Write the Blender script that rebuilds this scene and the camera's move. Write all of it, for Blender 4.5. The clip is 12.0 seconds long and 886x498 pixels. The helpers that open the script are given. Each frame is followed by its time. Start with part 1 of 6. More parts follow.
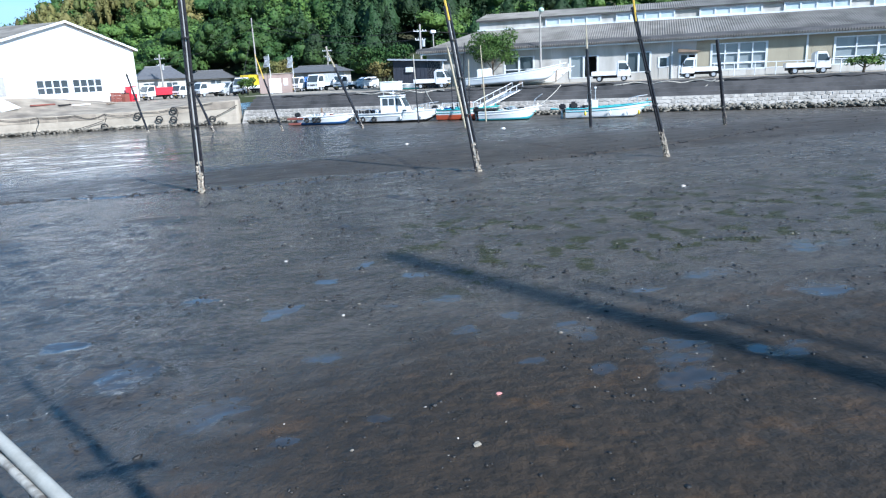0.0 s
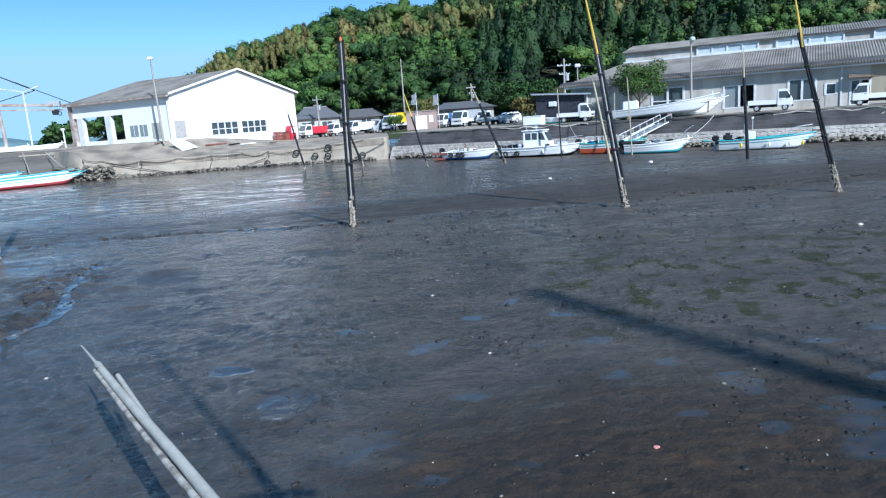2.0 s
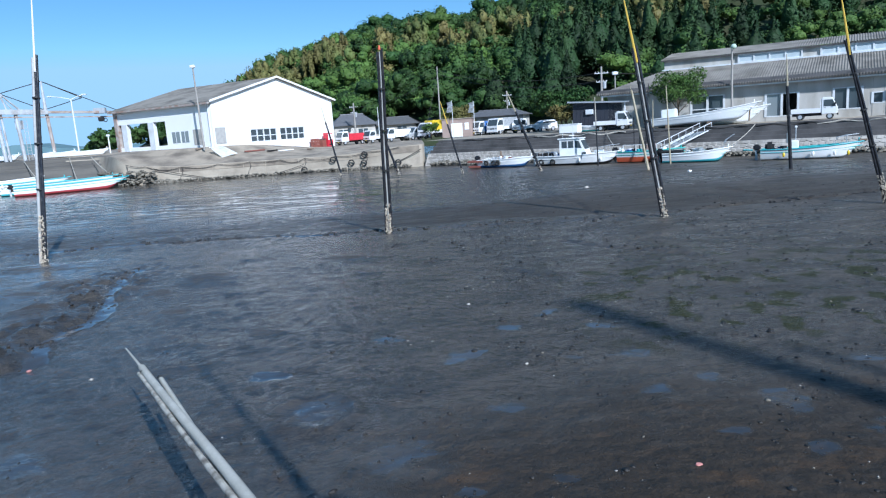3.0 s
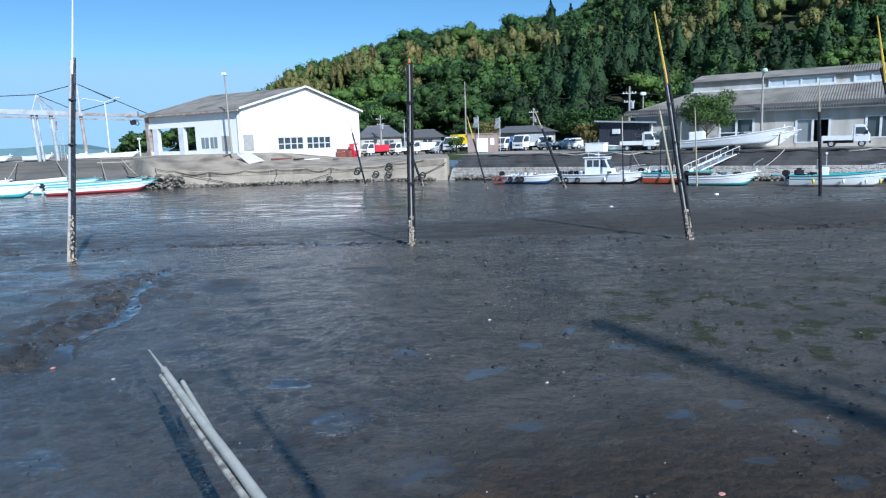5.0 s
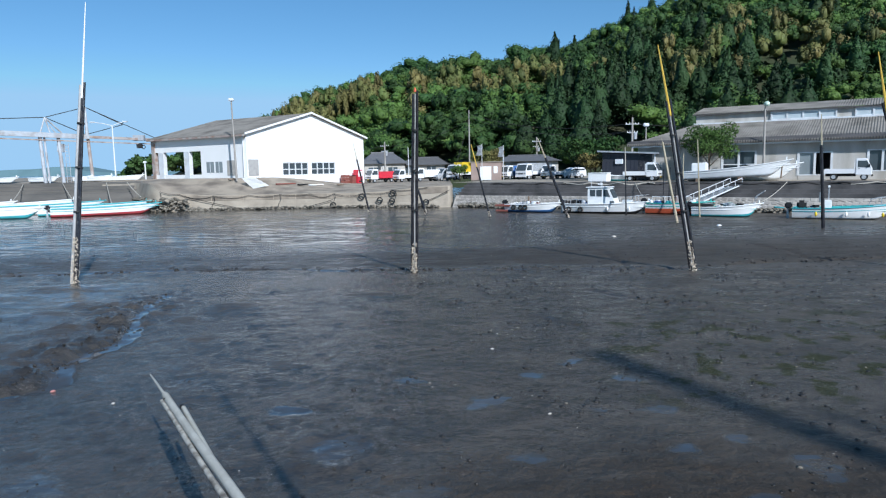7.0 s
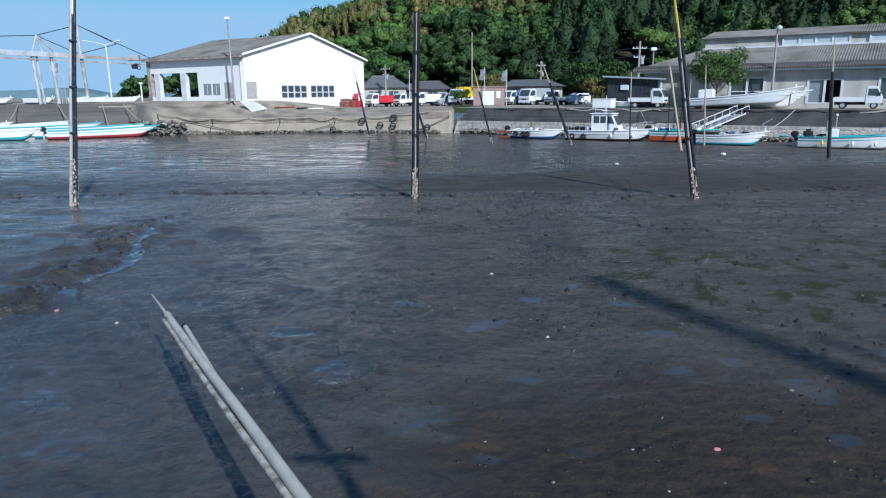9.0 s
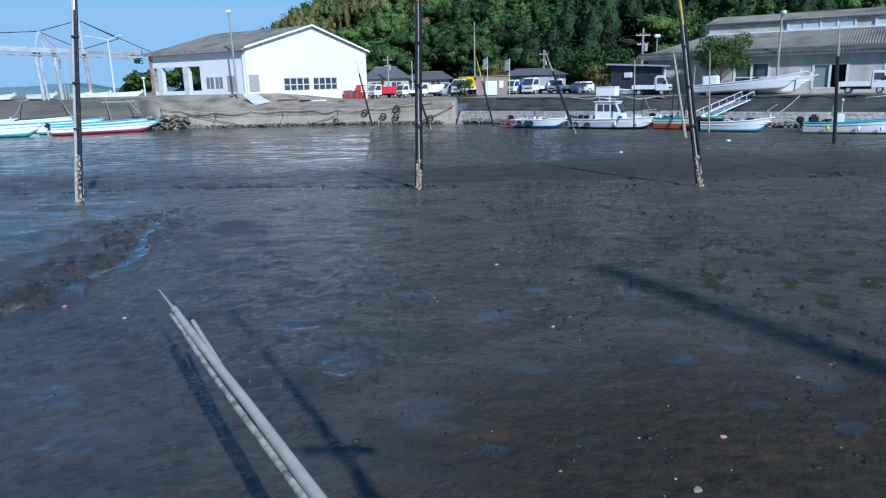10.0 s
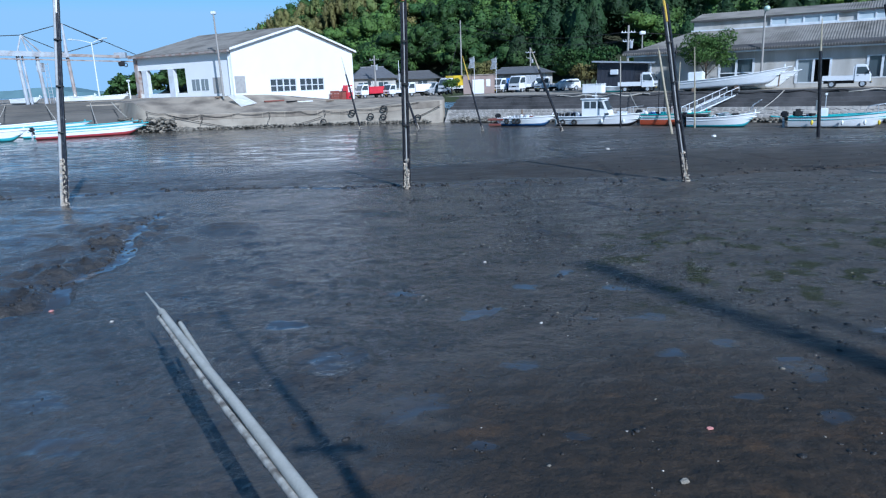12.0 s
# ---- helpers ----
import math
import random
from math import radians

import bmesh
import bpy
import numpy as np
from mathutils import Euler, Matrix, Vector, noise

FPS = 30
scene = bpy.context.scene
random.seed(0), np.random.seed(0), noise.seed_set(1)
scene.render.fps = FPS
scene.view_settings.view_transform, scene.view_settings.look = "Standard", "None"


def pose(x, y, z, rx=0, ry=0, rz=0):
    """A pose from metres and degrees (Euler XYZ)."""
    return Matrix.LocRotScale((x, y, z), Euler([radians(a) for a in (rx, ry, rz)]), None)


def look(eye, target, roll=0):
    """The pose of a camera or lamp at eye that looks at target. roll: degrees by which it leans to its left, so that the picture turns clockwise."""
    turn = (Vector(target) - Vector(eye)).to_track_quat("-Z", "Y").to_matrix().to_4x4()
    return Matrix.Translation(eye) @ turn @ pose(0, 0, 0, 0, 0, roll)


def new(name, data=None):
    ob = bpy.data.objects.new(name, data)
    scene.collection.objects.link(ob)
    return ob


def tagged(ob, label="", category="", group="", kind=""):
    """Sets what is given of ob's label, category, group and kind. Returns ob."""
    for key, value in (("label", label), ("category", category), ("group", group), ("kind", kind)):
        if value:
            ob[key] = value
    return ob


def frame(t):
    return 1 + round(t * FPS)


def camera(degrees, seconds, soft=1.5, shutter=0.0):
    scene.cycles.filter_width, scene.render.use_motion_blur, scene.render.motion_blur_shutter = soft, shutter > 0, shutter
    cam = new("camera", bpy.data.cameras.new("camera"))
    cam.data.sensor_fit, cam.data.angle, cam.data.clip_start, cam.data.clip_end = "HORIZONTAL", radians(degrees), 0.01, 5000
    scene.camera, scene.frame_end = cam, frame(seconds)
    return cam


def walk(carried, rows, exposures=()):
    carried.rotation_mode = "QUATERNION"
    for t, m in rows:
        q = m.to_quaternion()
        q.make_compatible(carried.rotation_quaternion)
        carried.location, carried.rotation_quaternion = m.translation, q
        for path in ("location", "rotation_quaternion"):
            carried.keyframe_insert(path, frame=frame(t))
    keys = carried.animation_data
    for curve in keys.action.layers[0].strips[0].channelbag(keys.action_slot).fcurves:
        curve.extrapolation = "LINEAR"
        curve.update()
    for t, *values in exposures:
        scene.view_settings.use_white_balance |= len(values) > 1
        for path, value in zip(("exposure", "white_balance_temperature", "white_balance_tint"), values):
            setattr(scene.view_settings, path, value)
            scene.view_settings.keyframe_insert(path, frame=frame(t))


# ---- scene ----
cam = camera(66.0, 12.0, soft=1.2)
PATH = [
    (0, pose(0.295, -0.213, 3.899, 75.43, 2.60, -16.83)),
    (0.5, pose(0.211, -0.172, 3.916, 76.09, 2.65, -13.90)),
    (1, pose(0.167, -0.108, 3.923, 76.52, 3.55, -9.29)),
    (1.5, pose(0.150, -0.089, 3.989, 77.42, 3.68, -7.57)),
    (2, pose(0.147, -0.063, 3.966, 78.85, 3.96, -5.28)),
    (2.5, pose(0.117, -0.056, 4.000, 78.99, 3.80, -3.96)),
    (3, pose(0.075, -0.041, 4.000, 79.64, 3.78, -2.39)),
    (5, pose(0.019, -0.011, 4.003, 80.90, 1.88, -0.30)),
    (5.5, pose(0.000, 0.000, 4.000, 81.30, 1.40, 0.00)),
    (6, pose(-0.004, -0.006, 4.009, 82.22, 0.93, 0.24)),
    (6.5, pose(-0.002, 0.008, 3.998, 82.33, 1.01, -0.07)),
    (7, pose(-0.015, -0.019, 4.030, 83.16, 1.08, -0.02)),
    (9, pose(-0.011, 0.035, 3.967, 77.05, 0.54, 0.13)),
    (9.5, pose(-0.015, 0.038, 3.974, 76.84, 0.73, -0.27)),
    (10, pose(-0.008, 0.020, 3.982, 76.27, 1.35, 0.36)),
    (10.5, pose(0.007, 0.010, 3.977, 76.08, 1.67, 0.17)),
    (11, pose(0.010, 0.006, 3.971, 75.96, 1.77, -0.13)),
    (11.5, pose(0.019, -0.011, 3.963, 75.97, 1.63, -0.50)),
    (12, pose(0.030, -0.012, 3.970, 76.18, 2.01, -0.68)),
]
walk(cam, PATH, exposures=[(0, 0.74, 5450, 10), (1.5, 0.46, 5350, 10), (3, 0.21, 5300, 10), (5.5, 0.16, 5450, 10), (7, 0.03, 5600, 10), (9, -0.08, 5450, 10), (10, -0.14, 5150, 10), (11, -0.22, 5050, 10), (12, -0.04, 5000, 10)])

# ---- light ----
SHADE = Vector((-0.65, 1.32))            # shadow of a 1 m upright, on the ground
SUN_EL = math.atan(1 / SHADE.length)
sun = new("sun", bpy.data.lights.new("sun", "SUN"))
sun.data.energy, sun.data.angle, sun.data.color = 5.5, radians(0.53), (1.0, 0.95, 0.87)
sun.matrix_world = look((0, 0, 0), (SHADE.x, SHADE.y, -1))
world = bpy.data.worlds.new("sky")
scene.world = world
world.use_nodes = True
wn = world.node_tree.nodes
sky = wn.new("ShaderNodeTexSky")
sky.sky_type, sky.sun_disc = "NISHITA", False
sky.sun_elevation, sky.sun_rotation = SUN_EL, math.atan2(-SHADE.x, -SHADE.y)
sky.altitude = 1800
sky.air_density, sky.dust_density, sky.ozone_density = 1.0, 0.0, 1.5
wn["Background"].inputs["Strength"].default_value = 0.095
tint = wn.new("ShaderNodeHueSaturation")
tint.inputs["Saturation"].default_value = 1.22
tint.inputs["Hue"].default_value = 0.493
world.node_tree.links.new(sky.outputs[0], tint.inputs["Color"])
haze = wn.new("ShaderNodeMix")
haze.data_type = "RGBA"
haze.inputs["Factor"].default_value = 0.15
haze.inputs["B"].default_value = (2.7, 5.3, 7.2, 1)
world.node_tree.links.new(tint.outputs[0], haze.inputs["A"])
pale = wn.new("ShaderNodeMix")
pale.data_type, pale.blend_type = "RGBA", "DARKEN"
pale.inputs["Factor"].default_value = 1.0
pale.inputs["B"].default_value = (4.0, 6.2, 8.0, 1)
world.node_tree.links.new(haze.outputs["Result"], pale.inputs["A"])
world.node_tree.links.new(pale.outputs["Result"], wn["Background"].inputs["Color"])


# ---- materials ----
def mat(name, color, rough=0.6, metal=0.0, var=0.15, scale=3.0, bump=0.1, fine=40.0, second=None, amount=0.4,
        spec=0.5, dist=0.02, stretch=(1, 1, 1), obj_random=0.0, island=0.0, coat=0.0, rvar=0.15, tone=0.0):
    """Procedural surface: base colour, a second colour in blotches, fine grain, bump and uneven roughness."""
    m = bpy.data.materials.new(name)
    m.use_nodes = True
    nt = m.node_tree
    N, L = nt.nodes.new, nt.links.new
    b = nt.nodes["Principled BSDF"]
    b.inputs["Metallic"].default_value = metal
    b.inputs["Specular IOR Level"].default_value = spec
    b.inputs["Coat Weight"].default_value = coat
    geo = N("ShaderNodeNewGeometry")
    mp = N("ShaderNodeMapping")
    mp.inputs["Scale"].default_value = stretch
    L(geo.outputs["Position"], mp.inputs["Vector"])
    n1, n2 = N("ShaderNodeTexNoise"), N("ShaderNodeTexNoise")
    for n, s, d in ((n1, scale, 5), (n2, fine, 3)):
        n.inputs["Scale"].default_value, n.inputs["Detail"].default_value = s, d
        L(mp.outputs[0], n.inputs["Vector"])
    mix = N("ShaderNodeMix")
    mix.data_type = "RGBA"
    sec = second or tuple(c * 0.6 for c in color)
    mix.inputs["A"].default_value, mix.inputs["B"].default_value = (*color, 1), (*sec, 1)
    ramp = N("ShaderNodeMapRange")
    ramp.inputs[1].default_value, ramp.inputs[2].default_value = 0.42, 0.68
    ramp.inputs[4].default_value = amount
    L(n1.outputs["Fac"], ramp.inputs[0])
    L(ramp.outputs[0], mix.inputs["Factor"])
    hsv = N("ShaderNodeHueSaturation")
    val = N("ShaderNodeMapRange")
    val.inputs[3].default_value, val.inputs[4].default_value = 1 - var, 1 + var
    L(n2.outputs["Fac"], val.inputs[0])
    out = val.outputs[0]
    att = N("ShaderNodeAttribute")
    att.attribute_name = "tone"
    for node, socket, k in ((N("ShaderNodeObjectInfo"), "Random", obj_random), (geo, "Random Per Island", island), (att, "Fac", tone)):
        if k:
            r = N("ShaderNodeMapRange")
            r.inputs[3].default_value, r.inputs[4].default_value = 1 - k, 1 + k
            L(node.outputs[socket], r.inputs[0])
            mul = N("ShaderNodeMath")
            mul.operation = "MULTIPLY"
            L(out, mul.inputs[0]), L(r.outputs[0], mul.inputs[1])
            out = mul.outputs[0]
    L(out, hsv.inputs["Value"])
    L(mix.outputs["Result"], hsv.inputs["Color"])
    L(hsv.outputs[0], b.inputs["Base Color"])
    rr = N("ShaderNodeMapRange")
    rr.inputs[3].default_value, rr.inputs[4].default_value = max(rough - rvar, 0.03), min(rough + rvar, 1)
    L(n1.outputs["Fac"], rr.inputs[0])
    L(rr.outputs[0], b.inputs["Roughness"])
    if bump:
        bp = N("ShaderNodeBump")
        bp.inputs["Strength"].default_value, bp.inputs["Distance"].default_value = bump, dist
        L(n2.outputs["Fac"], bp.inputs["Height"])
        L(bp.outputs[0], b.inputs["Normal"])
    return m


WHITE = mat("white paint", (0.86, 0.86, 0.84), 0.5, var=0.04, scale=0.5, second=(0.76, 0.76, 0.73), amount=0.3, bump=0.05)
GEL = mat("white gelcoat", (0.84, 0.85, 0.84), 0.3, var=0.05, scale=1.2, second=(0.66, 0.67, 0.63), amount=0.35, bump=0.03)
CARWHITE = mat("white car paint", (0.78, 0.79, 0.80), 0.25, var=0.03, bump=0.0, coat=0.3, second=(0.66, 0.66, 0.65), amount=0.3)
CONC = mat("concrete", (0.35, 0.305, 0.24), 0.85, scale=0.7, second=(0.22, 0.19, 0.15), amount=0.7, bump=0.4, fine=12)
CONCPALE = mat("pale concrete", (0.33, 0.28, 0.215), 0.85, scale=0.45, second=(0.12, 0.10, 0.08), amount=0.9, bump=0.3, fine=9)
CONCDARK = mat("dark weathered concrete", (0.085, 0.08, 0.078), 0.85, scale=0.6, second=(0.03, 0.03, 0.03), amount=0.8, bump=0.5, fine=8)
SEAWALL = mat("grey sea wall concrete", (0.125, 0.115, 0.10), 0.85, scale=0.5, second=(0.07, 0.068, 0.064), amount=0.8, bump=0.5, fine=8, stretch=(0.4, 1, 2.5))
STONE = mat("grey stone block", (0.36, 0.335, 0.30), 0.85, scale=2.0, second=(0.20, 0.185, 0.16), amount=0.7, bump=0.6, fine=14, obj_random=0.25)
ROCK = mat("oyster-covered rock", (0.20, 0.18, 0.145), 0.9, scale=5, second=(0.07, 0.065, 0.05), amount=0.8, bump=0.9, fine=25, island=0.35)
ROOFCORR = mat("weathered corrugated roof sheet", (0.225, 0.208, 0.18), 0.8, scale=0.5, second=(0.105, 0.095, 0.08), amount=0.9, bump=0.2, fine=6)
WALLGREY = mat("weathered grey siding", (0.50, 0.48, 0.44), 0.8, scale=0.5, second=(0.27, 0.245, 0.20), amount=0.9, stretch=(1, 1, 0.25), bump=0.1)
WALLTAN = mat("tan siding", (0.36, 0.32, 0.23), 0.8, scale=0.5, second=(0.22, 0.195, 0.14), amount=0.6, stretch=(1, 1, 0.25), bump=0.1)
NAVY = mat("dark slate siding", (0.035, 0.038, 0.05), 0.6, scale=1.0, bump=0.05)
PIPEGREY_GLINT = mat("grey glossy pipe and painted glint", (0.42, 0.42, 0.41), 0.25, scale=4, second=(0.25, 0.24, 0.22), amount=0.6, bump=0.05, coat=0.3)
BLACKPOLE = mat("black plastic pipe", (0.016, 0.016, 0.02), 0.22, scale=6, second=(0.05, 0.048, 0.045), amount=0.5, bump=0.1)
BARNACLE = mat("barnacle crust", (0.62, 0.55, 0.44), 0.9, scale=12, second=(0.36, 0.27, 0.19), amount=0.9, bump=1.0, fine=45, island=0.3)
BAMBOO = mat("weathered bamboo", (0.42, 0.37, 0.26), 0.6, scale=3, second=(0.25, 0.21, 0.13), amount=0.6, bump=0.1)
YELLOWTAPE = mat("yellow tape", (0.62, 0.42, 0.06), 0.5, bump=0.03)
PVC = mat("grey weathered plastic pipe", (0.46, 0.45, 0.40), 0.8, scale=2.5, second=(0.30, 0.29, 0.25), amount=0.6, bump=0.15, fine=30, spec=0.25)
POLEWORN = mat("mottled worn pole", (0.44, 0.42, 0.37), 0.85, scale=7, second=(0.10, 0.085, 0.07), amount=0.9, bump=0.3, fine=40, spec=0.25)
STEEL = mat("galvanised steel", (0.50, 0.52, 0.54), 0.45, 0.4, scale=3, bump=0.05)
WHITESTEEL = mat("white-painted steel", (0.68, 0.71, 0.73), 0.5, scale=1.2, second=(0.48, 0.46, 0.44), amount=0.5, bump=0.05)
# white paint greyed to carry the beam's shade; second colour is rust
HOISTPAINT_SHADED = mat("worn hoist paint with shade in its colour", (0.46, 0.49, 0.52), 0.6, scale=1.2, second=(0.26, 0.22, 0.19), amount=0.7, bump=0.1)
RUST = mat("rusty painted steel", (0.40, 0.36, 0.33), 0.7, scale=1.4, second=(0.20, 0.09, 0.045), amount=0.9, bump=0.3)
UPOLE = mat("concrete utility pole", (0.33, 0.31, 0.28), 0.8, scale=1.5, bump=0.1)
RUBBER = mat("black rubber", (0.02, 0.02, 0.02), 0.7, scale=6, bump=0.2)
DARK = mat("dark interior", (0.015, 0.015, 0.016), 0.8, bump=0)
BLACKROPE = mat("dark rope", (0.03, 0.028, 0.026), 0.9, scale=8, bump=0.5)
PALEROPE = mat("pale rope", (0.42, 0.39, 0.33), 0.9, scale=8, bump=0.5)
TEAL = mat("turquoise paint", (0.045, 0.42, 0.36), 0.45, scale=1.5, second=(0.05, 0.30, 0.27), amount=0.5, bump=0.05)
TEALBLUE = mat("faded blue-green paint", (0.08, 0.42, 0.46), 0.45, scale=1.5, bump=0.05)
REDHULL = mat("red antifouling paint", (0.42, 0.05, 0.06), 0.6, scale=1.5, second=(0.25, 0.05, 0.045), amount=0.6, bump=0.1)
BLUEHULL = mat("blue antifouling paint", (0.03, 0.11, 0.28), 0.6, scale=1.5, bump=0.1)
ORANGE = mat("orange red paint", (0.62, 0.12, 0.05), 0.5, bump=0.05)
RED = mat("red plastic panel", (0.55, 0.03, 0.05), 0.4, bump=0.0)
BROWNRED = mat("faded brown red paint", (0.24, 0.08, 0.06), 0.6, bump=0.1)
YELLOW = mat("yellow paint", (0.72, 0.52, 0.03), 0.45, bump=0.03)
BLUE = mat("blue tarpaulin", (0.06, 0.16, 0.42), 0.6, bump=0.1)
BEIGE = mat("dull pink rendered wall", (0.36, 0.27, 0.23), 0.8, scale=0.8, bump=0.1)
ROOFTILE = mat("dark grey roof tile", (0.13, 0.13, 0.135), 0.5, scale=2, bump=0.3)
SILVER = mat("silver car paint", (0.50, 0.52, 0.54), 0.3, 0.3, bump=0)
WOOD = mat("weathered wood", (0.22, 0.16, 0.11), 0.8, scale=2.5, second=(0.12, 0.085, 0.06), amount=0.7, bump=0.3)
CURTAIN = mat("pale curtain", (0.55, 0.56, 0.55), 0.9, scale=4, bump=0.2, stretch=(3, 3, 0.3))
BARK = mat("bark", (0.10, 0.075, 0.05), 0.9, scale=6, bump=0.6)
LEAFDARK = mat("dark evergreen leaves", (0.029, 0.065, 0.017), 0.55, scale=0.10, second=(0.050, 0.090, 0.022), amount=1.0, var=0.45, fine=1.6, bump=1.0, dist=0.5, island=0.18, spec=0.2, tone=0.4)
LEAFLIGHT = mat("fresh green leaves", (0.080, 0.135, 0.028), 0.55, scale=0.10, second=(0.050, 0.100, 0.024), amount=1.0, var=0.45, fine=1.6, bump=1.0, dist=0.5, island=0.18, spec=0.2, tone=0.35)
LEAFBAMBOO = mat("bamboo foliage", (0.140, 0.122, 0.042), 0.6, scale=0.10, second=(0.075, 0.110, 0.030), amount=1.0, var=0.40, fine=1.8, bump=1.0, dist=0.4, island=0.18, spec=0.2, tone=0.3, stretch=(1, 1, 0.4))
LEAFCEDAR = mat("cedar foliage", (0.018, 0.042, 0.014), 0.6, scale=0.10, second=(0.028, 0.055, 0.017), amount=1.0, var=0.45, fine=1.6, bump=1.0, dist=0.5, island=0.18, spec=0.2, tone=0.4)
FOREST = mat("forest floor", (0.03, 0.045, 0.015), 0.9, scale=0.2, second=(0.05, 0.045, 0.02), amount=0.8, bump=0.3, fine=2)
# distance haze is put into this hill's blue-grey base colour
HAZEHILL = mat("far hill with haze in its colour", (0.11, 0.19, 0.21), 0.9, scale=0.02, bump=0)
SHELL = mat("bleached shell", (0.46, 0.42, 0.37), 0.6, scale=20, bump=0.3, island=0.3)
DEBRIS = mat("dark mud lump", (0.018, 0.016, 0.014), 0.5, scale=12, bump=0.6, fine=60, island=0.4)
PINK = mat("faded red plastic", (0.55, 0.24, 0.21), 0.5, bump=0.1)
GRASS = mat("weeds", (0.07, 0.12, 0.025), 0.7, scale=3, bump=0, island=0.3)


def glass_mat(name, tint=(0.10, 0.13, 0.15)):
    m = bpy.data.materials.new(name)
    m.use_nodes = True
    b = m.node_tree.nodes["Principled BSDF"]
    b.inputs["Base Color"].default_value = (*tint, 1)
    b.inputs["Roughness"].default_value = 0.08
    b.inputs["Specular IOR Level"].default_value = 0.6
    return m


GLASS = glass_mat("window glass", (0.06, 0.075, 0.085))
GLASSPALE = glass_mat("frosted window glass", (0.22, 0.25, 0.26))
SKYLIGHT = mat("milky skylight glass", (0.52, 0.58, 0.60), 0.25, scale=1.0, second=(0.34, 0.42, 0.46), amount=0.6, bump=0)


def mud_material():
    """Wet tidal mud: dark silt, algae film, a thin sheet of water in hollows, ripples and grains."""
    m = bpy.data.materials.new("wet tidal mud")
    m.use_nodes = True
    nt = m.node_tree
    N, L = nt.nodes.new, nt.links.new
    b = nt.nodes["Principled BSDF"]
    geo = N("ShaderNodeNewGeometry")

    def noi(scale, detail=4, stretch=(1, 1, 1), rough=0.5):
        mp = N("ShaderNodeMapping")
        mp.inputs["Scale"].default_value = stretch
        L(geo.outputs["Position"], mp.inputs["Vector"])
        n = N("ShaderNodeTexNoise")
        n.inputs["Scale"].default_value, n.inputs["Detail"].default_value, n.inputs["Roughness"].default_value = scale, detail, rough
        L(mp.outputs[0], n.inputs["Vector"])
        return n.outputs["Fac"]

    def rng(x, a, c, lo=0.0, hi=1.0):
        r = N("ShaderNodeMapRange")
        r.interpolation_type = "SMOOTHSTEP"
        for i, v in enumerate((a, c, lo, hi), 1):
            r.inputs[i].default_value = v
        L(x, r.inputs[0])
        return r.outputs[0]

    def mixc(f, a, c):
        x = N("ShaderNodeMix")
        x.data_type = "RGBA"
        L(f, x.inputs["Factor"])
        for k, v in (("A", a), ("B", c)):
            if isinstance(v, tuple):
                x.inputs[k].default_value = (*v, 1)
            else:
                L(v, x.inputs[k])
        return x.outputs["Result"]

    def mth(op, a, c):
        x = N("ShaderNodeMath")
        x.operation = op
        for i, v in enumerate((a, c)):
            if isinstance(v, (int, float)):
                x.inputs[i].default_value = v
            else:
                L(v, x.inputs[i])
        return x.outputs[0]

    def attr(name):
        n = N("ShaderNodeAttribute")
        n.attribute_name = name
        return n.outputs["Fac"]

    dry, wet, alg, zone = attr("dry"), attr("wet"), attr("algae"), attr("streak")
    blot, grain, patch, fine = noi(0.55, 6, (1, 1.5, 1), 0.6), noi(16, 5, rough=0.65), noi(1.3, 5, (0.7, 1.7, 1)), noi(4.5, 5, (0.8, 1.3, 1), 0.6)
    col = mixc(rng(blot, 0.36, 0.64), MUD_A, MUD_B)
    brown = mixc(rng(fine, 0.35, 0.68), DRY_A, DRY_B)
    dryness = rng(mth("ADD", dry, mth("MULTIPLY", mth("SUBTRACT", patch, 0.5), 0.8)), 0.25, 0.75)
    col = mixc(mth("MULTIPLY", dryness, attr("brown")), col, brown)
    col = mixc(mth("MULTIPLY", rng(grain, 0.50, 0.78), 0.55), col, MUD_C)
    col = mixc(mth("MULTIPLY", rng(noi(2.6, 6, (0.85, 1.25, 1), 0.65), 0.50, 0.66), 0.5), col, MUD_C)
    col = mixc(mth("MULTIPLY", rng(noi(0.9, 6, (0.9, 1.2, 1), 0.6), 0.55, 0.68), mth("MULTIPLY", attr("brown"), 0.6)), col, (0.095, 0.056, 0.027))
    film_alg = mth("MULTIPLY", rng(noi(1.5, 5, (0.95, 0.85, 1)), 0.535, 0.585), alg)
    col = mixc(mth("MULTIPLY", film_alg, 0.9), col, (0.034, 0.036, 0.008))
    # mixes towards near-black by the mask, a little less where dryness is high
    col = mixc(mth("MULTIPLY", mth("SUBTRACT", 1.0, mth("MULTIPLY", dryness, 0.25)), attr("near_dark")), col, (0.014, 0.014, 0.015))
    L(col, b.inputs["Base Color"])
    # water: pools in hollows, and drawn-out films far out
    pool = rng(mth("ADD", wet, mth("ADD", mth("MULTIPLY", mth("SUBTRACT", fine, 0.5), 0.8), mth("MULTIPLY", mth("SUBTRACT", patch, 0.5), 0.8))), 0.34, 0.80)
    thin = mth("MULTIPLY", rng(noi(1.1, 6, (0.20, 1.5, 1), 0.7), 0.47, 0.55), zone)
    pool = mth("MAXIMUM", pool, thin)
    rough = mth("ADD", mth("SUBTRACT", 0.22, mth("MULTIPLY", rng(noi(0.8, 6, (0.6, 1.8, 1), 0.65), 0.40, 0.60), 0.08)), mth("MULTIPLY", dryness, 0.25))
    rough = mth("ADD", mth("MULTIPLY", rough, mth("SUBTRACT", 1.0, pool)), mth("MULTIPLY", pool, 0.045))
    L(rough, b.inputs["Roughness"])
    dull = mth("MULTIPLY", dryness, mth("SUBTRACT", 1.0, pool))
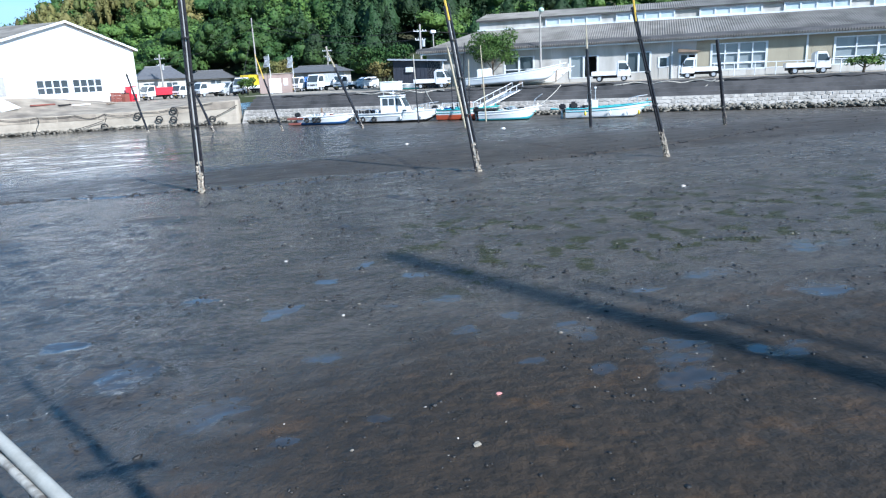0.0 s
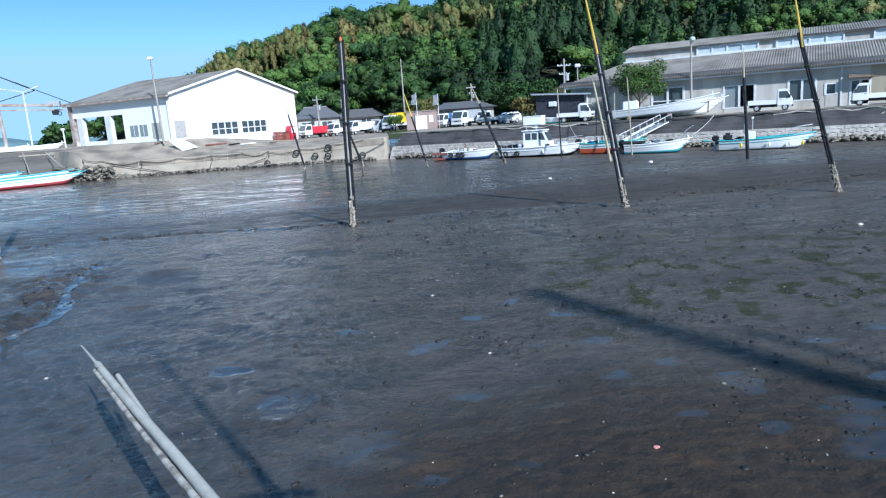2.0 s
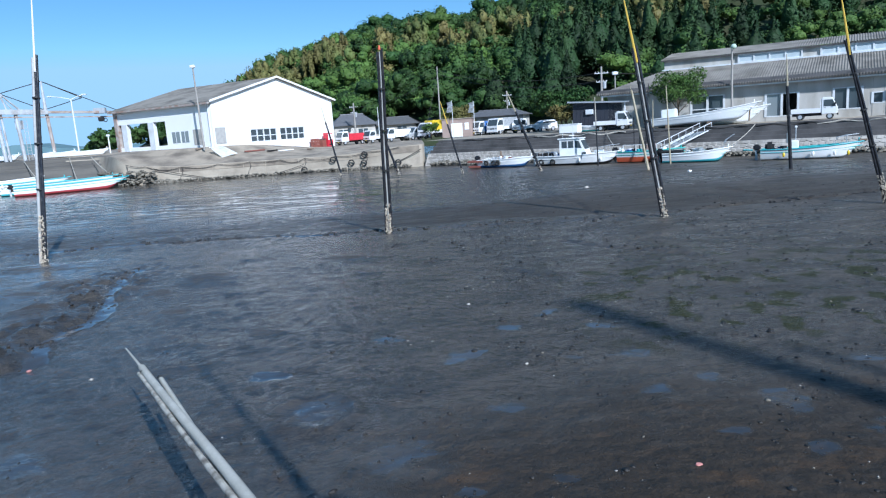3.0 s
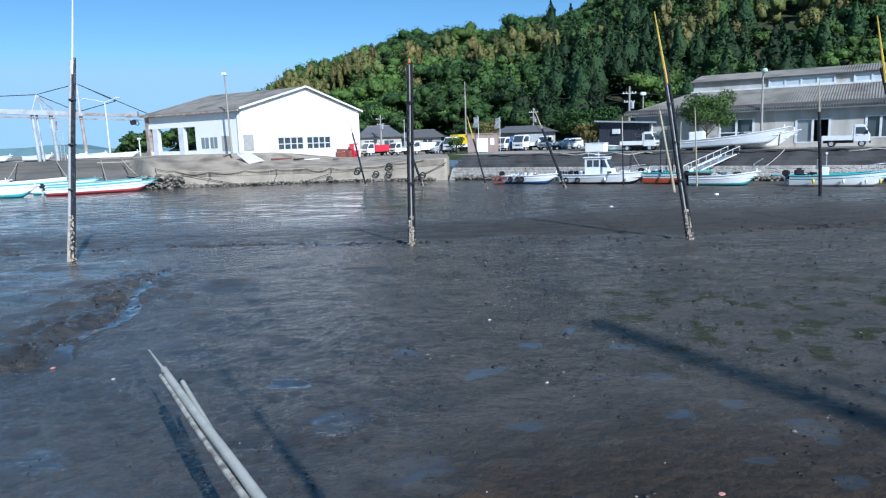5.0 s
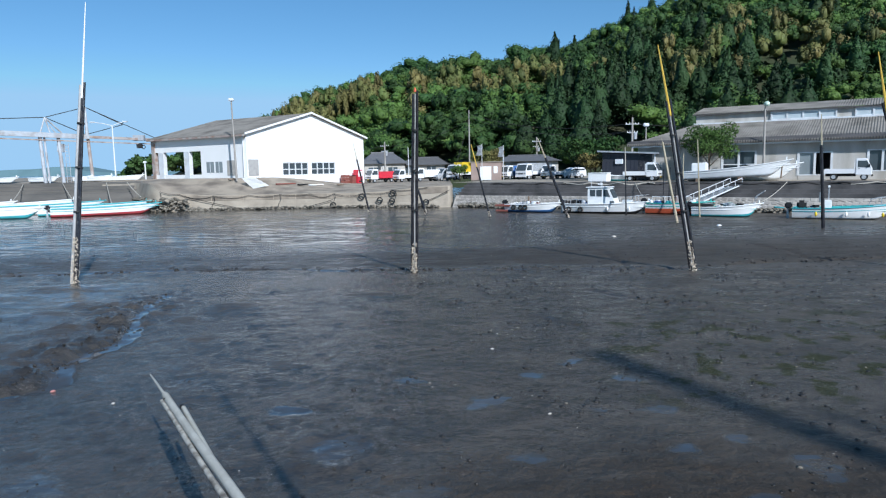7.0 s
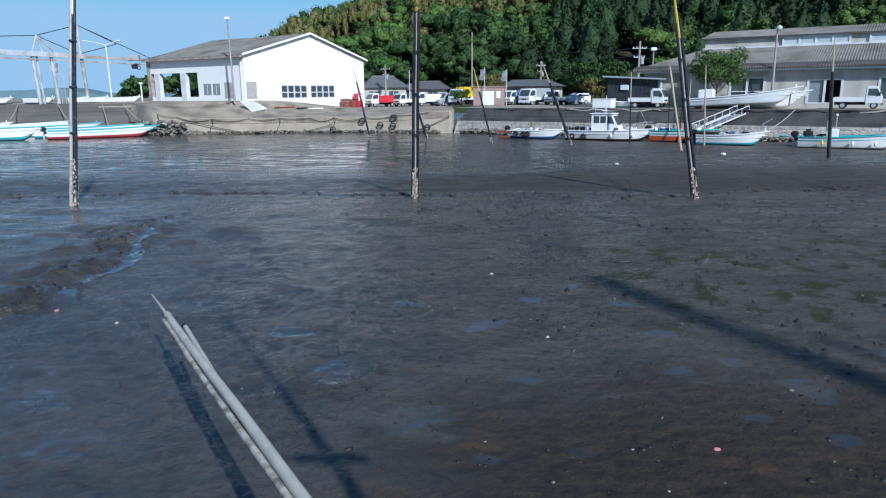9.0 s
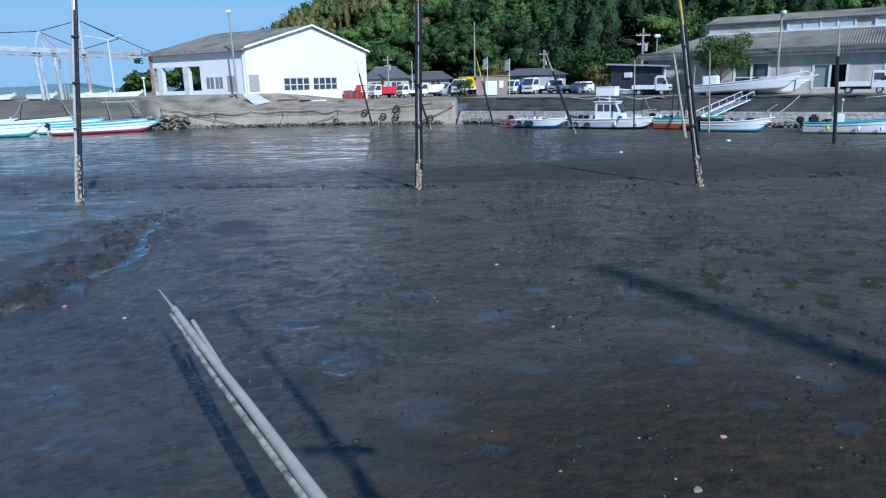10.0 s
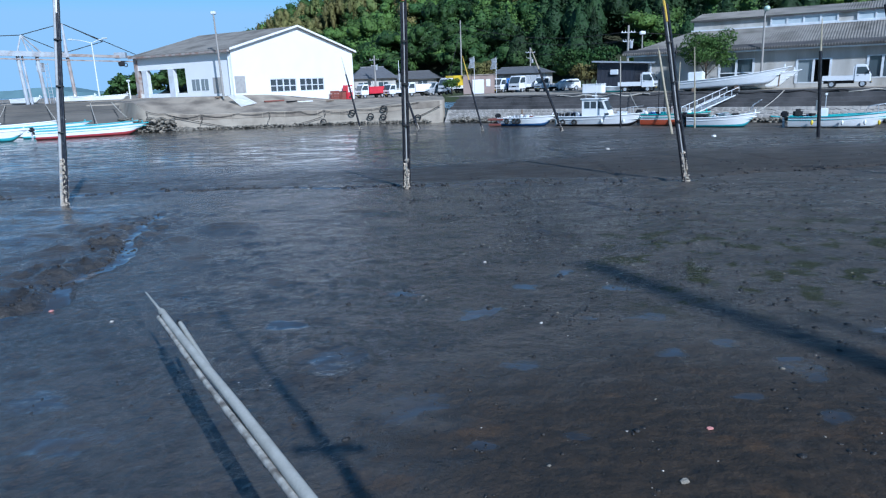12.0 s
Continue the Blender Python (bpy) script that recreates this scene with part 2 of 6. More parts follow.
    L(mth("ADD", mth("ADD", mth("MULTIPLY", attr("near_dark"), 0.8), mth("MULTIPLY", pool, 0.4)), mth("SUBTRACT", 0.40, mth("MAXIMUM", mth("MULTIPLY", dull, 0.30), mth("MULTIPLY", film_alg, 0.36)))), b.inputs["Specular IOR Level"])
    b.inputs["IOR"].default_value = 1.45
    big, mid = noi(1.9, 4, (1, 1.1, 1)), noi(6.0, 6, (1.1, 0.9, 1), 0.6)
    h = mth("ADD", mth("MULTIPLY", big, 0.9), mth("ADD", mth("MULTIPLY", mid, 0.85), mth("MULTIPLY", grain, 0.25)))
    bp = N("ShaderNodeBump")
    bp.inputs["Distance"].default_value = 0.11
    L(mth("MULTIPLY", mth("SUBTRACT", 1.0, mth("MULTIPLY", dry, 0.45)), mth("SUBTRACT", 0.95, mth("MULTIPLY", pool, 0.91))), bp.inputs["Strength"])
    L(h, bp.inputs["Height"])
    L(bp.outputs[0], b.inputs["Normal"])
    return m


MUD_A, MUD_B, MUD_C = (0.066, 0.058, 0.048), (0.102, 0.088, 0.072), (0.028, 0.025, 0.021)
DRY_A, DRY_B = (0.052, 0.038, 0.025), (0.026, 0.021, 0.015)
MUD = mud_material()
SEA = mat("sea water", (0.02, 0.05, 0.07), 0.12, scale=0.3, bump=0.4, fine=1.5, dist=0.1)


# ---- mesh helpers ----
def part(name, bm, material, parent=None, label="", smooth=False, m=None):
    me = bpy.data.meshes.new(name)
    bm.normal_update()
    bm.to_mesh(me)
    bm.free()
    me.materials.append(material)
    if smooth:
        me.shade_smooth()
        me.set_sharp_from_angle(angle=0.9)
    ob = new(name, me)
    if parent:
        ob.parent = parent
    if m is not None:
        ob.matrix_basis = m
    if label:
        tagged(ob, label)
    return ob


def thing(name, label, category, m=None, group="", kind=""):
    ob = new(name)
    ob.empty_display_size = 0.2
    if m is not None:
        ob.matrix_basis = m
    return tagged(ob, label, category, group, kind)


def box(x0, x1, y0, y1, z0, z1, bevel=0.0, bm=None):
    own = bm or bmesh.new()
    r = bmesh.ops.create_cube(own, size=1, matrix=Matrix.Translation(((x0 + x1) / 2, (y0 + y1) / 2, (z0 + z1) / 2)) @ Matrix.Diagonal((x1 - x0, y1 - y0, z1 - z0, 1)))
    if bevel and not bm:
        bmesh.ops.bevel(own, geom=own.edges[:], offset=bevel, segments=2, affect="EDGES")
    return own


def rod(a, b, r0, r1=None, seg=8, bm=None, caps=True):
    own = bm or bmesh.new()
    a, b = Vector(a), Vector(b)
    turn = (b - a).to_track_quat("Z", "Y").to_matrix().to_4x4()
    bmesh.ops.create_cone(own, cap_ends=caps, segments=seg, radius1=r0, radius2=r0 if r1 is None else r1, depth=(b - a).length, matrix=Matrix.Translation((a + b) / 2) @ turn)
    return own


def tube(points, r, seg=6, bm=None):
    own = bm or bmesh.new()
    rings = []
    pts = [Vector(p) for p in points]
    for i, p in enumerate(pts):
        d = (pts[min(i + 1, len(pts) - 1)] - pts[max(i - 1, 0)]).normalized()
        up = Vector((0, 0, 1)) if abs(d.z) < 0.9 else Vector((1, 0, 0))
        x = d.cross(up).normalized()
        y = d.cross(x)
        rr = r[i] if isinstance(r, (list, tuple)) else r
        rings.append([own.verts.new(p + rr * (x * math.cos(a) + y * math.sin(a))) for a in [2 * math.pi * k / seg for k in range(seg)]])
    for a, b in zip(rings, rings[1:]):
        for k in range(seg):
            own.faces.new((a[k], a[(k + 1) % seg], b[(k + 1) % seg], b[k]))
    own.faces.new(rings[0][::-1]), own.faces.new(rings[-1])
    return own


def lump(bm, p, s, rng):
    """A small uneven eight-sided grain."""
    k = [Vector(q) * s * rng.uniform(0.7, 1.25) + p for q in ((1, 0, 0), (0, 1, 0), (-1, 0, 0), (0, -1, 0), (0, 0, 1.25), (0, 0, -1.25))]
    v = [bm.verts.new(q) for q in k]
    for i in range(4):
        bm.faces.new((v[i], v[(i + 1) % 4], v[4]))
        bm.faces.new((v[(i + 1) % 4], v[i], v[5]))


def sag(a, b, drop, n=10):
    a, b = Vector(a), Vector(b)
    return [a.lerp(b, i / n) - Vector((0, 0, drop * 4 * (i / n) * (1 - i / n))) for i in range(n + 1)]


def prism(outline, y0, y1, bm=None):
    """An outline in x and z, drawn out from y0 to y1."""
    own = bm or bmesh.new()
    f = [own.verts.new((x, y0, z)) for x, z in outline]
    g = [own.verts.new((x, y1, z)) for x, z in outline]
    own.faces.new(f), own.faces.new(g[::-1])
    n = len(f)
    for i in range(n):
        own.faces.new((f[i], g[i], g[(i + 1) % n], f[(i + 1) % n]))
    bmesh.ops.recalc_face_normals(own, faces=own.faces[:])
    return own


def strip(profile, xs, bm=None):
    """A profile in y and z, drawn along the x values; left open below."""
    own = bm or bmesh.new()
    rows = [[own.verts.new((x, y, z)) for y, z in profile] for x in xs]
    for a, b in zip(rows, rows[1:]):
        for k in range(len(profile) - 1):
            own.faces.new((a[k], b[k], b[k + 1], a[k + 1]))
    return own


def from_arrays(name, verts, faces, material, smooth=False):
    me = bpy.data.meshes.new(name)
    me.vertices.add(len(verts))
    me.vertices.foreach_set("co", np.asarray(verts, dtype=np.float32).ravel())
    k = faces.shape[1]
    me.loops.add(faces.size)
    me.loops.foreach_set("vertex_index", faces.astype(np.int32).ravel())
    me.polygons.add(len(faces))
    me.polygons.foreach_set("loop_start", np.arange(0, faces.size, k, dtype=np.int32))
    me.polygons.foreach_set("loop_total", np.full(len(faces), k, dtype=np.int32))
    me.update(calc_edges=True)
    me.materials.append(material)
    if smooth:
        me.shade_smooth()
    return new(name, me)


def vnoise(x, y, seed=0):
    """Smooth value noise from 0 to 1 on arrays."""
    def h(i, j):
        v = np.sin(i * 127.1 + j * 311.7 + seed * 74.7) * 43758.5453
        return v - np.floor(v)
    i, j = np.floor(x), np.floor(y)
    u, v = x - i, y - j
    u, v = u * u * (3 - 2 * u), v * v * (3 - 2 * v)
    return (h(i, j) * (1 - u) + h(i + 1, j) * u) * (1 - v) + (h(i, j + 1) * (1 - u) + h(i + 1, j + 1) * u) * v


def fbm(x, y, seed=0, octaves=4):
    return sum(vnoise(x * 2 ** k, y * 2 ** k, seed + k) / 2 ** (k + 1) for k in range(octaves))


def sstep(a, b, x):
    t = np.clip((x - a) / (b - a), 0, 1)
    return t * t * (3 - 2 * t)


def near_line(x, y, pts):
    """Distance of arrays of points to a broken line."""
    best = np.full(x.shape, 1e9)
    for (ax, ay), (bx, by) in zip(pts, pts[1:]):
        dx, dy = bx - ax, by - ay
        t = np.clip(((x - ax) * dx + (y - ay) * dy) / (dx * dx + dy * dy), 0, 1)
        best = np.minimum(best, np.hypot(x - ax - t * dx, y - ay - t * dy))
    return best


# ---- ground: mud flat, sea ----
GULLY = [(-9.3, 22.2), (-8.9, 20.4), (-8.6, 18.4), (-7.9, 17.2), (-7.9, 16.1), (-8.0, 15.2), (-8.0, 13.8), (-7.7, 12.9), (-8.6, 11.9), (-10.5, 10.8), (-14, 9.6)]
RUT = [(-30, 28.6), (-18, 27.3), (-15.8, 27.4), (-11.5, 28.0), (-7.4, 27.7), (-3.3, 27.1), (0, 27.0), (3.8, 26.6), (8.3, 25.9), (10.1, 26.5), (13.6, 27.4), (18, 28.0), (34, 33)]
CRACKS = [[(7.3, 26.3), (7.3, 29), (7.4, 34), (6.6, 39.4)], [(15.2, 27.8), (15.7, 31), (15.2, 34)], [(4.8, 21.9), (5.3, 20.8), (6.2, 19.8), (7.1, 18.7), (7.7, 17.9)], [(2.3, 18.2), (2.9, 17.5), (3.3, 17.0)]]
MOUNDS = [(-6.2, 20.0, 0.9, 0.5, 0.13), (-3.5, 13.9, 0.4, 0.22, 0.06), (-11.8, 19.2, 1.2, 0.6, 0.12), (-9.9, 17.0, 1.0, 0.6, 0.14), (-10.5, 15.4, 1.1, 0.6, 0.16), (-11.2, 21.0, 1.0, 0.5, 0.10), (-9.3, 13.9, 0.8, 0.45, 0.14), (-7.2, 18.4, 0.5, 0.4, 0.06), (-5.9, 16.1, 0.6, 0.3, 0.06),
          (-13.4, 23.9, 1.6, 0.6, 0.10), (-2.4, 21.5, 1.2, 0.5, 0.06), (-5.8, 14.2, 0.5, 0.3, 0.05)]
POOLS = [(2.6, 13.78, 0.36, 0.36), (3.31, 12.6, 0.33, 0.33), (3.3, 10.9, 0.65, 0.26), (2.6, 10.9, 0.3, 0.2), (3.42, 9.3, 0.35, 0.25), (4.25, 9.7, 0.25, 0.25), (4.93, 8.64, 0.38, 0.40), (3.8, 7.83, 0.30, 0.20), (4.6, 7.28, 0.28, 0.22), (1.49, 7.03, 0.25, 0.16),
         (1.25, 9.0, 0.45, 0.25), (-1.7, 9.42, 0.52, 0.50), (5.86, 7.4, 0.7, 0.55), (5.5, 6.6, 0.6, 0.4), (8.6, 10.1, 1.0, 0.36), (7.0, 9.83, 0.45, 0.26), (7.0, 8.4, 0.6, 0.25), (7.2, 6.9, 0.5, 0.3), (9.7, 8.8, 0.7, 0.5), (-0.55, 7.9, 0.55, 0.42), (0.44, 6.9, 0.3, 0.16), (-2.74, 11.1, 0.4, 0.4), (0.7, 11.4, 0.5, 0.35), (-0.8, 12.6, 0.5, 0.3),
         (-5.8, 8.3, 0.9, 0.6), (-4.4, 7.3, 0.6, 0.5), (1.6, 12.9, 0.3, 0.3), (-7.95, 13.7, 0.22, 0.45), (11.5, 11.0, 1.4, 0.5)]


def mud_height(x, y):
    z = 0.10 * (fbm(x * 0.12, y * 0.12, 3) - 0.47) + 0.05 * (fbm(x * 0.6, y * 0.6, 9) - 0.47)
    lumpy = 0.30 + 0.70 * sstep(4, -4, x + 0.15 * (y - 8))
    z += lumpy * (0.080 * (fbm(x * 1.8, y * 2.6, 14, 3) - 0.43) + 0.052 * (fbm(x * 4.5, y * 5.5, 17, 2) - 0.38) * sstep(24, 12, np.hypot(x, y)))
    far = sstep(20, 27, y)
    g = near_line(x + 0.7 * (fbm(x * 1.1, y * 1.1, 31) - 0.47), y + 0.5 * (vnoise(x * 1.7, y * 1.7, 33) - 0.5), GULLY)
    deep = 0.07 + 0.22 * sstep(13.6, 12.2, y)
    z -= deep * sstep(0.34, 0.10, g) * (0.8 + 0.4 * vnoise(x * 3, y * 3, 8))
    z += 0.46 * sstep(0.15, 0.4, g) * sstep(2.6, 0.8, g) * sstep(24, 19, y) * sstep(-7.6, -8.6, x) * (fbm(x * 1.7, y * 2.6, 5, 5) - 0.30)
    for mx, my, a, b, h in MOUNDS:
        r = ((x - mx) / a) ** 2 + ((y - my) / b) ** 2
        z += h * np.exp(-r) * (0.65 + 0.8 * (fbm(x * 2.6, y * 2.6, 61, 3) - 0.2))
    rut = near_line(x, y + 0.3 * (vnoise(x * 0.7, y * 0.7, 35) - 0.5), RUT)
    z -= 0.09 * np.exp(-(rut / 0.10) ** 2)
    z += 0.05 * np.exp(-((rut - 0.6) / 0.4) ** 2) * vnoise(x * 0.8, y * 0.8, 77)
    for line in CRACKS:
        c = near_line(x + 0.25 * (vnoise(x * 1.5, y * 1.5, 37) - 0.5), y, line)
        z -= 0.08 * np.exp(-(c / 0.10) ** 2)
    # raised lips round the deeper pools
    e = np.hypot((x + 1.7) / 0.62, (y - 9.42) / 0.58)
    z += 0.035 * np.exp(-((e - 1.05) / 0.14) ** 2) - 0.03 * sstep(1.0, 0.6, e)
    return z - 0.03 * far


MUDGRID = []


def mud_top(x, y):
    """Height of the mud's surface under a point, from its grid."""
    a0, da, r0, dr, z = MUDGRID
    i = int(round(math.log(max(math.hypot(x, y), r0) / r0) / dr))
    k = int(round((math.atan2(x, y) - a0) / da))
    return float(z[min(max(i, 0), z.shape[0] - 1), min(max(k, 0), z.shape[1] - 1)])


def build_mud():
    na, nr = 580, 600
    ang = np.radians(np.linspace(-80, 80, na))
    rad = 2.2 * (150 / 2.2) ** np.linspace(0, 1, nr)
    A, R = np.meshgrid(ang, rad)
    x, y = R * np.sin(A), R * np.cos(A)
    wet = np.zeros_like(x)
    for px, py, a, b in POOLS:
        e = np.hypot((x - px) / a, (y - py) / b) + 1.7 * (fbm(x * 2.2, y * 2.8, 21) - 0.45)
        wet = np.maximum(wet, 0.70 * sstep(1.5, 0.4, e))
    low = fbm(x * 0.45, y * 0.8, 40)
    wet = np.maximum(wet, sstep(0.55, 0.68, low) * 0.45 * sstep(1, -3, x) * sstep(26, 20, y))
    g = near_line(x + 0.7 * (fbm(x * 1.1, y * 1.1, 31) - 0.47), y + 0.5 * (vnoise(x * 1.7, y * 1.7, 33) - 0.5), GULLY)
    wet = np.maximum(wet, sstep(0.26, 0.12, g))
    rut = near_line(x, y + 0.3 * (vnoise(x * 0.7, y * 0.7, 35) - 0.5), RUT)
    wet = np.maximum(wet, sstep(0.30, 0.12, rut) * np.maximum(sstep(-17.5, -16, x) * sstep(-9.8, -11, x), sstep(-7.2, -6, x) * sstep(-2.6, -3.6, x)))
    brown = sstep(-2.5, 3.0, x + 0.2 * y) * sstep(12.5, 6.5, y)
    belt = sstep(26.6, 28.5, y) * sstep(38, 31, y)
    dry = 0.85 * brown + (0.55 + 0.2 * sstep(-6, 2, x)) * belt + 0.50 * sstep(0, 6, x - 0.1 * y) * sstep(10, 14, y) + 0.25 * sstep(40, 46, y) * sstep(2, 8, x)
    dry = np.clip(dry + 0.35 * (fbm(x * 0.25, y * 0.4, 55) - 0.47), 0, 1)
    for mx, my, a, b, h in MOUNDS:
        dry = np.maximum(dry, 0.75 * np.exp(-((x - mx) / a) ** 2 - ((y - my) / b) ** 2))
    brown = np.clip(brown + 0.45 * belt, 0, 1)
    algae = sstep(2.5, 4.5, x) * sstep(10.3, 11.8, y) * sstep(22, 15, y)
    streak = sstep(30, 38, y + 3 * (vnoise(x * 0.3, y * 0.3, 44) - 0.5)) * (0.25 + 0.75 * sstep(3, -1, x)) + 0.8 * sstep(-8, -12, x) * sstep(15, 20, y) * sstep(27, 24, y)
    z = mud_height(x, y)
    flat = np.clip(wet, 0, 1)
    z = z * (1 - 0.3 * flat) - 0.006 * flat
    v = np.stack([x, y, z], -1).reshape(-1, 3)
    i = (np.arange(nr - 1)[:, None] * na + np.arange(na - 1)[None, :]).ravel()
    f = np.stack([i, i + 1, i + na + 1, i + na], -1)
    MUDGRID[:] = [ang[0], ang[1] - ang[0], 2.2, math.log(150 / 2.2) / (nr - 1), z]
    ob = from_arrays("ground", v, f, MUD, True)
    # darker, glossier mud towards small y, most at negative x
    near_dark = 0.04 + (0.15 + 0.22 * sstep(3, -3, x + 0.2 * (y - 8))) * sstep(24, 11, y)
    for name, values in (("near_dark", near_dark), ("wet", wet), ("dry", dry), ("algae", algae), ("brown", brown), ("streak", np.clip(streak, 0, 1))):
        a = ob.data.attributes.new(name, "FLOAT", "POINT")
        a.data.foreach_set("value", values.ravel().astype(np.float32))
    return tagged(ob, "wet dark brown tidal mud flat with shallow pools", "mud", kind="structure")


mud = build_mud()
bm = bmesh.new()
bmesh.ops.create_grid(bm, x_segments=8, y_segments=8, size=4500)
tagged(part("water", bm, SEA, m=pose(0, 0, -0.6)), "calm blue sea out to the horizon", "sea", kind="structure")

# ---- quay on the far side, running away to the east: s along its edge, q inland ----
QO, QU, QN = Vector((5.0, 67.2, 0)), Vector((0.839, -0.544, 0)), Vector((0.544, 0.839, 0))
QROT = Matrix.Translation(QO) @ Matrix(((QU.x, QN.x, 0, 0), (QU.y, QN.y, 0, 0), (0, 0, 1, 0), (0, 0, 0, 1)))
QZ = 2.32


def Q(s, q, z=0.0, turn=0.0):
    return QROT @ pose(s, q, z, 0, 0, turn)


def build_right_quay():
    xs = [-5 + i * 1.0 for i in range(101)]
    prof = [(-0.1, -0.5), (0.95, 1.12), (1.35, 1.14), (1.4, 1.42), (1.95, 1.44), (2.0, 1.74), (2.5, 1.76), (2.55, 2.08), (3.1, 2.10), (3.14, QZ), (5.0, QZ)]
    quay = part("quay_east", strip(prof, xs), CONCDARK, m=QROT)
    tagged(quay, "dark stepped concrete quay above a sloping stone wall", "quay", kind="structure")
    part("stone_bed", strip([(-0.13, -0.52), (0.93, 1.115)], xs), STONE, quay, "grey split-stone facing")
    top = part("pavement_east", strip([(4.9, QZ + 0.004), (70, QZ + 0.02)], [-8 + i * 4 for i in range(28)]), CONC, m=QROT)
    tagged(top, "grey worn concrete quay surface", "pavement", kind="structure")
    return quay


quay_east = build_right_quay()


# ---- quay on the west side, with the sloping apron ----
def front(x):
    return np.where(x < 0.8, 70.3 + 1.9 * sstep(0.8, -12, x) - 1.2 * sstep(-16, -28, x) * 0.6 + 7.0 * sstep(-29.5, -36, x), 70.0 - 0.648 * (x - 0.8) + 3.6)


def wall_top(x):
    return 1.55 + 0.6 * sstep(-9, 0.5, x) + 0.25 * sstep(-24, -28, x) + 1.1 * sstep(-28.5, -31.5, x)


def land_height(x, d):
    inner = 2.1 + 1.15 * sstep(-11, -21, x)
    return wall_top(x) + (inner - wall_top(x)) * np.clip((d - 0.3) / (5.2 + 4 * sstep(-21, -12, x)), 0, 1)


def build_left_quay():
    xs = np.concatenate([np.linspace(-150, -40, 40), np.linspace(-39, 1.0, 120)])
    ds = np.concatenate([[0, 0.25], np.linspace(0.8, 8, 26), np.linspace(9, 120, 30)])
    X, D = np.meshgrid(xs, ds)
    Y = front(X) + D
    Z = land_height(X, D) + 0.05 * (fbm(X * 0.8, Y * 0.8, 60) - 0.45) * (D > 0.3)
    v = np.stack([X, Y, Z], -1).reshape(-1, 3)
    na = len(xs)
    i = (np.arange(len(ds) - 1)[:, None] * na + np.arange(na - 1)[None, :]).ravel()
    ob = from_arrays("pavement_west", v, np.stack([i, i + 1, i + na + 1, i + na], -1), CONCPALE, True)
    tagged(ob, "pale worn concrete apron sloping down to the quay wall", "pavement", kind="structure")
    hs = np.linspace(0, 1, 14)
    X, T = np.meshgrid(xs[xs > -40], hs)
    slope = 0.30 + 1.2 * sstep(-29, -34, X)
    bulge = 0.16 * sstep(0.45, 0.3, T) * (fbm(X * 2.2, T * 5, 70) + 0.3) + 0.5 * sstep(-26.5, -30, X) * (fbm(X * 0.9, T * 4, 71) - 0.3)
    Y = front(X) - slope * (1 - T) - bulge * (1 - T)
    Z = -0.4 + (wall_top(X) + 0.4) * T
    v = np.stack([X, Y, Z], -1).reshape(-1, 3)
    na = X.shape[1]
    i = (np.arange(len(hs) - 1)[:, None] * na + np.arange(na - 1)[None, :]).ravel()
    ob = from_arrays("quay_west", v, np.stack([i, i + 1, i + na + 1, i + na], -1), CONC, False)
    tagged(ob, "stained concrete quay wall with rocks along its foot", "quay", kind="structure")
    # cast panels with recessed joints, and a coping
    rng = random.Random(12)
    edges = [-28.4, -26.9, -24.3, -21.0, -17.9, -15.6, -12.2, -9.9, -6.6, -3.2, 0.5]
    for a, b in zip(edges, edges[1:]):
        for lo, hi, lift in ((0.42, 0.70, 0.03), (0.715, 0.965, 0.05)):
            bm = bmesh.new()
            rows = []
            for k in range(5):
                x = a + 0.05 + (b - a - 0.1) * k / 4
                f, t = float(front(np.array(x))), float(wall_top(np.array(x)))
                pts = []
                for h in (lo, hi):
                    z = -0.4 + (t + 0.4) * h
                    y = f - 0.30 * (1 - h) - lift
                    pts += [(x, y, z), (x, y + 0.2, z)]
                rows.append([bm.verts.new(pts[i]) for i in (0, 2, 3, 1)])
            for r0, r1 in zip(rows, rows[1:]):
                for i in range(3):
                    bm.faces.new((r0[i], r1[i], r1[(i + 1) % 4], r0[(i + 1) % 4]))
            bm.faces.new(rows[0]), bm.faces.new(rows[-1][::-1])
            bmesh.ops.recalc_face_normals(bm, faces=bm.faces[:])
            part("panel", bm, CONCPALE if hi > 0.8 else CONC, ob)


build_left_quay()


def build_dark_wall():
    xs = [-150 + i * 3 for i in range(41)]
    prof = [(-1.6, -0.4), (-0.2, 1.75), (0.1, 1.9), (0.15, 2.2), (0.7, 2.25), (0.75, 2.6), (1.2, 2.65), (1.25, 3.0), (4.0, 3.05)]
    ob = part("quay_north_west", strip(prof, xs), CONCDARK, m=pose(0, 77.2, 0))
    ob.data.materials[0] = SEAWALL
    tagged(ob, "dark sloping sea wall with stepped top", "quay", kind="structure")


build_dark_wall()


# ---- quay behind and under the camera ----
def near_quay():
    bm = strip([(1.75, -0.6), (1.7, 1.3), (0.55, 1.3), (0.5, 2.35), (-60, 2.4)], [-70 + 5 * i for i in range(29)])
    tagged(part("quay_south", bm, CONC), "grey concrete quay with a lower landing step", "quay", kind="structure")


near_quay()


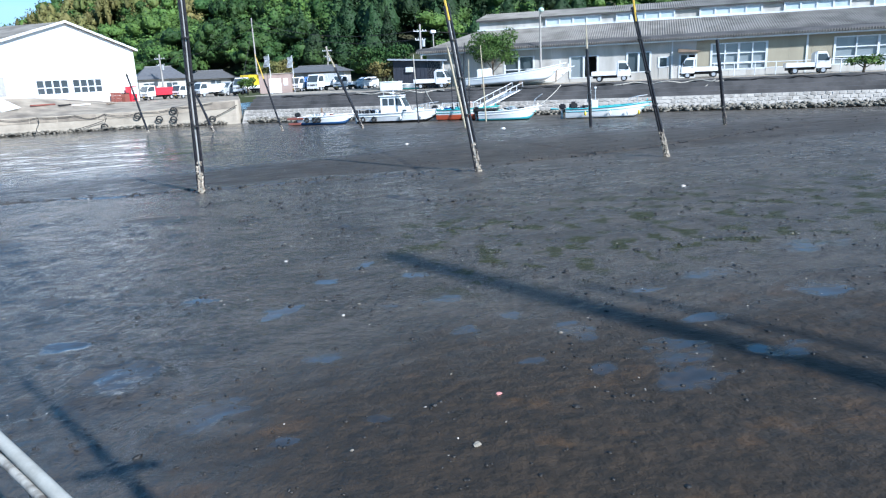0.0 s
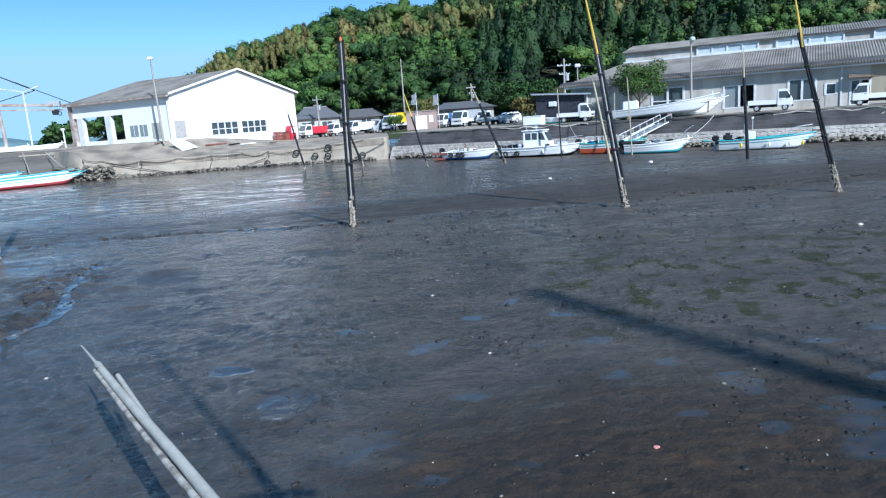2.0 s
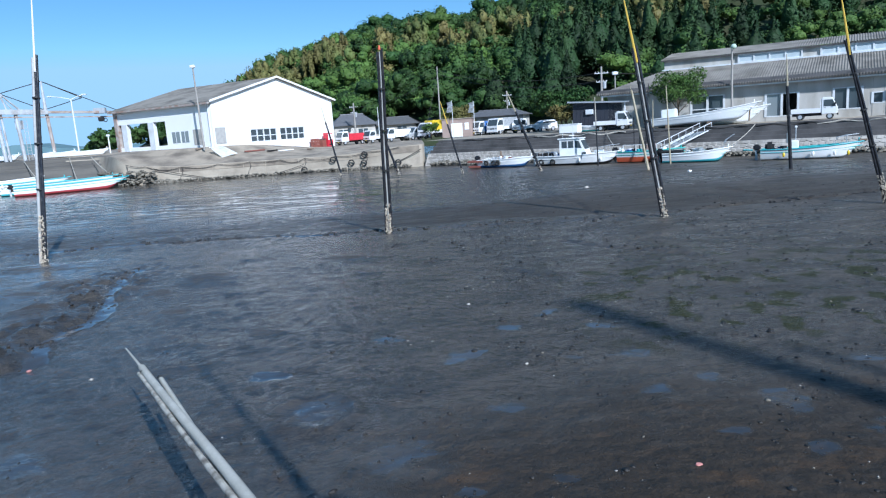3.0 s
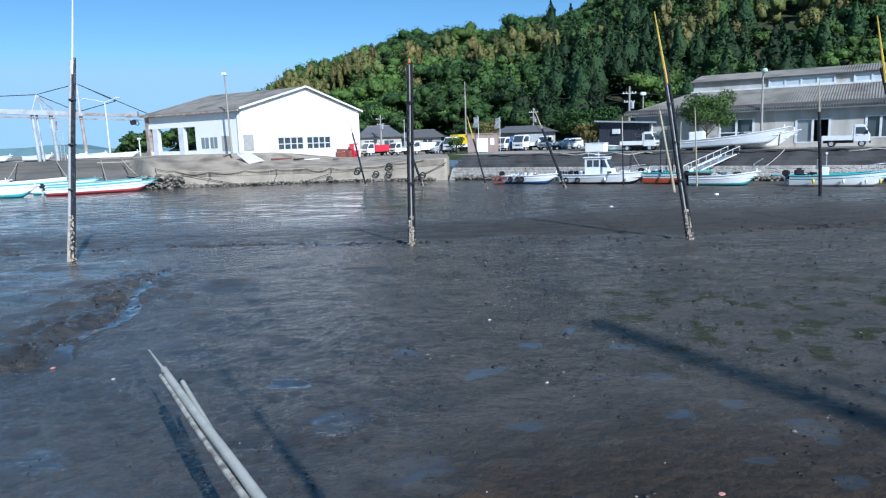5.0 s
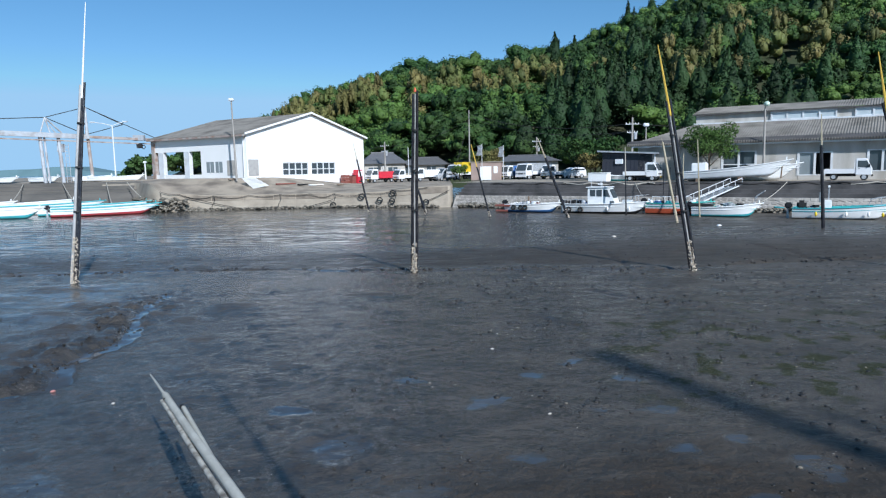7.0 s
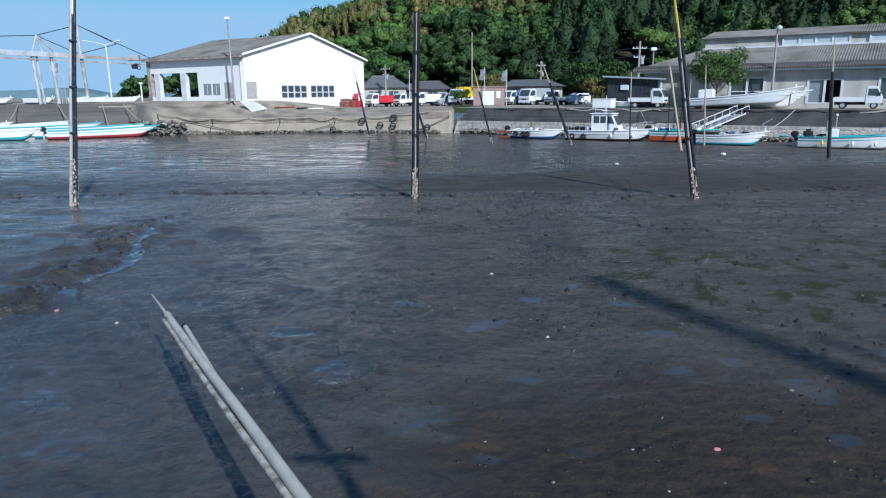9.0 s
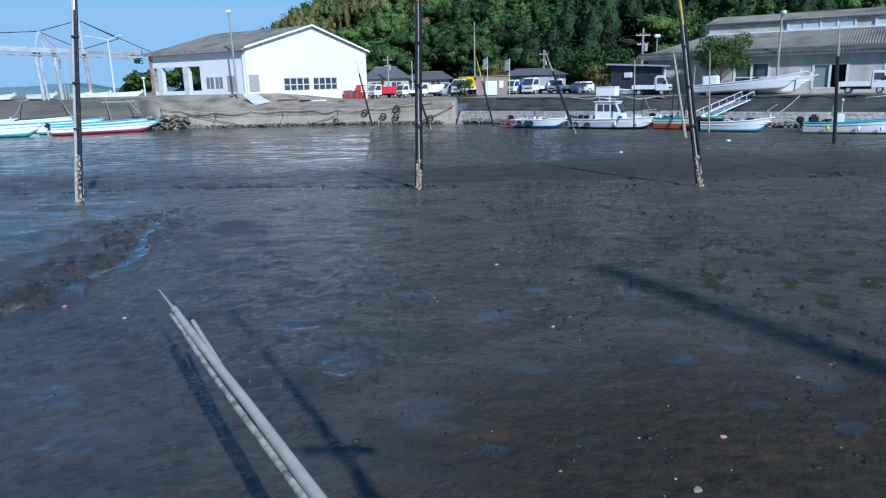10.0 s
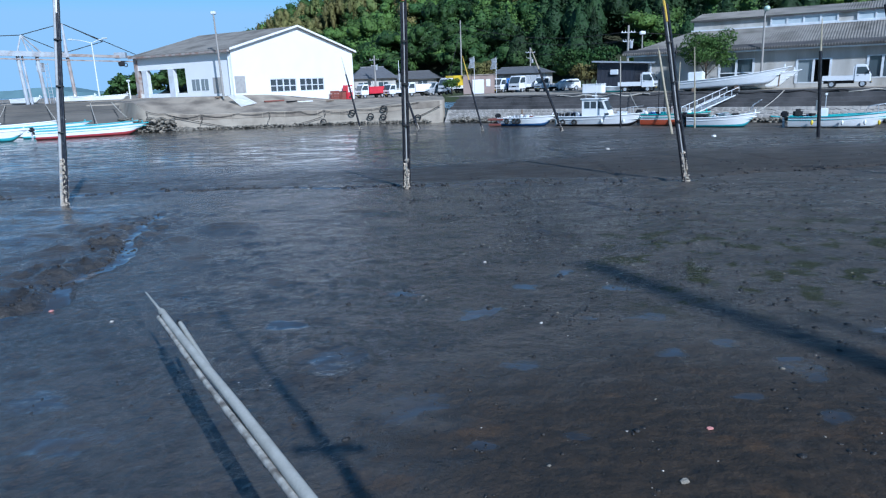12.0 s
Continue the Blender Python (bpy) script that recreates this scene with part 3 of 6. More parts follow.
# ---- hill and woods ----
def hill_height(x, y):
    """Wooded hill: a long ridge rising to the east."""
    crest = np.interp(x, [-120, -77, -52, -32, -7, 21, 34, 49, 62, 83, 110, 170, 260], [0, 6, 9.5, 18.5, 25, 26.5, 28, 34.5, 40, 44, 43, 46, 42])
    toe = np.interp(x, [-120, -60, -30, 0, 30, 60, 120, 260], [176, 168, 140, 118, 102, 96, 70, 30])
    t = np.clip((y - toe) / (215 - toe), 0, 1.6)
    rise = np.where(t < 1, np.sin(t * math.pi / 2) ** 1.15, 1 - 0.25 * (t - 1))
    return 2.1 + crest * rise + 2.5 * (fbm(x * 0.05, y * 0.05, 90) - 0.45) * np.clip(t * 3, 0, 1)


def build_hill():
    xs, ys = np.linspace(-70, 260, 96), np.linspace(28, 290, 90)
    X, Y = np.meshgrid(xs, ys)
    toe = np.interp(X, [-120, -60, -30, 0, 30, 60, 120, 260], [176, 168, 140, 118, 102, 96, 70, 30])
    Z = hill_height(X, Y) - 1.4 * (Y < toe)
    na = len(xs)
    i = (np.arange(len(ys) - 1)[:, None] * na + np.arange(na - 1)[None, :]).ravel()
    keep = (Y.ravel()[i] > toe.ravel()[i] - 8)
    i = i[keep]
    ob = from_arrays("hill", np.stack([X, Y, Z], -1).reshape(-1, 3), np.stack([i, i + 1, i + na + 1, i + na], -1), FOREST, True)
    tagged(ob, "steep hillside under dense woodland", "hill", kind="structure")


build_hill()


def crowns(name, centres, radii, heights, leaf, per, material, label, seed, cone=False, drop=0.35):
    """A wood as one mesh: for every crown a shell of tilted leaf clumps."""
    rng = np.random.default_rng(seed)
    n = len(centres)
    c = np.repeat(np.asarray(centres), per, 0)
    r = np.repeat(radii, per)[:, None]
    h = np.repeat(heights, per)[:, None]
    k = n * per
    d = rng.normal(size=(k, 3))
    d[:, 2] = np.where(d[:, 2] < -drop, -d[:, 2], d[:, 2])
    d /= np.linalg.norm(d, axis=1)[:, None]
    if cone:
        up = rng.random((k, 1)) ** 1.4
        tier = 0.62 + 0.38 * (np.floor(up * 7) % 2) + 0.3 * rng.random((k, 1))
        p = c + np.concatenate([d[:, :2] / np.linalg.norm(d[:, :2], axis=1)[:, None] * r * (1 - up) * tier, h * (up - 0.35) * 1.4], 1)
    else:
        # every crown is a heap of smaller boughs
        nb = 9
        bd = rng.normal(size=(n, nb, 3))
        bd[:, :, 2] = np.abs(bd[:, :, 2]) * 0.9 - 0.25
        bd /= np.linalg.norm(bd, axis=2)[:, :, None]
        bd *= (0.48 + 0.30 * rng.random((n, nb, 1)))
        pick = rng.integers(0, nb, k)
        tree = np.repeat(np.arange(n), per)
        bough = bd[tree, pick]
        p = c + (bough + d * (0.30 + 0.12 * rng.random((k, 1)))) * np.concatenate([r, r, h], 1)
        d = d + 0.5 * bough
        d /= np.linalg.norm(d, axis=1)[:, None]
    nrm = d + 0.35 * rng.normal(size=(k, 3))
    nrm /= np.linalg.norm(nrm, axis=1)[:, None]
    t = np.cross(nrm, rng.normal(size=(k, 3)))
    t /= np.linalg.norm(t, axis=1)[:, None]
    b = np.cross(nrm, t)
    s = leaf * (0.5 + rng.random((k, 1)))
    bend = nrm * s * 0.25
    v = np.stack([p - t * s, p - b * s * 0.6 + bend, p + t * s, p + b * s * 0.6 + bend], 1).reshape(-1, 3)
    f = np.arange(4 * k).reshape(-1, 4)
    tones = rng.random(n)
    tone_v = np.repeat(tones, per * 4)
    f = np.concatenate([f[:, [0, 1, 2]], f[:, [0, 2, 3]]])
    # leafy bodies close every crown: one for each bough, or one spire
    base = bmesh.new()
    bmesh.ops.create_icosphere(base, subdivisions=2 if cone else 1, radius=1)
    bv = np.array([w.co[:] for w in base.verts])
    bf = np.array([[w.index for w in q.verts] for q in base.faces])
    base.free()
    cc = np.asarray(centres)
    if cone:
        wob = 1 + 0.22 * rng.normal(size=(n, len(bv), 1))
        body = bv[None] * wob * np.stack([radii * 0.62, radii * 0.62, heights * 0.62], -1)[:, None, :]
        body[:, :, :2] *= np.clip(0.75 - 0.75 * bv[None, :, 2:], 0.08, 1)
        body[:, :, 2] += heights[:, None] * 0.18
        mass = cc[:, None, :] + body
        tone_c = np.repeat(tones, len(bv))
    else:
        size = np.stack([radii, radii, heights], -1)[:, None, :]
        mid = (cc[:, None, :] + bd * size).reshape(-1, 1, 3)
        wob = 1 + 0.17 * rng.normal(size=(n * nb, len(bv), 1))
        mass = mid + bv[None] * wob * np.repeat(size, nb, 0).reshape(-1, 1, 3) * 0.29
        tone_c = np.repeat(np.clip(np.repeat(tones, nb) + 0.08 * rng.normal(size=n * nb), 0, 1), len(bv))
    cv = mass.reshape(-1, 3)
    cf = (bf[None] + (np.arange(len(mass)) * len(bv))[:, None, None]).reshape(-1, 3) + len(v)
    ob = from_arrays(name, np.concatenate([v, cv]), np.concatenate([f, cf]), material)
    tone = ob.data.attributes.new("tone", "FLOAT", "POINT")
    tone.data.foreach_set("value", np.concatenate([tone_v, tone_c]).astype(np.float32))
    return tagged(ob, label, "woodland", kind="stuff")


def woods():
    rng = np.random.default_rng(11)
    pts = []
    for _ in range(4300):
        x, y = rng.uniform(-105, 215), rng.uniform(35, 222)
        toe = np.interp(x, [-120, -60, -30, 0, 30, 60, 120, 260], [176, 168, 140, 118, 102, 96, 70, 30])
        if y > toe + 2 and x / y > -0.27 and abs(math.degrees(math.atan2(x, y))) < 62:
            pts.append((x, y))
    pts = np.array(pts)
    x, y = pts[:, 0], pts[:, 1]
    z = hill_height(x, y)
    band = fbm(x * 0.022, y * 0.03, 120) + 0.12 * rng.normal(size=len(x))
    brt = fbm(x * 0.05, y * 0.05, 150) + 0.15 * rng.normal(size=len(x))
    # a belt of bamboo crosses the slope
    belt = np.exp(-((y - (158 - 0.35 * (x - 5))) / 16) ** 2) * sstep(-75, -45, x)
    bamboo = (0.75 * band + 0.36 * belt) > 0.61
    grove = np.exp(-(((x - 34) / 26) ** 2 + ((y - 118) / 32) ** 2))
    cedar = ~bamboo & (x > 5) & ((hill_height(x, y) < 26) | (rng.random(len(x)) < 0.2)) & (fbm(x * 0.03, y * 0.03, 170) + 0.1 * rng.normal(size=len(x)) + 0.35 * grove - 0.3 * sstep(30, 12, x) * (1 - grove) > 0.61)
    light = ~bamboo & ~cedar & (brt + 0.10 * sstep(30, -20, x) > 0.50)
    dark = ~bamboo & ~cedar & ~light
    for nm, sel, rad, hgt, leaf, per, ma, label, cone in (
            ("evergreen_wood", dark, 4.3, 3.5, 0.24, 320, LEAFDARK, "dark green broadleaf trees covering the hillside", False),
            ("spring_wood", light, 3.9, 3.2, 0.24, 320, LEAFLIGHT, "fresh green broadleaf trees among the hillside woods", False),
            ("bamboo_grove", bamboo, 2.6, 4.4, 0.22, 270, LEAFBAMBOO, "yellowish bamboo groves on the hillside", False),
            ("cedar_wood", cedar, 2.8, 5.2, 0.28, 280, LEAFCEDAR, "dark conical cedar trees on the slope", True)):
        n = int(sel.sum())
        rr = rad * (0.65 + 0.75 * rng.random(n))
        hh = hgt * (0.7 + 0.6 * rng.random(n))
        c = np.stack([x[sel], y[sel], z[sel] + hh * 0.75 + rng.uniform(-0.6, 2.6, n)], -1)
        crowns(nm, c, rr, hh, leaf, per, ma, label, 5 + len(nm), cone)


woods()


def far_shore():
    rng = np.random.default_rng(4)
    c, r, h = [], [], []
    for x, y, zt in [(-82, 174, 3.5), (-78, 172, 6), (-74, 171, 8), (-70, 172, 9), (-66, 170, 9.3), (-62, 171, 9.5), (-58, 172, 10), (-54, 171, 9), (-50, 172, 9),
                     (-80, 178, 5), (-76, 177, 8), (-68, 178, 9.5), (-64, 177, 10), (-60, 180, 12), (-56, 181, 13.5), (-52, 182, 14), (-48, 184, 13)]:
        for _ in range(4):
            c.append((x + rng.uniform(-2, 2), y + rng.uniform(-2, 2), zt - 2.6 + rng.uniform(-2.5, 0.6)))
            r.append(rng.uniform(2.0, 3.2)), h.append(rng.uniform(2.0, 2.8))
    crowns("shore_trees", np.array(c), np.array(r), np.array(h), 0.42, 170, LEAFDARK, "clump of dark green trees behind the quay", 77)
    bm = bmesh.new()
    rows = []
    for i in range(61):
        x = -2600 + i * 40
        top = 9 + 19 * math.exp(-((x + 1290) / 75) ** 2) + 14 * math.exp(-((x + 1450) / 120) ** 2)
        rows.append([bm.verts.new((x, 2300, -2)), bm.verts.new((x, 2320, top)), bm.verts.new((x, 2500, top * 1.02))])
    for a, b in zip(rows, rows[1:]):
        for k in range(2):
            bm.faces.new((a[k], b[k], b[k + 1], a[k + 1]))
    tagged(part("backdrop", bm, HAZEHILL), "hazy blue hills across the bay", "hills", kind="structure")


far_shore()


# ---- mooring poles standing in the mud ----
def mooring_pole(base, top, radius, label, pipes=3, crust=1.3, tip=None, tip_len=0.0, tip_mat=None, seed=0, tip_r=0.03, body=None, bright=-1):
    rng = random.Random(seed)
    base, top = Vector(base), Vector(top)
    ax = (top - base).normalized()
    ob = thing("mooring_pole", label, "pole", group="mooring poles", m=Matrix.Translation(base))
    side = ax.cross(Vector((0, 1, 0))).normalized()
    fwd = side.cross(ax)
    L = (top - base).length
    pr = radius * (0.44 if pipes > 1 else 1.0)
    for k in range(pipes):
        a = 2 * math.pi * k / pipes + 0.4 + seed
        off = (side * (k - (pipes - 1) / 2) * radius * 0.72 + fwd * radius * (0.25 if k == 1 else -0.1)) if pipes > 1 else side * 0
        end = L - (0 if k == 0 else rng.uniform(0.0, 0.12))
        pts = [off * (1 - 0.25 * i / 8) + ax * (-0.5 + (end + 0.5) * i / 8) + side * 0.008 * math.sin(i * 1.3 + seed) for i in range(9)]
        # past seed 1 the thinner grey pipe is a painted highlight on black pipes
        part("pipe", tube(pts, [pr * (0.6 if k == bright and seed > 1 else 1.0) * (1 - 0.2 * i / 8) for i in range(9)], 10), body or (PIPEGREY_GLINT if k == bright else BLACKPOLE), ob, smooth=True)
    for k in range(3 if pipes > 1 else 0):
        z = L * (0.35 + 0.22 * k)
        part("strap", rod(ax * z, ax * (z + 0.05), radius * 1.0, seg=14), RUBBER, ob, smooth=True)
    if crust:
        bm = bmesh.new()
        n = int(430 * crust / 1.3)
        for _ in range(n):
            z = crust * rng.random() ** 1.3 - 0.1
            a = rng.uniform(0, 6.28)
            r = radius * rng.uniform(0.72, 1.02) * (1 - 0.15 * z / crust)
            p = ax * z + (side * math.cos(a) + fwd * math.sin(a)) * r
            s = rng.uniform(0.012, 0.036)
            lump(bm, p, s, rng)
        part("barnacle_crust", bm, BARNACLE, ob, "pale grey-brown barnacles and oysters")
    if tip_len:
        d = Vector(tip) if tip else ax
        d.normalize()
        a = top - base - ax * (0.6 if tip_len > 0.5 else 0.05)
        part("tip", tube([a, a + d * tip_len * 0.5, a + d * tip_len], [tip_r, tip_r * 0.8, tip_r * 0.35], 6), tip_mat or BAMBOO, ob, smooth=True)
    return ob


P_LABEL = "black pipe mooring pole with barnacles at its foot"
mooring_pole((-13.75, 24.95, 0), (-13.5, 26.2, 7.45), 0.135, "black pipe mooring pole topped by a pale thin rod", crust=1.8, tip=(0.12, 0, 1), tip_len=3.5, tip_mat=WHITE, tip_r=0.038, seed=1, bright=2)
mooring_pole((-1.2, 26.4, 0), (-0.98, 25.6, 6.85), 0.135, "straight black pipe mooring pole, barnacles at its foot", crust=1.25, tip=(0, 0, 1), tip_len=0.16, tip_mat=ORANGE, tip_r=0.06, seed=2, bright=1)
mooring_pole((9.3, 25.3, 0), (8.3, 25.5, 6.35), 0.135, "leaning black pipe mooring pole with yellow-taped tip", crust=1.25, tip=(-0.2, 0, 1), tip_len=2.6, tip_mat=YELLOWTAPE, tip_r=0.05, seed=3, bright=1)
mooring_pole((17.75, 25.05, 0), (16.1, 25.3, 6.1), 0.125, "leaning black mooring pole with yellow-taped tip", crust=1.2, tip=(-0.2, 0, 1), tip_len=2.4, tip_mat=YELLOWTAPE, tip_r=0.05, seed=4, pipes=2)
mooring_pole((28.8, 35.2, 0), (27.9, 35.2, 5.0), 0.12, "dark leaning mooring pole, mud-coated at its foot", crust=1.3, tip_len=0.8, tip_mat=BLACKPOLE, seed=5, pipes=1)
mooring_pole((22.6, 40.5, -0.05), (22.25, 40.5, 4.9), 0.11, "black mooring pole with a bamboo top", crust=0, tip=(-0.05, 0, 1), tip_len=2.4, tip_r=0.06, seed=6, pipes=1)
mooring_pole((9.65, 53.0, 0), (7.9, 53.0, 4.6), 0.11, "leaning dark pole with a yellow-taped bamboo top", crust=0.8, tip=(-0.36, 0, 0.93), tip_len=2.2, tip_mat=BAMBOO, tip_r=0.07, seed=7, pipes=1)
mooring_pole((15.8, 46.1, 0), (14.7, 46.1, 5.4), 0.09, "thin leaning bamboo mooring pole", crust=1.0, tip_len=0.9, seed=8, pipes=1, body=BAMBOO)
mooring_pole((3.75, 55.7, 0), (2.75, 55.7, 4.0), 0.08, "leaning dark pole with a yellow-taped bamboo top", crust=0.5, tip=(-0.25, 0, 1), tip_len=2.5, tip_mat=YELLOWTAPE, tip_r=0.06, seed=9, pipes=1)
mooring_pole((-7.0, 64.0, 0), (-8.0, 64.0, 4.9), 0.09, "thin leaning dark pole before the quay wall", crust=0.3, tip=(-0.2, 0, 1), tip_len=2.1, tip_r=0.05, seed=10, pipes=1)
mooring_pole((-1.5, 58.9, 0), (-2.6, 58.9, 3.4), 0.11, "short leaning pole with a pale muddy foot", crust=0.7, seed=11, pipes=1)


# ---- large white shed ----
WROT = Matrix.Translation((-21.95, 77.0, 0)) @ Matrix(((0.544, -0.839, 0, 0), (0.839, 0.544, 0, 0), (0, 0, 1, 0), (0, 0, 0, 1)))


def white_shed():
    """x along the gable, y along the open side; the near corner is the origin."""
    W, D, E, R, G = 20.5, 17.2, 8.15, 10.85, 1.9
    ob = thing("warehouse", "large white gabled warehouse with an open-bayed side", "warehouse", WROT)
    th = 0.25
    # gable wall with two window bands, built round the openings
    wins = [(5.45, 9.7), (10.3, 14.65)]
    zl, zh = 3.4, 4.95
    bm = prism([(0, zh), (W, zh), (W, E), (W / 2, R), (0, E)], 0, th)
    box(0, W, 0, th, G, zl, bm=bm)
    for a, b in ((0, wins[0][0]), (wins[0][1], wins[1][0]), (wins[1][1], W)):
        box(a, b, 0, th, zl, zh, bm=bm)
    part("gable_wall", bm, WHITE, ob)
    for a, b in wins:
        win = part("window", box(a, b, 0.14, 0.17, zl, zh), GLASS, ob)
        bm = bmesh.new()
        for i in range(5):
            x = a + (b - a) * i / 4
            box(x - 0.06, x + 0.06, 0.03, 0.2, zl, zh, bm=bm)
        for z in (zl + 0.05, zl + 0.72, zh - 0.05):
            box(a, b, 0.035, 0.19, z - 0.05, z + 0.05, bm=bm)
        part("window_frame", bm, WHITESTEEL, win)
    part("shutter_panel", box(0.2, 1.65, -0.06, 0.02, 3.5, 5.3), mat("grey shutter", (0.40, 0.39, 0.37), 0.7), ob, "grey sheet over an opening")
    # side wall: solid near the corner, open bays behind
    bm = box(0, th, th, 7.9, G, E)
    box(0, th, 7.9, D, 6.45, E, bm=bm)
    box(0, th, 7.9, D, 2.2, 3.7, bm=bm)
    part("side_wall", bm, WHITE, ob)
    for y in (10.0, 15.0):
        part("pillar", box(-0.05, 0.45, y, y + 1.0, 2.2, 6.45, 0.02), WHITESTEEL, ob)
    part("pillar", box(-0.15, 0.5, D - 0.6, D, 2.2, E, 0.02), RUST, ob, "rust-streaked end pillar")
    for y0, y1 in ((4.1, 5.3), (5.6, 6.9)):
        win = part("window", box(-0.03, 0.02, y0, y1, 3.9, 5.15), GLASSPALE, ob)
        part("window_frame", box(-0.05, -0.035, (y0 + y1) / 2 - 0.04, (y0 + y1) / 2 + 0.04, 3.75, 5.15), WHITESTEEL, win)
    part("side_panel", box(-0.04, 0.02, 1.8, 3.3, 3.55, 5.25), mat("beige sheet", (0.42, 0.40, 0.36), 0.7), ob, "beige sheet panel")
    part("downpipe", rod((-0.12, 0.35, 2.4), (-0.12, 0.35, E - 0.3), 0.07), WHITESTEEL, ob)
    bm = box(W - th, W, th, D, G, E)
    box(0.3, W - 0.3, D - th, D, G, 3.3, bm=bm)
    part("far_wall", bm, WHITE, ob)
    # roof: two corrugated slopes
    for sgn in (0, 1):
        bm = bmesh.new()
        n = 80
        rows = []
        for i in range(n + 1):
            y = -0.35 + (D + 0.7) * i / n
            w = 0.05 * (i % 2)
            x0, x1 = (-0.45, W / 2) if not sgn else (W / 2, W + 0.45)
            z0, z1 = (E - 0.13 + 0.1, R + 0.1) if not sgn else (R + 0.1, E - 0.03)
            rows.append([bm.verts.new((x0, y, z0 + w)), bm.verts.new((x1, y, z1 + w)), bm.verts.new((x1, y, z1 - 0.1)), bm.verts.new((x0, y, z0 - 0.1))])
        for a, b in zip(rows, rows[1:]):
            for k in range(4):
                bm.faces.new((a[k], b[k], b[(k + 1) % 4], a[(k + 1) % 4]))
        bm.faces.new(rows[0]), bm.faces.new(rows[-1][::-1])
        bmesh.ops.recalc_face_normals(bm, faces=bm.faces[:])
        part("roof", bm, ROOFCORR, ob, "weathered grey sheet roof")
    part("gutter", box(-0.62, -0.42, -0.3, D + 0.3, E - 0.28, E - 0.08), RUST, ob, "rust-stained eaves board")
    # eaves trim of the gable
    bm = prism([(-0.4, E - 0.1), (W / 2, R + 0.02), (W + 0.4, E - 0.1), (W + 0.4, E + 0.12), (W / 2, R + 0.24), (-0.4, E + 0.12)], -0.42, -0.34)
    part("verge_board", bm, WHITE, ob)
    return ob


white_shed()


# ---- long low building on the east quay ----
def long_building():
    """x along the quay, y inland."""
    F, S0, S1, G, E = 9.6, 11.2, 76.0, 2.3, 5.75
    back = 34.0
    ob = thing("factory_building", "long grey factory building with a corrugated roof", "building", QROT)
    # openings in the front: start, end, sill, head
    ops = [(19.2, 22.1, 2.75, 5.0), (25.6, 28.2, 2.7, 4.75), (30.9, 33.0, 3.0, 4.85), (33.75, 34.55, 3.35, 4.3), (35.6, 37.0, 2.33, 4.45), (38.3, 42.9, 2.85, 5.25), (48.3, 55.0, 2.95, 5.3), (60, 66, 2.95, 5.3)]
    def panel(x0, x1, y0, z0, z1, material):
        n = max(1, round((x1 - x0) / 1.8))
        for i in range(n):
            a, b = x0 + (x1 - x0) * i / n, x0 + (x1 - x0) * (i + 1) / n
            part("wall_panel", box(a + 0.006, b - 0.006, y0, F + 0.2, z0, z1), material, ob)
    edge = S0
    for a, b, lo, hi in ops + [(S1, S1, 0, 0)]:
        if edge > 36.9:
            panel(edge, a, F, 2.95, E, WALLTAN)
            panel(edge, a, F - 0.06, G, 2.945, WALLGREY)
        elif a > edge:
            panel(edge, a, F, G, E, WALLGREY)
        if b > a:
            panel(a, b, F, hi, E, WALLTAN if a > 37.5 else WALLGREY)
            if lo > G + 0.05:
                panel(a, b, F - 0.03, G, lo, WALLGREY)
        edge = b
    for k, (a, b, lo, hi) in enumerate(ops):
        open_ = k in (1, 4)
        win = part("window", box(a, b if not open_ else a + (b - a) * 0.45, F + 0.11, F + 0.13, lo, hi), GLASSPALE if k in (5, 6, 7, 1) else GLASS, ob)
        bm = bmesh.new()
        cols = {0: 2, 1: 2, 2: 2, 3: 1, 4: 2, 5: 4, 6: 4, 7: 4}[k]
        for i in range(cols + 1):
            x = a + (b - a) * i / cols
            w = 0.09 if i in (0, cols, cols / 2) else 0.05
            box(x - w, x + w, F - 0.05, F + 0.16, lo, hi, bm=bm)
        for z in [lo + 0.04, hi - 0.04] + ([lo + (hi - lo) * 0.28, lo + (hi - lo) * 0.62] if cols == 4 else [lo + (hi - lo) * 0.45] if k == 0 else []):
            box(a, b, F - 0.045, F + 0.15, z - 0.045, z + 0.045, bm=bm)
        part("window_frame", bm, WHITESTEEL, win)
        if cols == 4 or k == 0:
            for c in range(3 if k else 1):
                x0 = a + (b - a) * (0.06 + 0.36 * c if k else 0.62)
                cb = bmesh.new()
                rows = []
                for i in range(13):
                    x = x0 + (b - a) * 0.2 * i / 12
                    y = F + 0.3 + 0.05 * (i % 2)
                    rows.append([cb.verts.new((x, y, hi - 0.05)), cb.verts.new((x + (0.0 if k else 0.25), y, lo + 0.25))])
                for p, q in zip(rows, rows[1:]):
                    cb.faces.new((p[0], q[0], q[1], p[1]))
                part("curtain", cb, CURTAIN, win)
    part("door_canopy", prism([(35.4, 4.62), (37.3, 4.62), (37.3, 4.72), (35.4, 4.95)], F - 0.9, F + 0.02), WOOD, ob, "small sheet canopy above the doorway")
    bm = box(S0, S0 + 0.2, F + 0.2, back, G, E)
    box(S0, S1, back - 0.2, back, G, E, bm=bm)
    box(S1 - 0.2, S1, F + 0.2, back - 0.2, G, E, bm=bm)
    part("end_wall", bm, WALLGREY, ob)
    # added wall; the room's dimness is put into its dark grey
    part("inner_wall", box(S0 + 0.4, S1 - 0.4, F + 4.5, F + 4.6, G, E), mat("inner wall with room shade in its colour", (0.12, 0.12, 0.115), 0.9), ob)
    part("fascia", box(S0 - 0.5, S1, F - 0.62, F - 0.5, E - 0.18, E + 0.02), WHITESTEEL, ob, "pale gutter along the eaves")
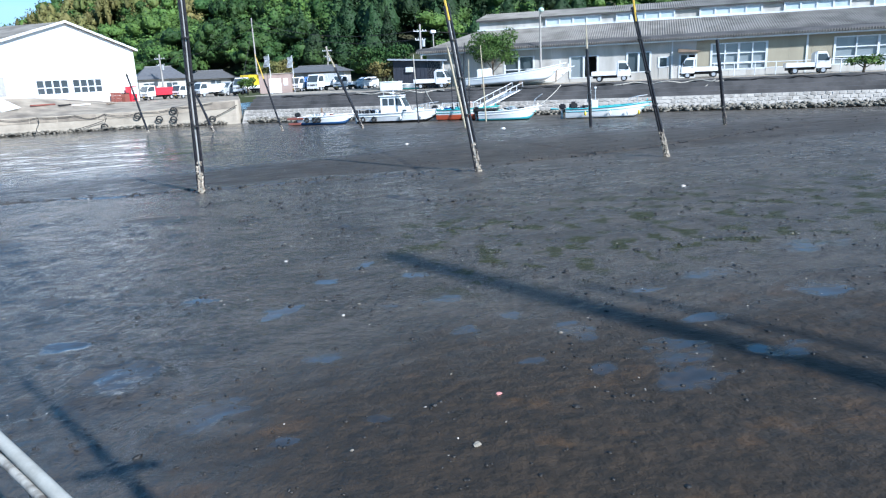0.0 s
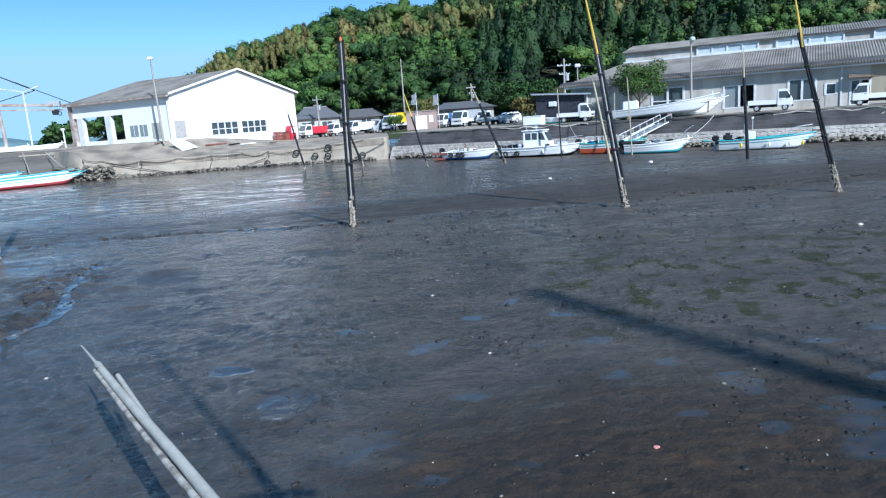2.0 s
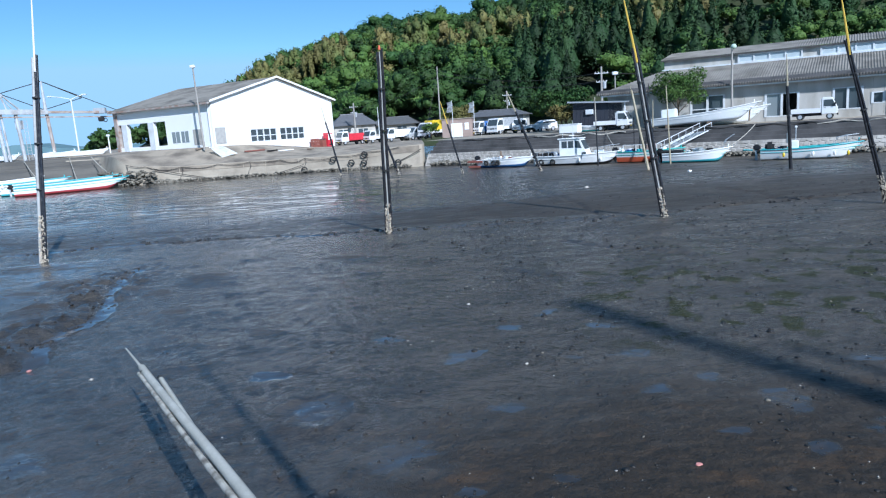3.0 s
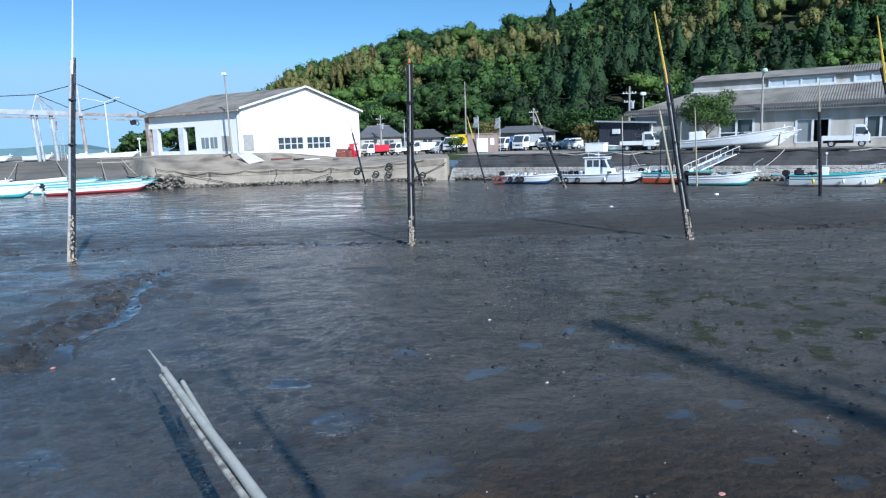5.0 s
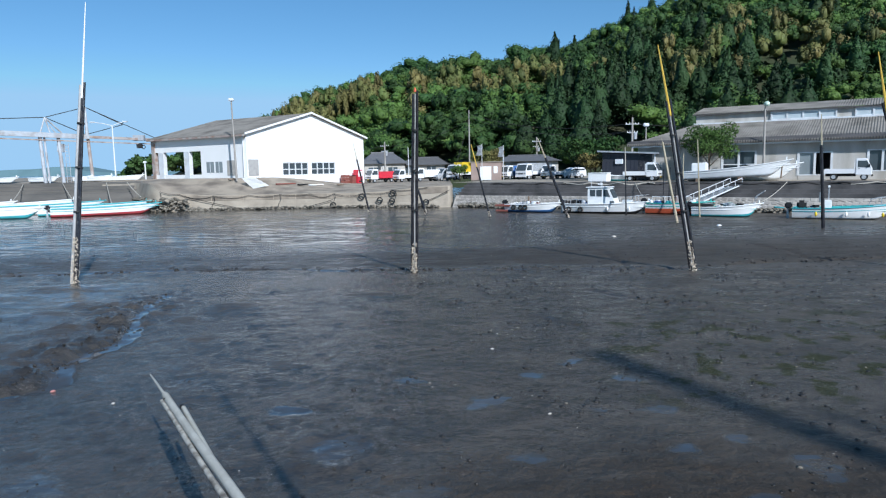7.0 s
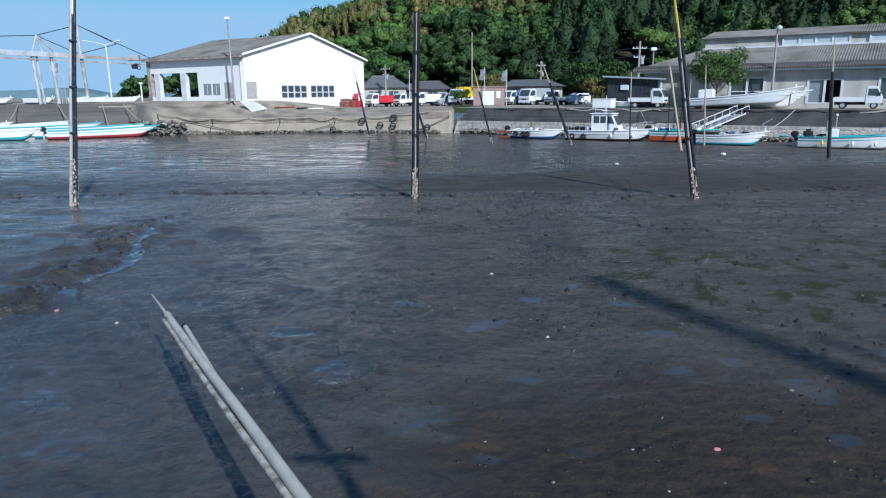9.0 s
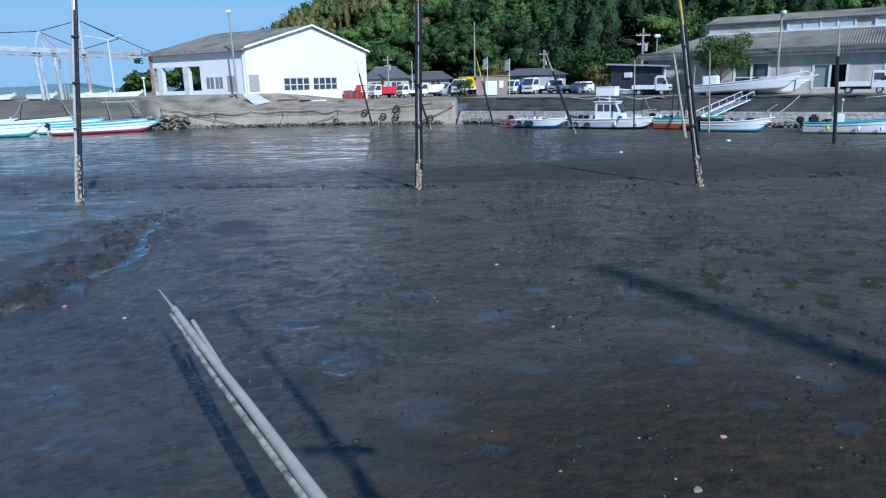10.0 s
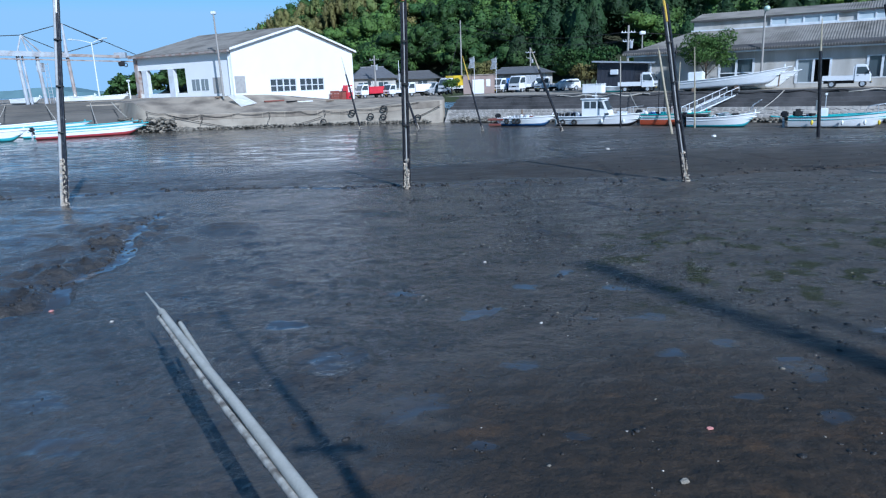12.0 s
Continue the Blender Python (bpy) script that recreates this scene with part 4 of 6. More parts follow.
    part("downpipe", box(46.05, 46.2, F - 0.1, F, G, E), WHITESTEEL, ob)
    part("downpipe", box(34.85, 34.97, F - 0.1, F, G, E), WHITESTEEL, ob)
    # corrugated main slope with hipped west end, then a raised strip with skylights
    def slope(x0, x1, y0, z0, y1, z1, pitch=0.32, x0top=None):
        b = bmesh.new()
        n = int((x1 - x0) / pitch * 4)
        rows = []
        for i in range(n + 1):
            t = i / n
            x = x0 + (x1 - x0) * t
            xt = x if x0top is None else max(x, x0top)
            w = 0.03 * math.cos(i * math.pi / 2)
            if x0top is not None and x < x0top:
                k = (x - x0) / (x0top - x0)
                rows.append([b.verts.new((x, y0, z0 + w)), b.verts.new((x, y0 + (y1 - y0) * k + 0.01, z0 + (z1 - z0) * k + w))])
            else:
                rows.append([b.verts.new((x, y0, z0 + w)), b.verts.new((x, y1, z1 + w))])
        for p, q in zip(rows, rows[1:]):
            b.faces.new((p[0], q[0], q[1], p[1]))
        return b
    part("roof", slope(S0 - 0.9, S1, F - 0.75, E + 0.14, 16.5, 8.0, 0.22, S0 + 4.0), ROOFCORR, ob, "weathered corrugated roof slope")
    part("stained_eaves", slope(S0 - 0.85, S1, F - 0.76, E + 0.165, F + 0.55, E + 0.165 + 1.31 * 0.276, 0.22), CONCDARK, ob, "dark stained sheets along the eaves")
    hip = bmesh.new()
    v = [hip.verts.new(p) for p in ((S0 - 0.9, F - 0.75, E + 0.14), (S0 + 4.0, 16.5, 8.0), (S0 + 4.0, 26, 8.0), (S0 - 0.9, back, E + 0.14))]
    hip.faces.new(v[::-1])
    part("hip_roof", hip, ROOFCORR, ob)
    part("eaves_edge", strip([(F - 0.60, E - 0.05), (F - 0.80, E + 0.02), (F - 0.80, E + 0.12), (F - 0.35, E + 0.42)], [S0 - 0.9 + i for i in range(66)]), CONCDARK, ob, "dark weathered eaves edge")
    x = S0 - 0.85
    tile = part("eave_tile", prism([(x, E - 0.02), (x + 0.11, E - 0.02), (x + 0.10, E + 0.2), (x + 0.01, E + 0.2)], F - 0.88, F - 0.5), ROOFCORR, ob)
    for k in range(1, 280):
        o = new("eave_tile", tile.data)
        o.parent, o.location = ob, (0.22 * k, 0, 0)
    part("monitor_wall", box(S0 + 4.0, S1, 16.45, 16.6, 7.9, 8.95), WALLGREY, ob)
    part("monitor_roof", slope(S0 + 3.7, S1, 16.1, 9.0, 21.5, 10.0, 0.22), ROOFCORR, ob, "raised corrugated roof strip")
    part("monitor_eave", box(S0 + 3.7, S1, 16.12, 16.3, 8.86, 8.98), CONCDARK, ob)
    part("monitor_sill", box(S0 + 3.8, S1, 16.2, 16.45, 7.92, 8.06), WHITESTEEL, ob)
    for k, a in enumerate((22.4, 29.6, 37.6, 45.2, 52.8, 60.4)):
        win = part("skylight_window", box(a, a + 5.6, 16.36, 16.44, 8.12, 8.8), SKYLIGHT, ob)
        bm = bmesh.new()
        for i in range(5):
            x = a + 5.6 * i / 4
            box(x - 0.07, x + 0.07, 16.28, 16.44, 8.08, 8.84, bm=bm)
        for z in (8.1, 8.8):
            box(a - 0.05, a + 5.65, 16.29, 16.44, z - 0.06, z + 0.06, bm=bm)
        part("window_frame", bm, WHITESTEEL, win)
    return ob


long_building()


def black_shed():
    ob = thing("shed", "dark slate-coloured flat-roofed shed", "shed", QROT)
    bm = prism([(7.5, 2.3), (12.6, 2.3), (12.6, 4.95), (7.5, 5.25)], 9.6, 13.6)
    part("wall", bm, NAVY, ob)
    part("roof", prism([(7.1, 5.27), (13.4, 4.93), (13.4, 5.08), (7.1, 5.43)], 9.1, 14.0), STEEL, ob, "thin pale metal roof edge")
    part("air_vent", box(8.9, 9.7, 9.4, 9.6, 4.0, 4.5, 0.03), WHITESTEEL, ob, "pale square wall vent")
    part("post", box(12.9, 13.02, 9.3, 9.42, 2.3, 5.0), WHITESTEEL, ob)
    for i in range(12):
        x = 7.5 + 5.1 * i / 12
        part("siding_batten", box(x, x + 0.04, 9.575, 9.6, 2.3, 4.9), NAVY, ob)
    return ob


black_shed()


# ---- boats ----
def loft_hull(L, B, H, rise, z0, z1, stern=0.78, n=22, rake=0.10, inner=0.0):
    """One band of a hull's skin, between the height fractions z0 and z1 (0 keel, 1 gunwale), both sides."""
    bm = bmesh.new()
    rows = []
    for i in range(n + 1):
        t = i / n
        w = B / 2 * (stern + (1 - stern) * math.sin(min(t / 0.4, 1) * math.pi / 2)) * (1 - max(0, (t - 0.42) / 0.58) ** 2.3)
        top = H * (1 + rise * t ** 2.2)
        low = top * 0.62 * max(0, (t - 0.8) / 0.2) ** 2
        row = []
        for k in range(5):
            f = z0 + (z1 - z0) * k / 4
            wide = w * (0.62 + 0.38 * f ** 0.6) if f > 0.12 else w * (f / 0.12) * 0.70
            wide = max(wide - inner, 0.0)
            row.append((t * L * (1 - rake * (1 - f) * t ** 2), wide, low + (top - low) * f))
        rows.append(row)
    for sgn in (1, -1):
        vs = [[bm.verts.new((x, sgn * y, z)) for x, y, z in row] for row in rows]
        for a, b in zip(vs, vs[1:]):
            for k in range(4):
                bm.faces.new((a[k], b[k], b[k + 1], a[k + 1]) if sgn < 0 else (a[k], a[k + 1], b[k + 1], b[k]))
        rows_end = vs[0]
        if sgn == 1:
            first = rows_end
        else:
            for k in range(4):
                bm.faces.new((first[k], first[k + 1], rows_end[k + 1], rows_end[k]))
    bmesh.ops.remove_doubles(bm, verts=bm.verts[:], dist=0.002)
    return bm


def gunwale(L, B, H, rise, stern, r, side, n=22, z=1.0):
    pts = []
    for i in range(n + 1):
        t = i / n
        w = B / 2 * (stern + (1 - stern) * math.sin(min(t / 0.4, 1) * math.pi / 2)) * (1 - max(0, (t - 0.42) / 0.58) ** 2.3)
        pts.append((t * L, side * w * (0.62 + 0.38 * z ** 0.6), H * (1 + rise * t ** 2.2) * z))
    return tube(pts, r, 6)


def deck(L, B, H, rise, stern, z, n=18):
    bm = bmesh.new()
    rows = []
    for i in range(n + 1):
        t = 0.02 + 0.9 * i / n
        w = B / 2 * (stern + (1 - stern) * math.sin(min(t / 0.4, 1) * math.pi / 2)) * (1 - max(0, (t - 0.42) / 0.58) ** 2.3) * 0.9 - 0.03
        rows.append([bm.verts.new((t * L, s * w, H * z * (1 + rise * t ** 2.2))) for s in (-1, 0, 1)])
    for a, b in zip(rows, rows[1:]):
        for k in range(2):
            bm.faces.new((a[k], b[k], b[k + 1], a[k + 1]))
    return bm


def outboard(parent, x=-0.25, y=0.0, z=0.75, cowl=None):
    m = part("outboard_motor", box(x - 0.28, x + 0.22, y - 0.17, y + 0.17, z, z + 0.42, 0.09), cowl or BLACKPOLE, parent, "dark outboard motor cowl", True)
    part("motor_leg", box(x - 0.14, x + 0.02, y - 0.06, y + 0.06, z - 0.75, z + 0.02, 0.02), SILVER, m)
    part("motor_bracket", box(x - 0.02, x + 0.3, y - 0.12, y + 0.12, z - 0.25, z + 0.02, 0.02), DARK, m)


def fishing_boat(label, L, B, H, rise, m, hull=None, bottom=None, inside=None, rail=None, stern=0.78, waterline=0.35, motor=True, group="moored boats", well=True):
    ob = thing("fishing_boat", label, "boat", m, group)
    hull, bottom, inside, rail = hull or GEL, bottom or BLUEHULL, inside or GEL, rail or GEL
    part("hull_bottom", loft_hull(L, B, H, rise, 0, waterline, stern), bottom, ob, smooth=True)
    part("hull", loft_hull(L, B, H, rise, waterline, 1.0, stern), hull, ob, smooth=True)
    part("inner_side", loft_hull(L - 0.1, B, H, rise, 0.5, 0.985, stern, inner=0.08), inside, ob, smooth=True)
    part("deck", deck(L, B, H, rise, stern, 0.62), inside, ob)
    for s in (-1, 1):
        part("rub_rail", gunwale(L, B, H, rise, stern, 0.045, s), rail, ob, smooth=True)
        part("side_strake", gunwale(L * 0.97, B, H, rise, stern, 0.028, s, z=0.74), rail, ob, smooth=True)
    part("foredeck", deck_fore(L, B, H, rise, stern), hull, ob)
    part("bow_post", rod((L * 0.94, 0, H * (1 + rise) * 0.8), (L * 0.94, 0, H * (1 + rise) + 0.22), 0.05), rail, ob)
    if well:
        for x in (0.32, 0.52, 0.68):
            part("thwart", box(L * x, L * x + 0.22, -B * (0.33 - 0.1 * x), B * (0.33 - 0.1 * x), H * 0.62, H * 0.95 + H * rise * x ** 2, 0.02), inside, ob)
    if motor:
        outboard(ob, z=H * 0.95)
    return ob


def deck_fore(L, B, H, rise, stern, n=8):
    bm = bmesh.new()
    rows = []
    for i in range(n + 1):
        t = 0.76 + 0.235 * i / n
        w = B / 2 * (1 - max(0, (t - 0.42) / 0.58) ** 2.3) * 0.96
        z = H * (1 + rise * t ** 2.2) - 0.02
        rows.append([bm.verts.new((t * L, -w, z)), bm.verts.new((t * L, 0, z + 0.05)), bm.verts.new((t * L, w, z))])
    for a, b in zip(rows, rows[1:]):
        for k in range(2):
            bm.faces.new((a[k], b[k], b[k + 1], a[k + 1]))
    return bm


def fender(parent, x, y, z, ma=None, r=0.09, h=0.34):
    bm = bmesh.new()
    bmesh.ops.create_uvsphere(bm, u_segments=10, v_segments=8, radius=r, matrix=Matrix.Translation((x, y, z)) @ Matrix.Diagonal((1, 1, h / r / 2, 1)))
    part("fender", bm, ma or GEL, parent, smooth=True)


def ring(r, w, seg=16, side=8, m=None):
    bm = bmesh.new()
    vs = []
    for i in range(seg):
        a = 2 * math.pi * i / seg
        vs.append([bm.verts.new((math.cos(a) * (r + w * math.cos(b)), w * math.sin(b), math.sin(a) * (r + w * math.cos(b)))) for b in [2 * math.pi * k / side for k in range(side)]])
    for i in range(seg):
        a, b = vs[i], vs[(i + 1) % seg]
        for k in range(side):
            bm.faces.new((a[k], a[(k + 1) % side], b[(k + 1) % side], b[k]))
    bmesh.ops.recalc_face_normals(bm, faces=bm.faces[:])
    if m is not None:
        bm.transform(m)
    return bm


def clutter(parent, x0, x1, y0, y1, z, n, seed, mats):
    """Deck gear: baskets, crates, coiled lines, floats; each a part."""
    rng = random.Random(seed)
    for i in range(n):
        x, y, ma = rng.uniform(x0, x1), rng.uniform(y0, y1), rng.choice(mats)
        k = rng.random()
        s = rng.uniform(0.09, 0.25)
        if k < 0.3:
            bm = bmesh.new()
            bmesh.ops.create_cone(bm, cap_ends=True, segments=12, radius1=s * 0.8, radius2=s, depth=s * 1.3, matrix=Matrix.Translation((x, y, z + s * 0.65)))
            part("basket", bm, ma, parent)
        elif k < 0.6:
            part("crate", box(x - s, x + s, y - s * 0.7, y + s * 0.7, z, z + s * 1.1, 0.02), ma, parent)
        elif k < 0.8:
            bm = bmesh.new()
            bmesh.ops.create_icosphere(bm, subdivisions=2, radius=s * 0.8, matrix=Matrix.Translation((x, y, z + s * 0.8)))
            part("float_ball", bm, ma, parent, smooth=True)
        else:
            part("rope_coil", ring(s, 0.05, m=Matrix.Translation((x, y, z + 0.06)) @ pose(0, 0, 0, 90, 0, 0)), PALEROPE, parent, smooth=True)


def bow_rail(parent, x0, x1, w, z):
    """A low steel rail round the bow, on four posts."""
    for s in (-1, 1):
        part("bow_rail", tube([(x0, s * w, z), (x0 + 0.1, s * w, z + 0.42), ((x0 + x1) / 2, s * w * 0.75, z + 0.55), (x1, s * 0.06, z + 0.62)], 0.02), STEEL, parent)
        part("rail_post", rod(((x0 + x1) / 2, s * w * 0.75, z), ((x0 + x1) / 2, s * w * 0.75, z + 0.55), 0.018), STEEL, parent)


def aerial(parent, x, h):
    part("aerial", rod((x, -0.2, 1.3), (x - 0.1, -0.2, 2.2 + h), 0.018, 0.01), WHITESTEEL, parent)


def cabin_boat():
    ob = fishing_boat("white fishing boat with a forward cabin and windows", 7.5, 2.3, 0.85, 0.30, Q(9.3, -4.3, -0.1, 2), bottom=DARK, rail=GEL, motor=False, waterline=0.28)
    cab = part("cabin", prism([(2.2, 0.65), (4.5, 0.75), (4.35, 1.25), (3.95, 2.1), (3.75, 2.22), (2.25, 2.25), (2.2, 2.15)], -0.72, 0.72), GEL, ob, "white wheelhouse")
    part("cabin_roof", box(2.05, 4.0, -0.82, 0.82, 2.2, 2.28, 0.03), GEL, cab)
    for x0, x1 in ((2.4, 2.85), (2.95, 3.4)):
        for s in (-1, 1):
            part("cabin_window", box(x0, x1, s * 0.73 - 0.012, s * 0.73 + 0.012, 1.5, 2.05), GLASS, cab)
    for s in (-1, 1):
        part("cabin_window", prism([(3.55, 1.5), (4.1, 1.45), (3.86, 2.05), (3.55, 2.05)], s * 0.73 - 0.012, s * 0.73 + 0.012), GLASS, cab)
        part("cabin_window", box(4.1, 4.45, s * 0.73 - 0.01, s * 0.73 + 0.01, 0.95, 1.12), GLASS, cab)
    bm = bmesh.new()
    v = [bm.verts.new(p) for p in ((4.33, -0.6, 1.36), (4.33, 0.6, 1.36), (4.0, 0.6, 2.08), (4.0, -0.6, 2.08))]
    bm.faces.new(v)
    part("windscreen", bm, GLASS, cab)
    part("mast", rod((3.0, 0.3, 2.2), (3.0, 0.3, 2.75), 0.04), SILVER, ob)
    part("radar", box(2.75, 3.15, 0.1, 0.5, 2.42, 2.52, 0.04), GEL, ob)
    for k in range(4):
        part("rail_post", rod((0.3 + 0.5 * k, -0.95, 0.9), (0.3 + 0.5 * k, -0.95, 1.25), 0.02), STEEL, ob)
    part("rail", rod((0.2, -0.95, 1.25), (2.1, -0.95, 1.25), 0.02), STEEL, ob)
    clutter(ob, 0.3, 2.0, -0.7, 0.7, 0.85, 20, 3, [DARK, GEL, BLUEHULL, SILVER, RUBBER, DEBRIS])
    clutter(ob, 4.8, 6.3, -0.4, 0.4, 0.95, 5, 8, [TEAL, GEL, WHITESTEEL])
    for x in (0.7, 1.7):
        part("tyre_fender", ring(0.17, 0.08, m=Matrix.Translation((x, -1.12, 0.42))), RUBBER, ob, smooth=True)
    for x in (4.0, 5.7):
        fender(ob, x, -1.1 if x < 5 else -0.85, 0.5)
    outboard(ob, z=0.7)
    outboard(ob, y=0.5, z=0.7)
    bow_rail(ob, 5.2, 7.0, 0.62, 1.0)
    aerial(ob, 2.4, 1.2)
    aerial(ob, 3.3, 1.5)


cabin_boat()


def red_boat():
    ob = fishing_boat("small work boat with brown-red stern and blue bottom", 5.2, 1.8, 0.75, 0.25, Q(3.9, -4.6, -0.1, 1), bottom=BLUEHULL, waterline=0.36, inside=GEL)
    part("stern_platform", box(-0.9, 0.6, -0.85, 0.85, 0.55, 0.72, 0.03), BROWNRED, ob, "faded brown-red stern deck")
    part("stern_frame", box(-0.85, 0.3, -0.8, 0.8, 0.1, 0.28, 0.03), BROWNRED, ob)
    part("post", box(2.0, 2.12, -0.1, 0.02, 0.7, 1.45), WOOD, ob)
    for x in (1.0, 1.7, 2.1):
        part("tyre_fender", ring(0.17, 0.08, m=Matrix.Translation((x, -0.93, 0.5))), RUBBER, ob, smooth=True)
    clutter(ob, 0.4, 3.2, -0.5, 0.5, 0.7, 22, 21, [GEL, WHITESTEEL, SILVER, BROWNRED, DARK])


red_boat()


def mid_boat():
    ob = fishing_boat("white boat with orange-red bottom and deck gear", 5.2, 1.8, 0.9, 0.18, Q(16.1, -3.6, -0.05, 0), bottom=ORANGE, waterline=0.55, rail=TEAL)
    part("console", box(2.2, 2.9, -0.35, 0.35, 0.6, 1.5, 0.05), BEIGE, ob)
    for x in (0.6, 1.6, 2.6, 3.6):
        part("rail_post", rod((x, -0.8, 0.9), (x, -0.8, 1.45), 0.022), WHITESTEEL, ob)
    part("rail", rod((0.6, -0.8, 1.45), (3.6, -0.8, 1.45), 0.022), WHITESTEEL, ob)
    clutter(ob, 0.4, 3.7, -0.55, 0.45, 0.82, 26, 5, [BLUE, GEL, SILVER, TEALBLUE, DARK])
    part("lamp_mast", rod((1.2, 0.2, 0.6), (1.2, 0.2, 3.6), 0.035), BLACKPOLE, ob)


mid_boat()


def teal_boat():
    ob = fishing_boat("white boat with turquoise bottom and green deck", 4.9, 1.8, 0.75, 0.45, Q(20.0, -5.0, -0.08, 1), bottom=TEALBLUE, waterline=0.3, inside=TEAL, rail=GEL)
    part("tarpaulin", box(-0.2, 1.5, -0.75, 0.75, 0.8, 0.98, 0.08), RUBBER, ob, "black sheet over the stern gear")
    clutter(ob, 1.4, 3.5, -0.5, 0.4, 0.78, 26, 9, [GEL, WHITESTEEL, TEAL, SILVER, DARK])
    for y in (-0.35, 0.35):
        part("bow_davit", tube([(4.2, y, 0.9), (4.45, y, 1.6), (4.95, y, 1.95)], 0.035), SILVER, ob)
    part("davit_bar", rod((4.95, -0.4, 1.95), (4.95, 0.4, 1.95), 0.03), SILVER, ob)
    outboard(ob, z=0.6)


teal_boat()


def console_boat():
    ob = fishing_boat("white open boat with turquoise inside and a console", 6.4, 1.9, 0.78, 0.45, Q(26.8, -4.8, -0.08, 2), bottom=GEL, waterline=0.3, inside=TEAL, rail=TEALBLUE)
    part("console", box(1.9, 2.4, -0.3, 0.3, 0.6, 1.35, 0.05), GEL, ob, "white steering console")
    part("windscreen", box(1.62, 1.9, -0.36, 0.36, 1.2, 1.9, 0.02), GLASSPALE, ob, "pale plastic screen")
    part("mast", rod((2.2, 0, 0.9), (2.2, 0, 2.25), 0.035), SILVER, ob)
    part("mast_lamp", box(2.12, 2.28, -0.08, 0.08, 2.2, 2.36, 0.03), GEL, ob)
    part("engine_cover", box(0.25, 0.85, -0.35, 0.35, 0.7, 1.3, 0.15), RUBBER, ob, "wrapped dark engine cover")
    part("fish_hatch", box(3.0, 4.2, -0.42, 0.42, 0.55, 0.9, 0.05), TEAL, ob)
    bow_rail(ob, 4.6, 6.0, 0.5, 1.0)
    aerial(ob, 1.9, 1.0)
    part("boom", tube([(-0.5, -0.75, 0.8), (-1.1, -0.75, 0.85)], 0.05), TEALBLUE, ob)
    for x, ma in ((1.5, YELLOW), (3.3, GEL), (4.6, GEL), (5.4, YELLOW)):
        fender(ob, x, -0.98 if x < 4 else -0.85, 0.42, ma)
    part("bow_roller", box(6.0, 6.5, -0.1, 0.1, 1.12, 1.26, 0.03), WOOD, ob)
    clutter(ob, 0.9, 1.7, -0.5, 0.5, 0.7, 12, 14, [DARK, SILVER, BLUEHULL])


console_boat()


def skiff_on_quay():
    ob = fishing_boat("long white skiff resting on the quay", 9.3, 1.7, 0.75, 0.85, Q(16.5, 5.0, QZ + 0.10, 0) @ pose(0, 0, 0, 0, -2.2, 0), bottom=GEL, waterline=0.35, stern=0.7, motor=False, group="boats ashore")
    part("engine_box", box(1.1, 2.4, -0.45, 0.45, 0.6, 1.5, 0.08), GEL, ob, "white box cover near the stern")
    for x in (1.5, 5.0):
        part("keel_block", box(x, x + 0.3, -0.6, 0.6, -0.18, 0.12), WOOD, ob)
    part("bow_prop", rod((8.3, 0, -0.17), (8.4, 0, 0.95), 0.06), WOOD, ob)


skiff_on_quay()
fishing_boat("long white skiff resting beside another on the quay", 9.4, 1.5, 0.78, 0.95, Q(16.9, 6.55, QZ + 0.02, 1), bottom=GEL, waterline=0.35, stern=0.7, motor=False, group="boats ashore")
fishing_boat("small pale dinghy beside the parked truck", 2.6, 1.1, 0.5, 0.3, Q(11.2, 7.3, QZ + 0.01, 180), motor=False, bottom=TEALBLUE, group="boats ashore")

LB = [((-37.4, 64.9), (-28.4, 68.9), 1.6, 0.85, 0.35, REDHULL, TEALBLUE, "slim white boat with red bottom and blue-green deck", 0.38),
      ((-40.0, 67.3), (-30.2, 71.0), 1.5, 0.95, 0.35, TEALBLUE, TEALBLUE, "slim white boat with blue-green deck", 0.3),
      ((-45.5, 63.2), (-37.6, 64.4), 1.6, 0.85, 0.3, TEALBLUE, GEL, "slim white boat with blue-green bottom", 0.4),
      ((-45.4, 68.2), (-35.6, 72.2), 1.5, 1.0, 0.35, GEL, TEALBLUE, "slim white boat with blue-green deck", 0.3),
      ((-49.0, 68.0), (-38.6, 72.8), 1.5, 1.15, 0.35, GEL, GEL, "slim plain white boat", 0.3),
      ((-53.0, 66.5), (-44.0, 70.6), 1.5, 1.15, 0.3, GEL, GEL, "slim plain white boat", 0.3)]
for (a, b, B, H, rise, bottom, inside, label, wl) in LB:
    d = math.hypot(b[0] - a[0], b[1] - a[1])
    fishing_boat(label, d, B, H, rise, pose(a[0], a[1], -0.1, 0, 0, math.degrees(math.atan2(b[1] - a[1], b[0] - a[0]))), bottom=bottom, inside=inside,
                 waterline=wl, group="boats by the sea wall", rail=inside, motor=label.find("red") > 0 or wl == 0.4)


# ---- vehicles ----
def wheel(parent, x, y, r=0.27, w=0.16):
    t = part("wheel", rod((x, y - w / 2, r), (x, y + w / 2, r), r, seg=18), RUBBER, parent)
    part("rim", rod((x, y - w / 2 - 0.01, r), (x, y + w / 2 + 0.01, r), r * 0.6, seg=14), SILVER, t)


